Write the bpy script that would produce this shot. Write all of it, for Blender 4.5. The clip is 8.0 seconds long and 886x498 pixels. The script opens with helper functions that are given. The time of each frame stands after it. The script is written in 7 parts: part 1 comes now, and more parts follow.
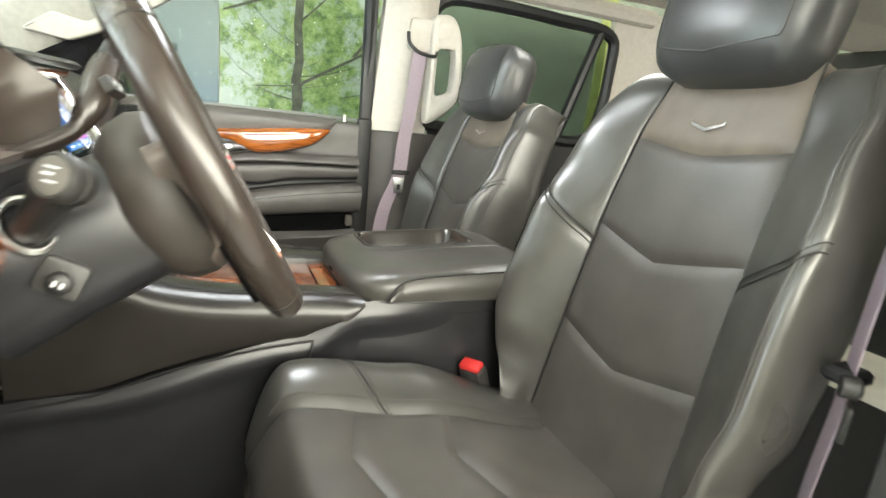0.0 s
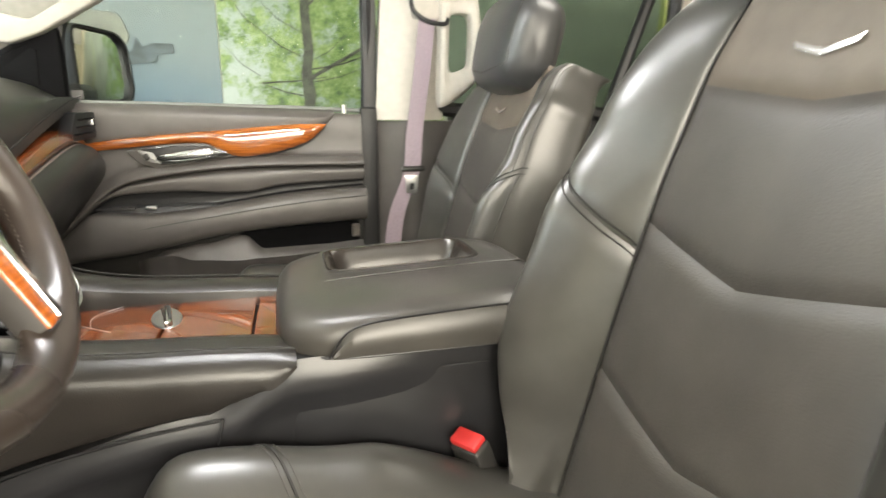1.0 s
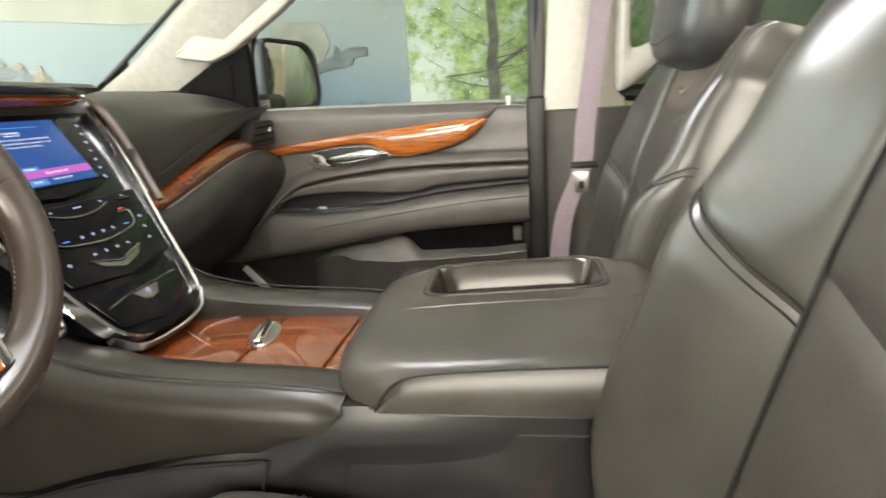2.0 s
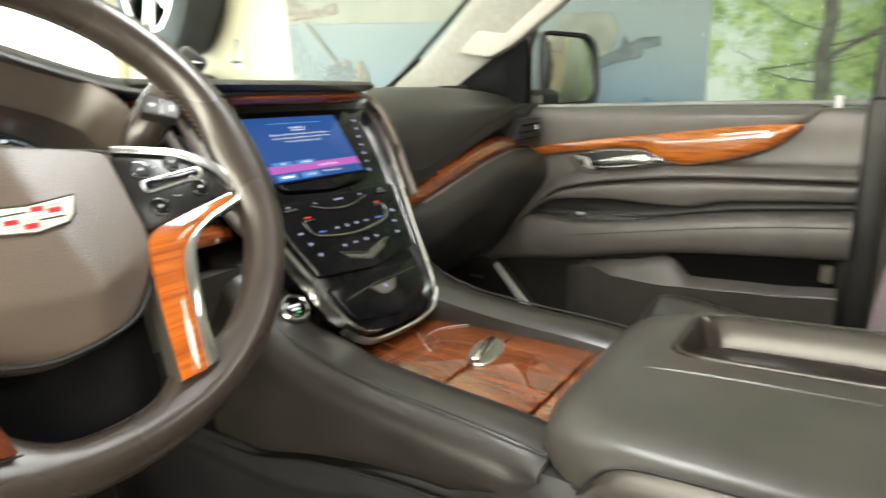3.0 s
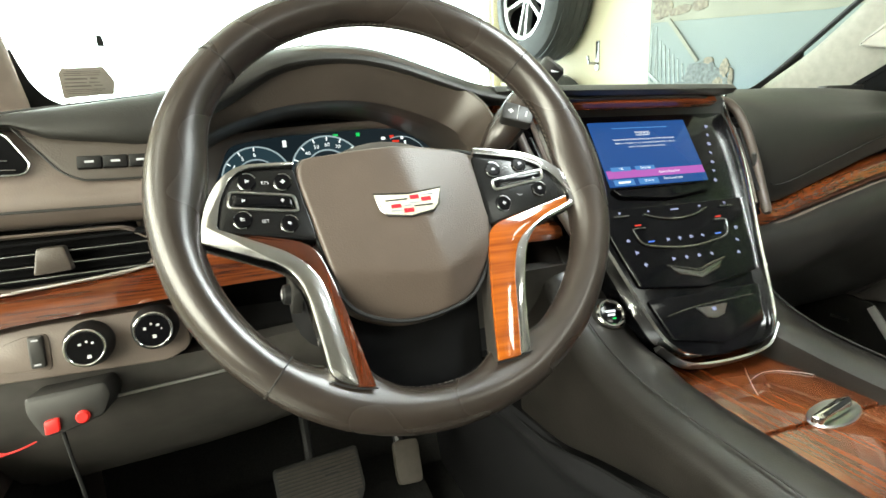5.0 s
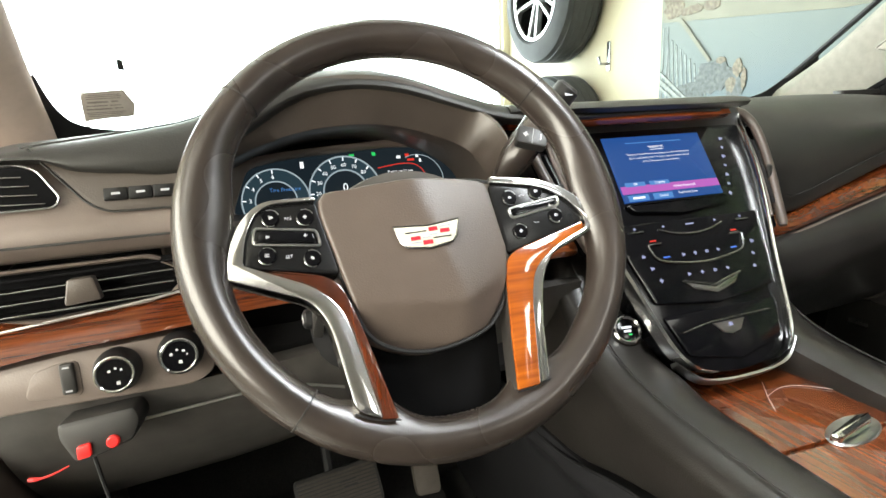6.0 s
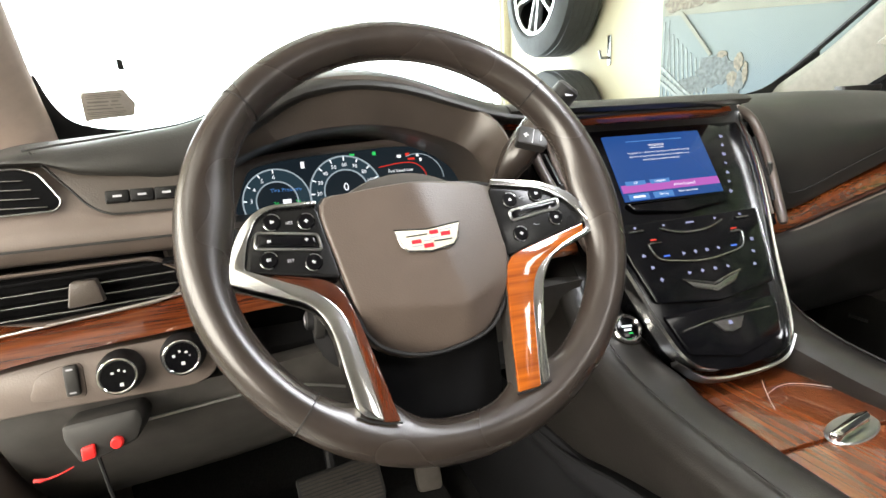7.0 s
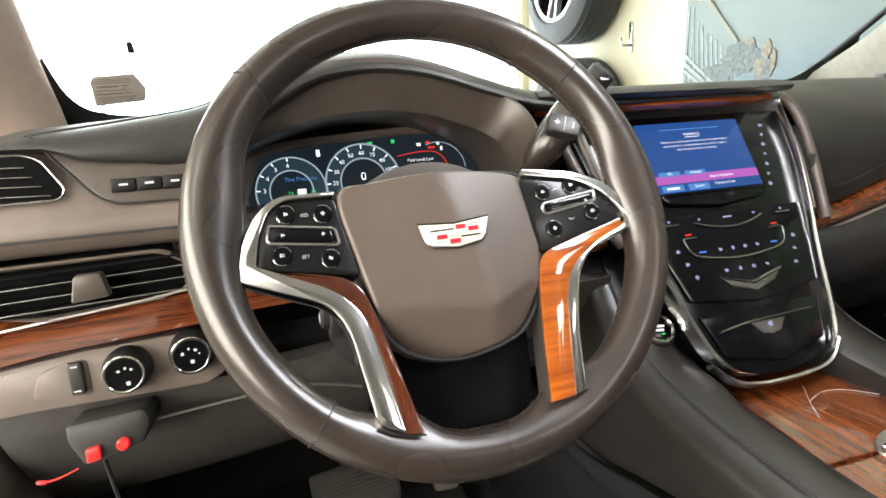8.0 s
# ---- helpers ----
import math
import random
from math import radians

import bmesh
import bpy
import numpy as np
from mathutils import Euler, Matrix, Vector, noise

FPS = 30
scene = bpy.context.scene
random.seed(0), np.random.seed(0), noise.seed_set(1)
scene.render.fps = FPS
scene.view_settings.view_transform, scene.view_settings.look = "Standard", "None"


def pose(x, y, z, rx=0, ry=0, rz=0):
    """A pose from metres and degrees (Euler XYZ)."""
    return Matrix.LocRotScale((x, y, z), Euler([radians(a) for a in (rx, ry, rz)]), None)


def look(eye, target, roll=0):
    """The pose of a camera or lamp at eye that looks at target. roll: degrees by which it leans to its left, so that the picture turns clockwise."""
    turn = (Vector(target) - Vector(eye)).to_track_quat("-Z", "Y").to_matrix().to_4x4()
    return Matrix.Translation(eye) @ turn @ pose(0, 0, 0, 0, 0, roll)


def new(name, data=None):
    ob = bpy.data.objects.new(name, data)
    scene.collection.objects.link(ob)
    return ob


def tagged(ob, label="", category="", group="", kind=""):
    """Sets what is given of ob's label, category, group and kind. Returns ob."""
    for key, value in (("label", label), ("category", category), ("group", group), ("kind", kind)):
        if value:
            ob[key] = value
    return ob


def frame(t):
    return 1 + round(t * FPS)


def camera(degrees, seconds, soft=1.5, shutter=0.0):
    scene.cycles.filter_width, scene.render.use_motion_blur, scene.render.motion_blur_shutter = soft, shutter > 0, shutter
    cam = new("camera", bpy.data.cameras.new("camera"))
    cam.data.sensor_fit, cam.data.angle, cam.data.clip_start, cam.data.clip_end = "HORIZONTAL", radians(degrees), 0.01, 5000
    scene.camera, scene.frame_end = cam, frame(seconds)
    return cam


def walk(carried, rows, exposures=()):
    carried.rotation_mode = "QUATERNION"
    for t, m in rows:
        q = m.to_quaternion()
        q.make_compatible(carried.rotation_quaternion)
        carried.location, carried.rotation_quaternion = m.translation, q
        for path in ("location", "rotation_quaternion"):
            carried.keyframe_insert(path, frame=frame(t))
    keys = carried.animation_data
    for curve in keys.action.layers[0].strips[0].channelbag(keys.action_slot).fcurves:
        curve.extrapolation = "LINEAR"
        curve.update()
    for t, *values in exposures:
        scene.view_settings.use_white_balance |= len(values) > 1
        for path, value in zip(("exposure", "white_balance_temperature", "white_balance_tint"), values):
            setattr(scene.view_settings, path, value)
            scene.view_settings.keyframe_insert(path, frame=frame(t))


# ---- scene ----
cam = camera(76.4, 8.0, shutter=0.5)
PATH = [
    (0, (-0.286, -1.094, 1.349), (0.489, 0.693, 0.892), 5.3),
    (0.5, (-0.16, -0.957, 1.344), (0.538, 0.862, 0.891), 3.2),
    (1, (-0.029, -0.833, 1.316), (0.492, 1.036, 0.833), 0.4),
    (1.2, (0.029, -0.797, 1.309), (0.352, 1.113, 0.811), -1.1),
    (2.3, (0.174, -0.645, 1.334), (-0.331, 1.218, 0.809), -4.1),
    (2.5, (0.165, -0.614, 1.338), (-0.517, 1.191, 0.809), -4.3),
    (3, (0.163, -0.574, 1.338), (-0.979, 0.993, 0.848), -2.6),
    (3.5, (0.172, -0.566, 1.342), (-1.309, 0.684, 0.845), -1.1),
    (4, (0.165, -0.572, 1.349), (-1.518, 0.399, 0.873), -1.2),
    (4.5, (0.171, -0.57, 1.344), (-1.611, 0.214, 0.887), -1.3),
    (5, (0.169, -0.573, 1.346), (-1.656, 0.11, 0.895), -1.8),
    (6.5, (0.17, -0.579, 1.382), (-1.669, 0.06, 0.924), -2.9),
    (7, (0.17, -0.578, 1.382), (-1.665, 0.06, 0.906), -3.0),
    (7.5, (0.165, -0.579, 1.382), (-1.674, 0.038, 0.893), -2.9),
    (8, (0.131, -0.576, 1.378), (-1.711, 0.014, 0.87), -2.8),
]
walk(cam, [(t, look(eye, target, roll)) for t, eye, target, roll in PATH],
     exposures=[(0.0, 0.96, 6600, 3), (1.0, 0.97, 6950, 8), (2.5, 0.84, 6950, 6), (4.0, 0.76, 6900, -2), (5.0, 0.75, 6700, -3), (6.5, 0.68, 6650, 8), (8.0, 0.69, 6650, 9)])

# ---- world and large lights ----
world = bpy.data.worlds.new("world")
scene.world = world
world.use_nodes = True
world.node_tree.nodes["Background"].inputs[0].default_value = (0.75, 0.85, 1.0, 1)
world.node_tree.nodes["Background"].inputs[1].default_value = 0.3


def area_lamp(name, m, sx, sy, watts, color=(1, 1, 1)):
    d = bpy.data.lights.new(name, "AREA")
    d.shape, d.size, d.size_y, d.energy, d.color = "RECTANGLE", sx, sy, watts, color
    ob = new(name, d)
    ob.matrix_world = m
    return ob


# unseen fill lamp, added on the driver's side to brighten the cabin
SIDE_FILL = (1.0, 0.94, 0.84)
area_lamp("side_fill_light", look((0.45, -3.0, 1.75), (0.1, 0.0, 1.2)), 4.4, 1.7, 245, SIDE_FILL)
# the cabin's own front lamp, lit while the door stands open
area_lamp("front_dome_light", look((-0.12, -0.06, 1.785), (-0.12, -0.059, 0.0)), 0.34, 0.14, 4.5, (0.91, 0.935, 1.0))
# lamp without a fitting, added for the white reflection on the right spoke
area_lamp("spoke_reflection_light", look((0.66, 0.18, 1.80), (0.66, 0.181, 0.0)), 0.28, 0.28, 2.0, (1.0, 0.97, 0.93))


# ---- materials ----
def mat(name, base, rough=0.5, metal=0.0, var=0.25, scale=30.0, bump=0.0, bscale=400.0, coat=0.0, emit=None, power=0.0, spec=0.5, vor=False, crease=0.0):
    m = bpy.data.materials.new(name)
    m.use_nodes = True
    nt = m.node_tree
    p = nt.nodes["Principled BSDF"]
    p.inputs["Roughness"].default_value = rough
    p.inputs["Metallic"].default_value = metal
    p.inputs["Coat Weight"].default_value = coat
    p.inputs["Coat Roughness"].default_value = 0.04
    p.inputs["Specular IOR Level"].default_value = spec
    tc = nt.nodes.new("ShaderNodeTexCoord")
    n1 = nt.nodes.new("ShaderNodeTexNoise")
    n1.inputs["Scale"].default_value = scale
    n1.inputs["Detail"].default_value = 6
    nt.links.new(tc.outputs["Object"], n1.inputs["Vector"])
    ramp = nt.nodes.new("ShaderNodeValToRGB")
    ramp.color_ramp.elements[0].position, ramp.color_ramp.elements[1].position = 0.3, 0.7
    ramp.color_ramp.elements[0].color = (*[c * (1 - var) for c in base], 1)
    ramp.color_ramp.elements[1].color = (*[min(1, c * (1 + var)) for c in base], 1)
    nt.links.new(n1.outputs["Fac"], ramp.inputs["Fac"])
    nt.links.new(ramp.outputs["Color"], p.inputs["Base Color"])
    # roughness wanders too
    mr = nt.nodes.new("ShaderNodeMapRange")
    mr.inputs["To Min"].default_value, mr.inputs["To Max"].default_value = rough * 0.85, min(1, rough * 1.15)
    n2 = nt.nodes.new("ShaderNodeTexNoise")
    n2.inputs["Scale"].default_value = scale * 0.3
    nt.links.new(tc.outputs["Object"], n2.inputs["Vector"])
    nt.links.new(n2.outputs["Fac"], mr.inputs["Value"])
    nt.links.new(mr.outputs["Result"], p.inputs["Roughness"])
    if bump:
        if vor:
            b = nt.nodes.new("ShaderNodeTexVoronoi")
            b.feature = "SMOOTH_F1"
            out = b.outputs["Distance"]
        else:
            b = nt.nodes.new("ShaderNodeTexNoise")
            b.inputs["Detail"].default_value = 3
            out = b.outputs["Fac"]
        b.inputs["Scale"].default_value = bscale
        nt.links.new(tc.outputs["Object"], b.inputs["Vector"])
        bn = nt.nodes.new("ShaderNodeBump")
        bn.inputs["Strength"].default_value = bump
        bn.inputs["Distance"].default_value = 0.0004
        nt.links.new(out, bn.inputs["Height"])
        nt.links.new(bn.outputs["Normal"], p.inputs["Normal"])
        if crease:
            c = nt.nodes.new("ShaderNodeTexNoise")
            c.inputs["Scale"].default_value, c.inputs["Detail"].default_value, c.inputs["Distortion"].default_value = 16.0, 4, 0.8
            nt.links.new(tc.outputs["Object"], c.inputs["Vector"])
            cb = nt.nodes.new("ShaderNodeBump")
            cb.inputs["Strength"].default_value, cb.inputs["Distance"].default_value = crease, 0.004
            nt.links.new(c.outputs["Fac"], cb.inputs["Height"])
            nt.links.new(cb.outputs["Normal"], bn.inputs["Normal"])
    if emit:
        p.inputs["Emission Color"].default_value = (*emit, 1)
        p.inputs["Emission Strength"].default_value = power
    return m


def wood_mat(name, dark, light, axis, scale=9.0, lean=0.0):
    """Gloss veneer: long grain lines along one axis, over slower bands of colour."""
    m = mat(name, dark, 0.25, coat=1.0)
    nt = m.node_tree
    p = nt.nodes["Principled BSDF"]
    p.inputs["Coat Roughness"].default_value = 0.02
    p.inputs["Specular IOR Level"].default_value = 0.2
    p.inputs["Coat IOR"].default_value = 1.8
    tc = nt.nodes.new("ShaderNodeTexCoord")
    vr = nt.nodes.new("ShaderNodeVectorRotate")
    vr.rotation_type = "Y_AXIS"
    vr.inputs["Angle"].default_value = lean
    nt.links.new(tc.outputs["Object"], vr.inputs["Vector"])

    def grain(across, along, detail, bend):
        mp = nt.nodes.new("ShaderNodeMapping")
        k = [scale * across] * 3
        k[axis] = scale * along
        mp.inputs["Scale"].default_value = k
        nt.links.new(vr.outputs["Vector"], mp.inputs["Vector"])
        n = nt.nodes.new("ShaderNodeTexNoise")
        n.inputs["Scale"].default_value, n.inputs["Detail"].default_value, n.inputs["Distortion"].default_value = 1.0, detail, bend
        nt.links.new(mp.outputs["Vector"], n.inputs["Vector"])
        return n.outputs["Fac"]

    both = nt.nodes.new("ShaderNodeMix")
    both.inputs[0].default_value = 0.45
    nt.links.new(grain(6.0, 0.55, 5, 0.5), both.inputs[2])
    nt.links.new(grain(38.0, 1.2, 4, 0.2), both.inputs[3])
    r = nt.nodes.new("ShaderNodeValToRGB")
    e = r.color_ramp.elements
    e[0].position, e[0].color = 0.36, (*dark, 1)
    e[1].position, e[1].color = 0.63, (*light, 1)
    nt.links.new(both.outputs[0], r.inputs["Fac"])
    nt.links.new(r.outputs["Color"], p.inputs["Base Color"])
    return m


LEATHER = mat("seat_leather", (0.033, 0.033, 0.033), 0.35, var=0.18, scale=14, bump=0.14, bscale=700, vor=True, crease=0.08)
LEATHER_BOLSTER = mat("seat_leather_bolster", (0.045, 0.043, 0.039), 0.29, spec=0.65, var=0.18, scale=14, bump=0.14, bscale=700, vor=True, crease=0.08)
LEATHER_PERF = mat("seat_leather_perforated", (0.056, 0.0505, 0.0455), 0.44, var=0.15, scale=14, bump=0.6, bscale=520, vor=True, crease=0.08)
LEATHER_BROWN = mat("seat_leather_brown", (0.105, 0.085, 0.067), 0.55, var=0.15, scale=20, bump=0.3, bscale=700, vor=True, crease=0.08)
PIPING = mat("light_thread", (0.05, 0.047, 0.043), 0.6, var=0.2, scale=900)
SEAM = mat("dark_thread", (0.015, 0.014, 0.013), 0.7)
DASH_DARK = mat("dash_dark_vinyl", (0.022, 0.0212, 0.0195), 0.42, var=0.15, scale=18, bump=0.4, bscale=600, vor=True)
DASH_BROWN = mat("dash_brown_leather", (0.160, 0.129, 0.112), 0.38, var=0.12, scale=16, bump=0.35, bscale=600, vor=True)
DOOR_VINYL = mat("door_vinyl", (0.078, 0.071, 0.067), 0.42, var=0.12, scale=16, bump=0.35, bscale=600, vor=True)
PLASTIC = mat("dark_plastic", (0.022, 0.021, 0.020), 0.45, var=0.2, scale=40, bump=0.25, bscale=900)
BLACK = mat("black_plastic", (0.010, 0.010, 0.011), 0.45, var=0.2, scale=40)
PIANO = mat("piano_black", (0.004, 0.004, 0.005), 0.14, var=0.2, scale=60, coat=0.0, spec=0.22)
CHROME = mat("brushed_chrome", (0.78, 0.78, 0.77), 0.16, metal=1.0, var=0.05, scale=60)
SATIN = mat("satin_silver", (0.60, 0.60, 0.59), 0.3, metal=1.0, var=0.06, scale=60)
HEADLINER = mat("headliner_cloth", (0.48, 0.447, 0.398), 0.85, var=0.06, scale=60, bump=0.2, bscale=1500)
# passenger pillar: darker than the driver's, its dimmer light put into the colour
PILLAR_CLOTH_DIM = mat("pillar_cloth", (0.24, 0.23, 0.205), 0.9, var=0.08, scale=60, bump=0.25, bscale=1500)
CARPET = mat("black_carpet", (0.022, 0.022, 0.022), 0.95, var=0.4, scale=300, bump=0.8, bscale=900)
RUBBER = mat("tyre_rubber", (0.022, 0.023, 0.024), 0.7, var=0.2, scale=30)
BELT = mat("seat_belt_webbing", (0.28, 0.22, 0.255), 0.7, var=0.1, scale=200, bump=0.3, bscale=1200)
RED = mat("red_plastic", (0.62, 0.02, 0.02), 0.35, var=0.1, emit=(1, 0.03, 0.02), power=0.12)
RED_DULL = mat("red_dull_plastic", (0.55, 0.03, 0.03), 0.4, var=0.1)
CONSOLE_SIDE = mat("console_side_vinyl", (0.016, 0.0160, 0.0176), 0.32, var=0.15, scale=18, bump=0.15, bscale=600, vor=True)
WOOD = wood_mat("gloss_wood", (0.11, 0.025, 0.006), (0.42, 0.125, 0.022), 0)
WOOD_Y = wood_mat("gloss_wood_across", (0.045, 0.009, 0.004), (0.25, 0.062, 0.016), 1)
# one spoke veneer twice: a shaded left copy, then a lit right copy
WOOD_Z_SHADED = wood_mat("gloss_wood_upright_shaded", (0.026, 0.005, 0.002), (0.11, 0.023, 0.006), 2, lean=radians(29))
WOOD_SPOKE_LIT = wood_mat("gloss_wood_spoke", (0.17, 0.032, 0.004), (0.43, 0.108, 0.011), 1)
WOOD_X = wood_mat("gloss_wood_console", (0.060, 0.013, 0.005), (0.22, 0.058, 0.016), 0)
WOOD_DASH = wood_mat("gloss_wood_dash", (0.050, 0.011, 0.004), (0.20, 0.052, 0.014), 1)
WOOD_DARK = wood_mat("dark_gloss_wood", (0.14, 0.028, 0.009), (0.40, 0.095, 0.026), 1)
WOOD_DARK.node_tree.nodes["Principled BSDF"].inputs["Coat Weight"].default_value = 0.35
WHITE = mat("white_print", (0.55, 0.55, 0.56), 0.5, var=0.03)


def glow(name, color, power):
    m = bpy.data.materials.new(name)
    m.use_nodes = True
    p = m.node_tree.nodes["Principled BSDF"]
    p.inputs["Base Color"].default_value = (0.01, 0.01, 0.01, 1)
    p.inputs["Emission Color"].default_value = (*color, 1)
    p.inputs["Emission Strength"].default_value = power
    p.inputs["Specular IOR Level"].default_value = 0.12
    p.inputs["Roughness"].default_value = 0.15
    return m


ICON = glow("icon_light", (0.60, 0.62, 1.0), 0.40)
ICON_BLUE = glow("icon_blue", (0.1, 0.25, 1.0), 0.60)
ICON_RED = glow("icon_red", (1.0, 0.05, 0.03), 0.50)
ICON_GREEN = glow("icon_green", (0.05, 0.9, 0.2), 0.50)
ICON_AMBER = glow("icon_amber", (1.0, 0.55, 0.05), 0.50)
SCREEN_BLUE = glow("screen_blue", (0.016, 0.085, 0.34), 0.58)
SCREEN_LIGHT = glow("screen_pale_blue", (0.10, 0.30, 0.75), 0.55)
SCREEN_PINK = glow("screen_pink", (0.42, 0.10, 0.45), 0.75)
GAUGE_TEAL = glow("gauge_teal", (0.02, 0.04, 0.055), 0.7)
GAUGE_RIM = glow("gauge_rim", (0.55, 0.66, 0.75), 0.42)


def glass_mat(name, tint=(0.9, 0.95, 0.93)):
    m = bpy.data.materials.new(name)
    m.use_nodes = True
    p = m.node_tree.nodes["Principled BSDF"]
    p.inputs["Base Color"].default_value = (*tint, 1)
    p.inputs["Roughness"].default_value = 0.0
    p.inputs["Transmission Weight"].default_value = 1.0
    p.inputs["IOR"].default_value = 1.02
    return m


GLASS = glass_mat("window_glass")
GLASS_TINT = glass_mat("tinted_glass", (0.36, 0.42, 0.38))

WHITE_LIT = glow("white_lit_print", (0.9, 0.93, 1.0), 0.9)
LEATHER_WHEEL = mat("wheel_leather", (0.031, 0.0240, 0.0203), 0.27, var=0.2, scale=20, bump=0.12, bscale=1100, vor=True, spec=0.65)
DASH_BROWN_GRAIN = mat("airbag_vinyl", (0.092, 0.071, 0.060), 0.34, var=0.10, scale=20, bump=0.55, bscale=900, vor=True)
SPOKE_GREY = mat("spoke_grey_plastic", (0.030, 0.027, 0.025), 0.45, var=0.15, scale=40, bump=0.25, bscale=900)
RIM_THREAD = mat("rim_thread", (0.075, 0.066, 0.058), 0.7)
PIANO_SOFT = mat("key_panel_black", (0.008, 0.008, 0.0085), 0.26, var=0.15, scale=60, spec=0.35)
SATIN_BRIGHT = mat("satin_chrome", (0.74, 0.74, 0.74), 0.15, metal=1.0, var=0.04, scale=60)
KEY_PRINT = mat("key_print_grey", (0.46, 0.46, 0.50), 0.5, var=0.03)
SATIN_DARK = mat("dark_chrome", (0.32, 0.32, 0.32), 0.25, metal=1.0, var=0.05, scale=60)
MATT_BLACK = mat("matt_black_plastic", (0.0045, 0.0045, 0.005), 0.85, var=0.2, scale=40, spec=0.08)
RUBBER_PAD = mat("pedal_rubber", (0.060, 0.051, 0.042), 0.7, var=0.15, scale=60)

# ---- building helpers ----
WORLD_OF = {}


def V(*a):
    return Vector(a)


def thing(name, at, label, category, group="", kind=""):
    ob = new(name)
    ob.location = at
    WORLD_OF[ob] = Matrix.Translation(at)
    return tagged(ob, label, category, group, kind)


def put(name, verts, faces, material, parent=None, label="", angle=38):
    me = bpy.data.meshes.new(name)
    me.from_pydata([tuple(v) for v in verts], [], faces)
    bm = bmesh.new()
    bm.from_mesh(me)
    bmesh.ops.recalc_face_normals(bm, faces=bm.faces)
    bm.to_mesh(me)
    bm.free()
    me.polygons.foreach_set("use_smooth", [True] * len(me.polygons))
    me.set_sharp_from_angle(angle=radians(angle))
    me.materials.append(material)
    ob = new(name, me)
    WORLD_OF[ob] = Matrix.Identity(4)
    if parent:
        ob.parent = parent
        ob.matrix_parent_inverse = WORLD_OF[parent].inverted()
    return tagged(ob, label)


def join(*meshes):
    vs, fs = [], []
    for v, f in meshes:
        n = len(vs)
        vs += list(v)
        fs += [tuple(i + n for i in q) for q in f]
    return vs, fs


def loft(secs, closed=True, cap=True, ring=False):
    n, k = len(secs[0]), len(secs)
    vs = [v for s in secs for v in s]
    fs = []
    for i in range(k if ring else k - 1):
        j = (i + 1) % k
        for a in range(n if closed else n - 1):
            b = (a + 1) % n
            fs.append((i * n + a, i * n + b, j * n + b, j * n + a))
    if cap and closed and not ring:
        fs.append(tuple(range(n)))
        fs.append(tuple(range((k - 1) * n, k * n)))
    return vs, fs


def curve(pts, per=6, closed=False):
    """Catmull-Rom through the points (tuples of any length)."""
    pts = [np.array(p, float) for p in pts]
    n = len(pts)
    out = []
    for i in range(n if closed else n - 1):
        if closed:
            p0, p1, p2, p3 = pts[i - 1], pts[i], pts[(i + 1) % n], pts[(i + 2) % n]
        else:
            p0, p1, p2, p3 = pts[max(i - 1, 0)], pts[i], pts[i + 1], pts[min(i + 2, n - 1)]
        for k in range(per):
            t = k / per
            out.append(0.5 * (2 * p1 + (p2 - p0) * t + (2 * p0 - 5 * p1 + 4 * p2 - p3) * t * t + (3 * p1 - p0 - 3 * p2 + p3) * t ** 3))
    if not closed:
        out.append(pts[-1])
    return [tuple(p) for p in out]


def rounded(pts, r=0.006, n=3):
    """A closed outline with its corners rounded."""
    out = []
    k = len(pts)
    for i in range(k):
        a, b, c = (Vector(pts[j % k]) for j in (i - 1, i, i + 1))
        d1, d2 = a - b, c - b
        q = min(r, d1.length * 0.45, d2.length * 0.45)
        s, e = b + d1.normalized() * q, b + d2.normalized() * q
        for j in range(n + 1):
            t = j / n
            out.append(tuple((1 - t) ** 2 * s + 2 * t * (1 - t) * b + t * t * e))
    return out


def eased(pts, sharp=0.002, soft=0.02, n=5):
    """A closed outline whose gentle bends are drawn out into curves, its true corners kept crisp."""
    out = []
    k = len(pts)
    for i in range(k):
        a, b, c = (Vector(pts[j % k]) for j in (i - 1, i, i + 1))
        d1, d2 = a - b, c - b
        q = min(sharp if d1.angle(d2) < 1.9 else soft, d1.length * 0.49, d2.length * 0.49)
        s, e = b + d1.normalized() * q, b + d2.normalized() * q
        out += [tuple((1 - t) ** 2 * s + 2 * t * (1 - t) * b + t * t * e) for t in (j / n for j in range(n + 1))]
    return out


def inset(pts, r):
    k = len(pts)
    area = sum(pts[i][0] * pts[(i + 1) % k][1] - pts[(i + 1) % k][0] * pts[i][1] for i in range(k))
    sg = 1 if area > 0 else -1
    out = []
    for i in range(k):
        a, b, c = (Vector(pts[j % k]) for j in (i - 1, i, i + 1))
        e1, e2 = (b - a).normalized(), (c - b).normalized()
        n = Vector((-e1.y - e2.y, e1.x + e2.x))
        n = n.normalized() if n.length > 1e-6 else Vector((-e1.y, e1.x))
        out.append(tuple(b + n * r * sg))
    return out


def frame_of(o, a, b):
    """A pose with the local x along a, y along b, z out of the face."""
    a, b = Vector(a).normalized(), Vector(b).normalized()
    n = a.cross(b).normalized()
    return Matrix(((a.x, b.x, n.x, o[0]), (a.y, b.y, n.y, o[1]), (a.z, b.z, n.z, o[2]), (0, 0, 0, 1)))


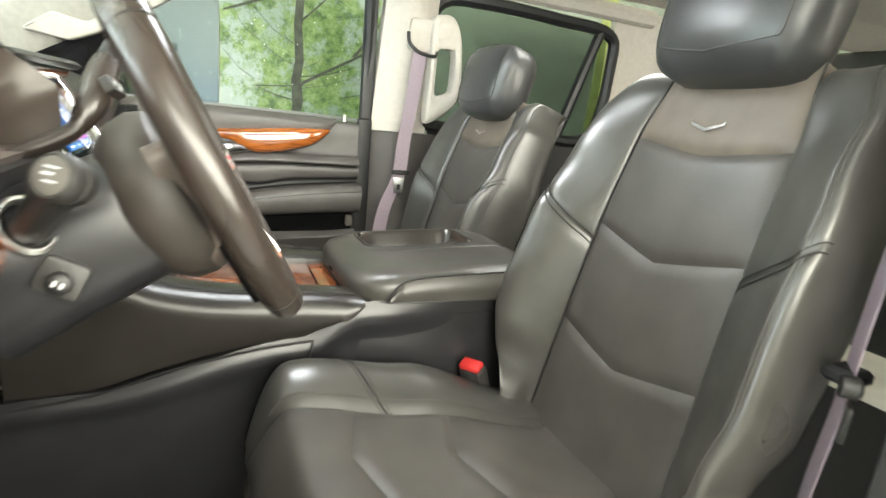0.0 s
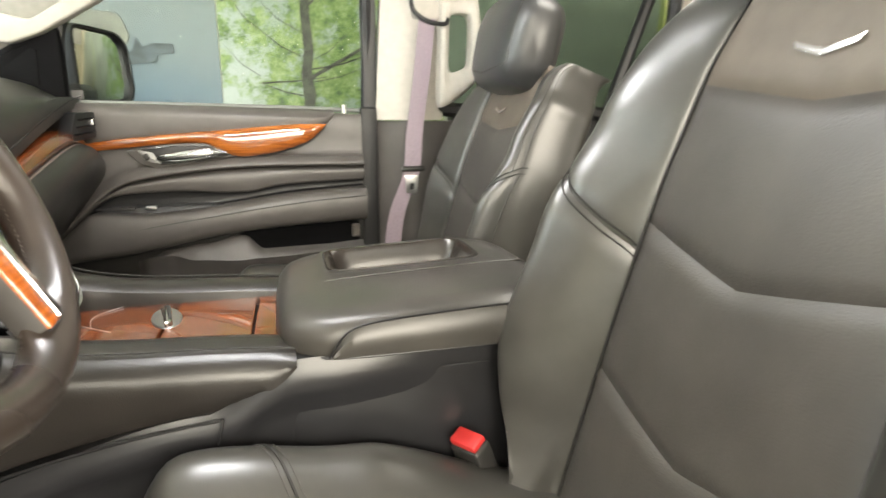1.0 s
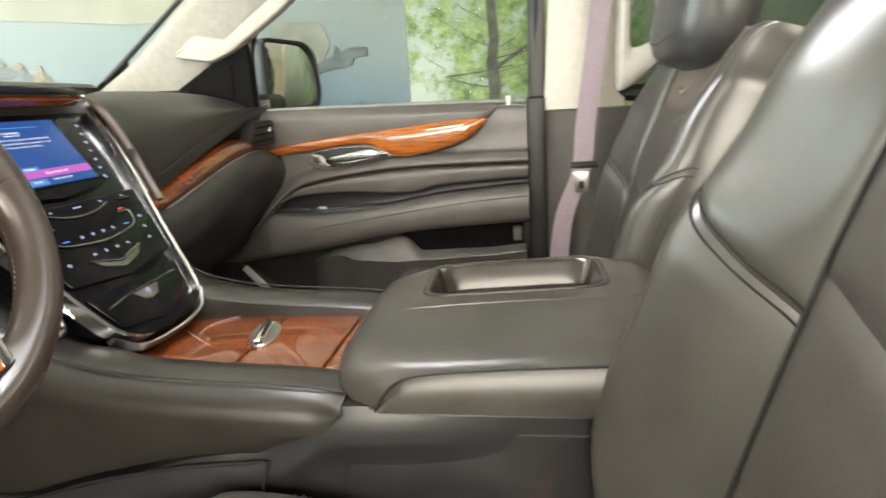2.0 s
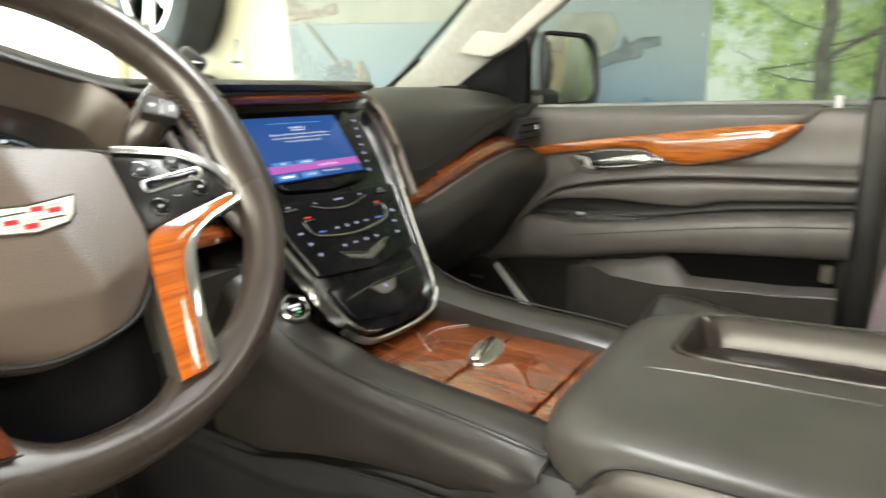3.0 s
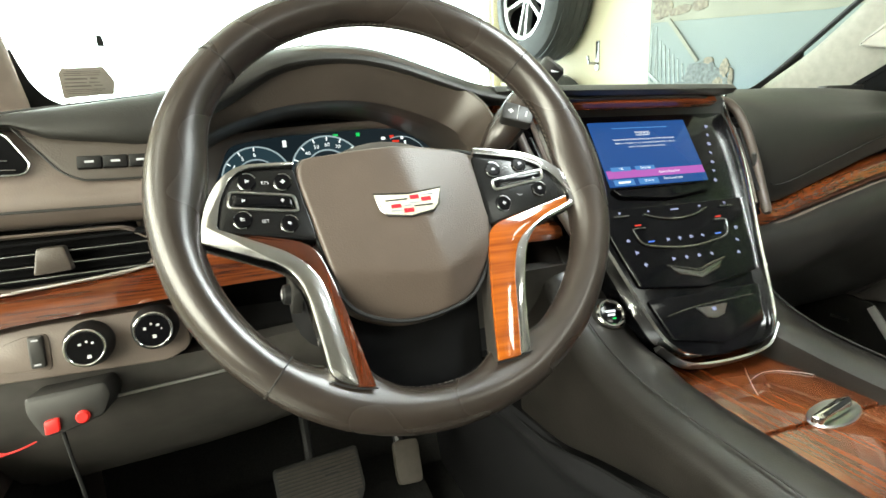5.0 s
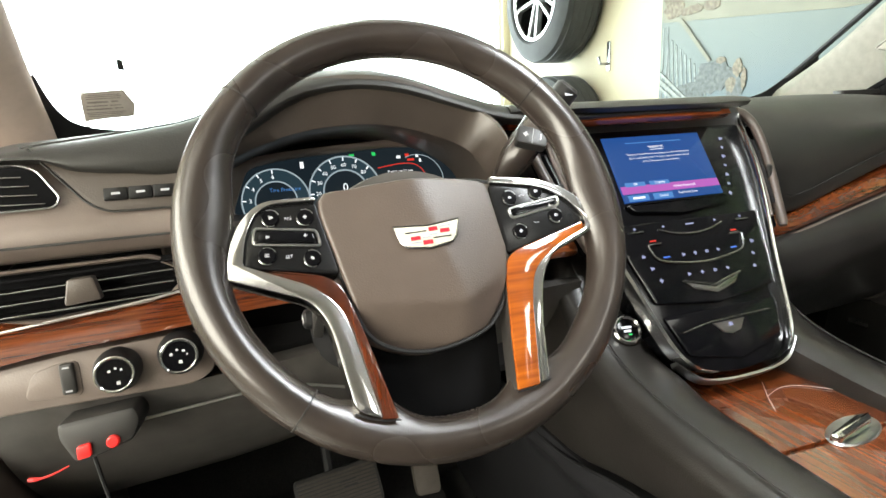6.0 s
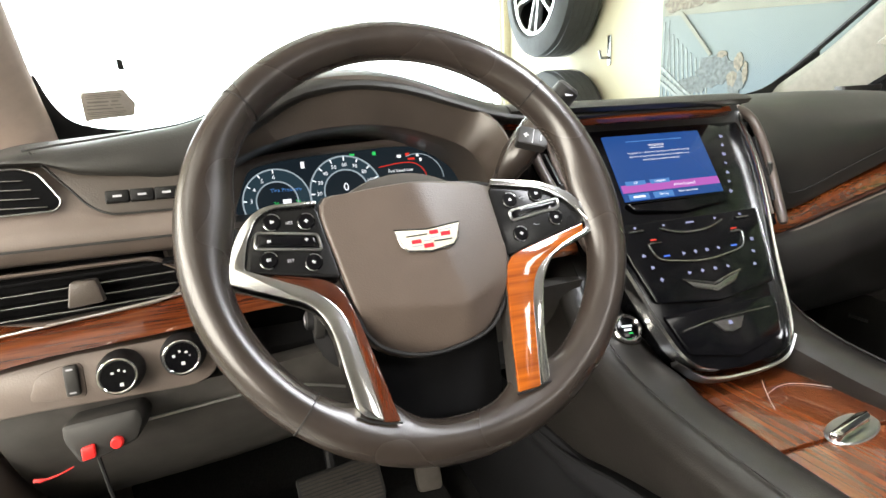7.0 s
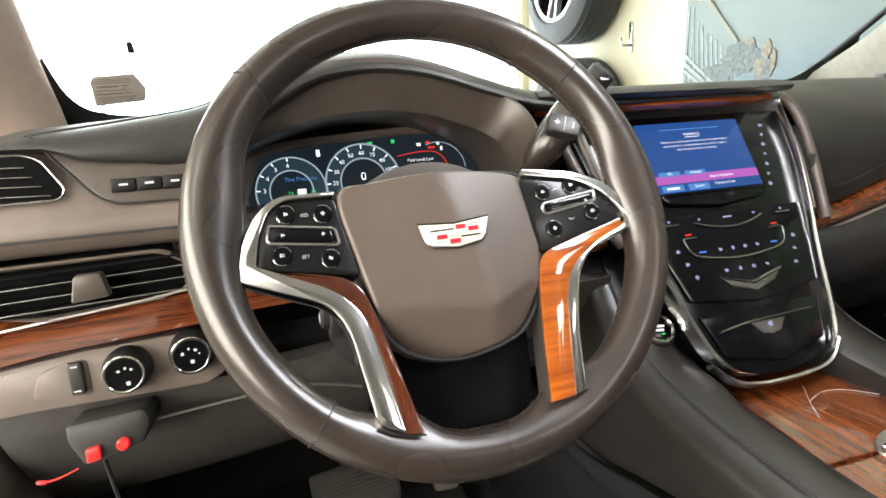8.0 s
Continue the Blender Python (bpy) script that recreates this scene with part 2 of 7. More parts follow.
def plate(outline, m, d=0.006, bev=0.0015, top=0.0, steps=2):
    """A solid slab under an outline in the pose m: from top - d up to top, upper rim rounded."""
    rings = [[(x, y, top - d) for x, y in outline]]
    for i in range(steps + 1):
        t = i / steps * math.pi / 2
        o = inset(outline, bev * (1 - math.cos(t)))
        rings.append([(x, y, top - bev + bev * math.sin(t)) for x, y in o])
    vs, fs = loft(rings)
    return [m @ Vector(v) for v in vs], fs


def domed(outline, m, prof):
    """prof: rows of (share of the way to the middle, height)."""
    cx = sum(p[0] for p in outline) / len(outline)
    cy = sum(p[1] for p in outline) / len(outline)
    rings = [[(cx + (x - cx) * (1 - s), cy + (y - cy) * (1 - s), h) for x, y in outline] for s, h in prof]
    vs, fs = loft(rings)
    return [m @ Vector(v) for v in vs], fs


def tube(path, r, n=8, closed=False, ry=None):
    path = [Vector(p) for p in path]
    k = len(path)
    secs = []
    up = None
    for i, p in enumerate(path):
        a = path[i - 1] if (i > 0 or closed) else p
        b = path[(i + 1) % k] if (i < k - 1 or closed) else p
        t = (b - a).normalized()
        if up is None:
            up = t.orthogonal().normalized()
        up = (up - t * up.dot(t)).normalized()
        s = t.cross(up)
        rr = r[i] if isinstance(r, (list, tuple)) else r
        secs.append([p + up * (rr * math.cos(j * 2 * math.pi / n)) + s * (rr * math.sin(j * 2 * math.pi / n)) for j in range(n)])
    return loft(secs, ring=closed)


def box(c, s, bev=0.004, m=None):
    """A bevelled box round c, of size s."""
    o = rounded([(-s[0] / 2, -s[1] / 2), (s[0] / 2, -s[1] / 2), (s[0] / 2, s[1] / 2), (-s[0] / 2, s[1] / 2)], bev, 2)
    h = s[2] / 2
    rings = [[(*p, -h) for p in inset(o, bev)], [(*p, -h + bev) for p in o], [(*p, h - bev) for p in o], [(*p, h) for p in inset(o, bev)]]
    vs, fs = loft(rings)
    m = Matrix.Translation(c) @ (m or Matrix.Identity(4))
    return [m @ Vector(v) for v in vs], fs


def ring(m, r1, r2, h, n=32, bev=0.001):
    """A flat ring in the pose m, outer r1, inner r2, height h."""
    secs = []
    for i in range(n):
        c, s = math.cos(i * 2 * math.pi / n), math.sin(i * 2 * math.pi / n)
        secs.append([m @ Vector((c * r, s * r, z)) for r, z in ((r1, 0), (r1, h - bev), (r1 - bev, h), (r2 + bev, h), (r2, h - bev), (r2, 0))])
    return loft(secs, ring=True)


def disc(m, rows, n=32):
    """A turned shape: rows of (radius, height), closed below and above."""
    return loft([[m @ Vector((math.cos(i * 2 * math.pi / n) * r, math.sin(i * 2 * math.pi / n) * r, z)) for i in range(n)] for r, z in rows])


def sheet(fn, nu, nv, thick=0.0, back=None):
    """A grid fn(u, v), u and v from 0 to 1; with thick, closed behind along back."""
    vs = [Vector(fn(i / nu, j / nv)) for i in range(nu + 1) for j in range(nv + 1)]
    fs = [(i * (nv + 1) + j, i * (nv + 1) + j + 1, (i + 1) * (nv + 1) + j + 1, (i + 1) * (nv + 1) + j) for i in range(nu) for j in range(nv)]
    if thick:
        n = len(vs)
        edge = [(0, j) for j in range(nv)] + [(i, nv) for i in range(nu)] + [(nu, j) for j in range(nv, 0, -1)] + [(i, 0) for i in range(nu, 0, -1)]
        idx = [i * (nv + 1) + j for i, j in edge]
        off = Vector(back).normalized() * thick
        vs += [vs[i] + off for i in idx]
        k = len(idx)
        fs += [(idx[a], idx[(a + 1) % k], n + (a + 1) % k, n + a) for a in range(k)]
        fs.append(tuple(range(n, n + k)))
    return vs, fs


def lettering(name, body, m, size, material, parent, label=""):
    c = bpy.data.curves.new(name, "FONT")
    c.body, c.size, c.align_x, c.align_y = body, size, "CENTER", "CENTER"
    c.resolution_u = 2
    tmp = bpy.data.objects.new(name, c)
    scene.collection.objects.link(tmp)
    me = tmp.to_mesh()
    vs = [m @ v.co for v in me.vertices]
    fs = [tuple(p.vertices) for p in me.polygons]
    tmp.to_mesh_clear()
    bpy.data.objects.remove(tmp)
    return put(name, vs, fs, material, parent, label)


def bars(m, rows, material, name, parent, z=0.0006):
    """Thin raised bars, each one a part: rows of (x, y, width, height)."""
    for x, y, w, h in rows:
        o = [(x - w / 2, y - h / 2), (x + w / 2, y - h / 2), (x + w / 2, y + h / 2), (x - w / 2, y + h / 2)]
        put(name, *plate(o, m, z, z * 0.2, top=z, steps=1), material, parent)


GLYPHS = [
    [(-0.5, 0, 0.25, 0.9), (0.15, 0.25, 0.8, 0.25), (0.15, -0.25, 0.8, 0.25)],
    [(0, 0, 0.3, 1.0), (0, 0, 1.0, 0.3)],
    [(0, 0.4, 1.0, 0.22), (0, -0.4, 1.0, 0.22), (-0.4, 0, 0.22, 0.8)],
    [(-0.3, 0.2, 0.35, 0.6), (0.3, -0.2, 0.35, 0.6), (0, 0, 0.9, 0.2)],
    [(0, 0.3, 0.4, 0.4), (0, -0.3, 0.9, 0.4)],
]


def glyphs(m, rows, material, name, parent, z=0.0005):
    """Small printed symbols made of strokes: rows of (x, y, size); each symbol is one part."""
    for i, (x, y, s) in enumerate(rows):
        strokes = []
        for k, (a, b, c, d) in enumerate(GLYPHS[i % len(GLYPHS)]):
            a, b, c, d = x + a * s / 2, y + b * s / 2, c * s / 2, d * s / 2
            strokes.append(plate([(a - c, b - d), (a + c, b - d), (a + c, b + d), (a - c, b + d)], m, z, z * 0.2, top=z + k * 0.00006, steps=1))
        put(name, *join(*strokes), material, parent)


def lerp(rows, t):
    """Piecewise-linear table lookup: rows of (t, value...)."""
    if t <= rows[0][0]:
        return rows[0][1:]
    for a, b in zip(rows, rows[1:]):
        if t <= b[0]:
            k = (t - a[0]) / (b[0] - a[0])
            k = k * k * (3 - 2 * k)
            return tuple(x + (y - x) * k for x, y in zip(a[1:], b[1:]))
    return rows[-1][1:]

# ---- the room ----
WALL = mat("cream_wall_paint", (0.47, 0.43, 0.31), 0.7, var=0.05, scale=4, bump=0.1, bscale=200)
FLOOR_M = mat("sealed_concrete", (0.33, 0.33, 0.32), 0.35, var=0.2, scale=3, bump=0.1, bscale=60)
CEIL_M = mat("ceiling_paint", (0.72, 0.71, 0.68), 0.9, var=0.05, scale=4)


def slab(name, lo, hi, material, label, category="", kind="structure"):
    c = [(a + b) / 2 for a, b in zip(lo, hi)]
    s = [b - a for a, b in zip(lo, hi)]
    return tagged(put(name, *box(c, s, 0.004), material), label, category, "", kind)


slab("floor", (-4.0, -3.3, -0.1), (6.5, 1.6, 0.0), FLOOR_M, "grey sealed concrete garage floor", "floor")
slab("wall_side", (-4.0, 1.44, 0.0), (6.5, 1.60, 3.2), WALL, "cream painted garage wall with photo murals", "wall")
slab("wall_far_side", (-4.0, -3.3, 0.0), (6.5, -3.15, 3.2), WALL, "plain cream garage wall", "wall")
slab("wall_back", (6.5, -3.15, 0.0), (6.65, 1.44, 3.2), WALL, "plain cream back wall", "wall")
slab("ceiling", (-4.0, -3.15, 3.2), (6.5, 1.44, 3.35), CEIL_M, "white painted garage ceiling", "ceiling")
# front wall with the tall door opening
slab("wall_front", (-4.0, 1.385, 0.0), (-3.85, 1.44, 3.2), WALL, "cream wall beside the garage door", "wall")
slab("wall_front_top", (-4.0, -3.15, 2.95), (-3.85, 1.385, 3.2), WALL, "cream wall above the garage door", "wall")
slab("wall_front_left", (-4.0, -3.3, 0.0), (-3.85, -3.16, 3.2), WALL, "cream wall beside the garage door", "wall")

DAY = glow("daylight_panel", (0.88, 0.95, 1.0), 6.8)
FRAME_W = mat("white_frame_paint", (0.75, 0.75, 0.73), 0.5, var=0.05, scale=10)
gd = thing("garage_door", (-3.93, -1.4, 0), "white overhead garage door with translucent daylit panels", "garage door", kind="structure")
for k in range(5):
    for j in range(3):
        put("panel", *box((-3.93, 1.38 - 1.40 * j - 0.70, 0.02 + k * 0.586 + 0.293), (0.03, 1.385, 0.580), 0.003), DAY, gd)
for j in range(4):
    put("stile", *box((-3.905, 1.375 - 1.40 * j, 1.475), (0.02, 0.022, 2.93), 0.004), FRAME_W, gd)
put("track", *box((-3.90, 1.30, 1.5), (0.03, 0.02, 2.9), 0.004), FRAME_W, gd)

# unseen frame added on the wall behind the side fill lamp
slab("fill_backing_side", (-1.8, -3.16, 0.85), (2.7, -3.12, 2.70), FRAME_W, "white frame added behind the side fill lamp", "window")

# murals: flat printed panels on the side wall


def mural_sky():
    m = mat("mural_print_street", (0.246, 0.328, 0.369), 0.5)
    nt = m.node_tree
    p = nt.nodes["Principled BSDF"]
    tc = nt.nodes.new("ShaderNodeTexCoord")
    sep = nt.nodes.new("ShaderNodeSeparateXYZ")
    nt.links.new(tc.outputs["Object"], sep.inputs[0])
    r = nt.nodes.new("ShaderNodeValToRGB")
    mr = nt.nodes.new("ShaderNodeMapRange")
    mr.inputs["From Min"].default_value, mr.inputs["From Max"].default_value = 1.0, 2.3
    n = nt.nodes.new("ShaderNodeTexNoise")
    n.inputs["Scale"].default_value, n.inputs["Detail"].default_value = 2.5, 6
    nt.links.new(tc.outputs["Object"], n.inputs["Vector"])
    ad = nt.nodes.new("ShaderNodeMath")
    ad.operation = "MULTIPLY_ADD"
    ad.inputs[1].default_value, ad.inputs[2].default_value = 0.25, -0.12
    nt.links.new(n.outputs["Fac"], ad.inputs[0])
    ad2 = nt.nodes.new("ShaderNodeMath")
    nt.links.new(sep.outputs["Z"], ad2.inputs[0])
    nt.links.new(ad.outputs[0], ad2.inputs[1])
    nt.links.new(ad2.outputs[0], mr.inputs["Value"])
    nt.links.new(mr.outputs["Result"], r.inputs["Fac"])
    e = r.color_ramp.elements
    e[0].position, e[0].color = 0.15, (0.030, 0.055, 0.080, 1)
    e[1].position, e[1].color = 0.95, (0.265, 0.275, 0.225, 1)
    for pos, col in ((0.27, (0.075, 0.112, 0.140)), (0.40, (0.112, 0.142, 0.148)), (0.6, (0.140, 0.165, 0.158))):
        x = e.new(pos)
        x.color = (*col, 1)
    nt.links.new(r.outputs["Color"], p.inputs["Base Color"])
    return m


def mural_wood():
    m = mat("mural_print_leaves", (0.164, 0.246, 0.082), 0.5)
    nt = m.node_tree
    p = nt.nodes["Principled BSDF"]
    tc = nt.nodes.new("ShaderNodeTexCoord")

    def noise(scale, detail, rough, lo, hi):
        n = nt.nodes.new("ShaderNodeTexNoise")
        n.inputs["Scale"].default_value, n.inputs["Detail"].default_value, n.inputs["Roughness"].default_value = scale, detail, rough
        nt.links.new(tc.outputs["Object"], n.inputs["Vector"])
        r = nt.nodes.new("ShaderNodeValToRGB")
        r.color_ramp.elements[0].position, r.color_ramp.elements[1].position = lo, hi
        nt.links.new(n.outputs["Fac"], r.inputs["Fac"])
        return r

    leaf = noise(26.0, 6, 0.75, 0.34, 0.66)
    e = leaf.color_ramp.elements
    e[0].color, e[1].color = (0.030, 0.061, 0.016, 1), (0.203, 0.264, 0.112, 1)
    for pos, col in ((0.44, (0.071, 0.132, 0.025)), (0.53, (0.127, 0.194, 0.051))):
        x = e.new(pos)
        x.color = (*col, 1)
    gaps = noise(6.0, 8, 0.8, 0.49, 0.57)
    far = noise(2.0, 4, 0.6, 0.35, 0.65)
    far.color_ramp.elements[0].color, far.color_ramp.elements[1].color = (0.173, 0.224, 0.183, 1), (0.264, 0.305, 0.285, 1)
    mix = nt.nodes.new("ShaderNodeMix")
    mix.data_type = "RGBA"
    nt.links.new(gaps.outputs["Color"], mix.inputs[0])
    nt.links.new(leaf.outputs["Color"], mix.inputs[6])
    nt.links.new(far.outputs["Color"], mix.inputs[7])
    nt.links.new(mix.outputs[2], p.inputs["Base Color"])
    return m


M_SKY, M_TREE = mural_sky(), mural_wood()
BARK = mat("mural_bark_print", (0.041, 0.045, 0.029), 0.6, var=0.5, scale=25)
FIG = mat("mural_dark_print", (0.051, 0.066, 0.071), 0.6, var=0.4, scale=20)
PALE = mat("mural_pale_print", (0.190, 0.188, 0.150), 0.6, var=0.1, scale=8)


def on_wall(pts, d=0.004, top=0.004):
    m = Matrix(((1, 0, 0, 0), (0, 0, -1, 1.44), (0, 1, 0, 0), (0, 0, 0, 1)))
    return plate(pts, m, d, d * 0.2, top=top, steps=1)


mur = thing("street_mural", (-1.2, 1.44, 0.2), "large blue-grey printed photo mural on the wall", "mural")
put("print", *on_wall([(-2.20, 0.3), (-0.235, 0.3), (-0.235, 2.6), (-2.20, 2.6)]), M_SKY, mur)
put("pale_sky", *on_wall([(-2.19, 1.765), (-1.3, 1.672), (-0.9, 1.668), (-0.9, 2.59), (-2.19, 2.59)], 0.003, 0.007), PALE, mur)
RAIL_P = mat("mural_railing_print", (0.221, 0.246, 0.246), 0.6, var=0.3, scale=30)
for i in range(11):
    x = -2.185 + i * 0.030
    put("stair_rail", *on_wall([(x, 1.38 - 0.008 * i), (x + 0.009, 1.38 - 0.008 * i), (x - 0.021, 1.745 - 0.024 * i), (x - 0.030, 1.75 - 0.024 * i)] if i > 1 else [(x, 1.38), (x + 0.008, 1.38), (x + 0.008, 1.74), (x, 1.74)], 0.003, 0.007), RAIL_P, mur)
for k in range(4):
    put("stair_step", *on_wall([(-2.19 + 0.07 * k, 1.50 - 0.05 * k), (-2.10 + 0.07 * k, 1.44 - 0.05 * k), (-2.10 + 0.07 * k, 1.42 - 0.05 * k), (-2.19 + 0.07 * k, 1.48 - 0.05 * k)], 0.003, 0.0073), RAIL_P, mur)
put("handrail", *on_wall([(-2.075, 1.755), (-2.055, 1.762), (-1.868, 1.560), (-1.884, 1.552)], 0.003, 0.0125), PALE, mur)


def blot(cx, cz, rx, rz, seed, n=22):
    """A ragged patch of print."""
    g = random.Random(seed)
    out = []
    for k in range(n):
        a, r = 2 * math.pi * k / n, g.uniform(0.80, 1.08)
        out.append((cx + rx * r * math.cos(a), cz + rz * r * math.sin(a)))
    return [tuple(p) for p in curve(out, 3, True)]


STEP_P = mat("mural_shadow_print", (0.085, 0.098, 0.100), 0.6, var=0.55, scale=60)
TAN_P = mat("mural_tan_debris_print", (0.150, 0.128, 0.095), 0.6, var=0.55, scale=60)
for k, (cx, cz, rx, rz, mt) in enumerate(((-1.85, 1.490, 0.115, 0.072, STEP_P), (-1.98, 1.435, 0.110, 0.040, STEP_P), (-1.74, 1.440, 0.050, 0.060, STEP_P), (-1.725, 1.515, 0.026, 0.038, TAN_P), (-1.755, 1.450, 0.028, 0.036, TAN_P), (-1.815, 1.555, 0.030, 0.016, TAN_P), (-1.69, 1.470, 0.014, 0.045, TAN_P), (-2.11, 1.815, 0.070, 0.045, TAN_P), (-2.00, 1.790, 0.080, 0.022, TAN_P), (-1.88, 1.795, 0.050, 0.030, TAN_P), (-2.15, 1.880, 0.035, 0.050, TAN_P), (-1.50, 1.430, 0.040, 0.012, STEP_P))):
    put("rubble_print", *on_wall(blot(cx, cz, rx, rz, 40 + k), 0.003, 0.0074 + 0.0003 * k), mt, mur)
for k in range(3):
    z = 1.40 - 0.035 * k
    put("stair_string", *on_wall([(-2.19, z + 0.14), (-1.97 + 0.02 * k, z - 0.02), (-1.97 + 0.02 * k, z - 0.034), (-2.19, z + 0.122)], 0.003, 0.0112 + 0.0003 * k), RAIL_P, mur)
put("tan_case_print", *on_wall(rounded([(-0.74, 1.40), (-0.60, 1.41), (-0.515, 1.55), (-0.545, 1.625), (-0.74, 1.64)], 0.02), 0.003, 0.0068), mat("mural_tan_print", (0.132, 0.137, 0.112), 0.6, var=0.25, scale=12), mur)
put("dark_bracket_shape", *on_wall(rounded([(-0.62, 1.425), (-0.545, 1.455), (-0.444, 1.468), (-0.436, 1.495), (-0.382, 1.498), (-0.383, 1.530), (-0.447, 1.532), (-0.484, 1.517), (-0.500, 1.548), (-0.515, 1.505), (-0.611, 1.472)], 0.006), 0.003, 0.0076), FIG, mur)
put("rock_print", *on_wall(rounded([(-0.70, 1.10), (-0.24, 1.10), (-0.24, 1.27), (-0.36, 1.30), (-0.42, 1.345), (-0.50, 1.29), (-0.70, 1.28)], 0.02), 0.003, 0.0066), mat("mural_blue_rock", (0.035, 0.071, 0.102), 0.6, var=0.5, scale=15), mur)

mut = thing("tree_mural", (0.5, 1.44, 0.2), "printed photo mural of green spring leaves and a trunk", "mural")
put("print", *on_wall([(-0.233, 0.3), (0.60, 0.3), (0.60, 2.6), (-0.233, 2.6)]), M_TREE, mut)
put("trunk", *on_wall([(0.030, 0.3), (0.105, 0.3), (0.098, 1.1), (0.086, 1.30), (0.096, 1.36), (0.084, 1.45), (0.094, 1.52), (0.083, 1.66), (0.092, 1.8), (0.088, 2.6), (0.056, 2.6), (0.058, 1.8), (0.050, 1.66), (0.058, 1.52), (0.044, 1.44), (0.052, 1.34), (0.040, 1.26), (0.046, 1.1)], 0.003, 0.007), BARK, mut)
for i, (a, b) in enumerate((((0.07, 1.42), (0.52, 1.68)), ((0.07, 1.80), (-0.22, 1.68)), ((0.3, 1.56), (0.42, 1.72)), ((-0.1, 1.74), (-0.2, 1.86)), ((0.06, 1.66), (0.3, 1.9)))):
    d = (Vector(b) - Vector(a)).normalized()
    n = Vector((-d.y, d.x)) * (0.007 if i < 3 else 0.004)
    put("branch", *on_wall([tuple(Vector(a) - n), tuple(Vector(b) - n * 0.5), tuple(Vector(b) + n * 0.5), tuple(Vector(a) + n)], 0.003, 0.0085 + i * 0.0006), BARK, mut)
rnd = random.Random(5)
for i in range(16):
    x, z = rnd.choice((0.07, 0.07, 0.25, -0.1, 0.4)), rnd.uniform(1.35, 1.85)
    dx, dz = rnd.choice((-1, 1)) * rnd.uniform(0.10, 0.26), rnd.uniform(0.02, 0.16)
    x1, x2 = max(-0.22, min(0.58, x + dx * 0.5)), max(-0.225, min(0.59, x + dx))
    w = rnd.uniform(0.0012, 0.0026)
    put("branch", *on_wall([(x, z - w), (x1, z + dz * 0.35 - w), (x2, z + dz - w * 0.4), (x2, z + dz + w * 0.4), (x1, z + dz * 0.35 + w), (x, z + w)] if dx > 0 else [(x, z + w), (x1, z + dz * 0.35 + w), (x2, z + dz + w * 0.4), (x2, z + dz - w * 0.4), (x1, z + dz * 0.35 - w), (x, z - w)], 0.003, 0.0065 + 0.0001 * i), BARK, mut)
mub = thing("meadow_mural", (2.2, 1.44, 0.2), "dim grey-green printed photo mural", "mural")
put("print", *on_wall([(0.602, 0.3), (4.2, 0.3), (4.2, 2.6), (0.602, 2.6)]), mat("mural_meadow_print", (0.185, 0.215, 0.170), 0.5, var=0.25, scale=3.0), mub)
put("yellow_strip", *on_wall([(1.52, 0.9), (1.60, 0.9), (1.66, 2.1), (1.58, 2.1)], 0.003, 0.007), mat("mural_lime_print", (0.213, 0.254, 0.071), 0.5), mub)


def wall_tyre(x, z):
    t = thing("alloy_wheel", (x, 1.44, z), "tyre on a machined five-spoke alloy rim hung on the wall", "wheel", "wheels on the wall")
    m = frame_of((x, 1.43, z), (1, 0, 0), (0, 0, 1))
    rows = [(0.25, 0.0), (0.33, 0.0), (0.375, 0.03), (0.385, 0.07), (0.385, 0.20), (0.375, 0.24), (0.34, 0.265), (0.275, 0.27), (0.262, 0.255), (0.262, 0.10)]
    put("tyre", *disc(m, rows, 48), RUBBER, t)
    for k in range(5):
        rr = 0.3865
        put("tread_groove", *loft([[m @ Vector((math.cos(i * math.pi / 24) * r, math.sin(i * math.pi / 24) * r, 0.045 + k * 0.04 + dz)) for r, dz in ((0.383, 0), (rr, 0.001), (rr, 0.006), (0.383, 0.007))] for i in range(48)], ring=True), BLACK, t)
    rim = put("rim", *ring(m @ Matrix.Translation((0, 0, 0.10)), 0.262, 0.235, 0.158, 48, 0.006), CHROME, t, "polished alloy rim")
    put("barrel", *disc(m @ Matrix.Translation((0, 0, 0.09)), [(0.236, 0), (0.236, 0.01)], 32), BLACK, t)
    for k in range(5):
        a = math.radians(90 + 72 * k + 18)
        for s in (-1, 1):
            c, d = Vector((math.cos(a), math.sin(a), 0)), Vector((-math.sin(a), math.cos(a), 0))
            o = [c * 0.04 + d * s * 0.012, c * 0.04 + d * s * 0.03, c * 0.245 + d * s * 0.055, c * 0.245 + d * s * 0.03]
            put("spoke", *plate([(p.x, p.y) for p in (o if s > 0 else o[::-1])], m, 0.035, 0.005, top=0.235), SATIN, t)
    put("hub_cap", *disc(m @ Matrix.Translation((0, 0, 0.19)), [(0.05, 0), (0.05, 0.045), (0.045, 0.052)], 24), SATIN, t)
    return t


wall_tyre(-3.0, 2.05)
wall_tyre(-2.95, 1.2)
hook = thing("wall_hook", (-2.62, 1.44, 1.6), "small steel wall hook above a tyre", "hook")
put("plate", *box((-2.62, 1.436, 1.66), (0.03, 0.008, 0.16), 0.003), SATIN_DARK, hook)
put("peg", *tube([(-2.62, 1.43, 1.62), (-2.62, 1.38, 1.62), (-2.62, 1.37, 1.66)], 0.008), SATIN_DARK, hook)

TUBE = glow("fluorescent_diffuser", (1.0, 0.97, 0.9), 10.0)
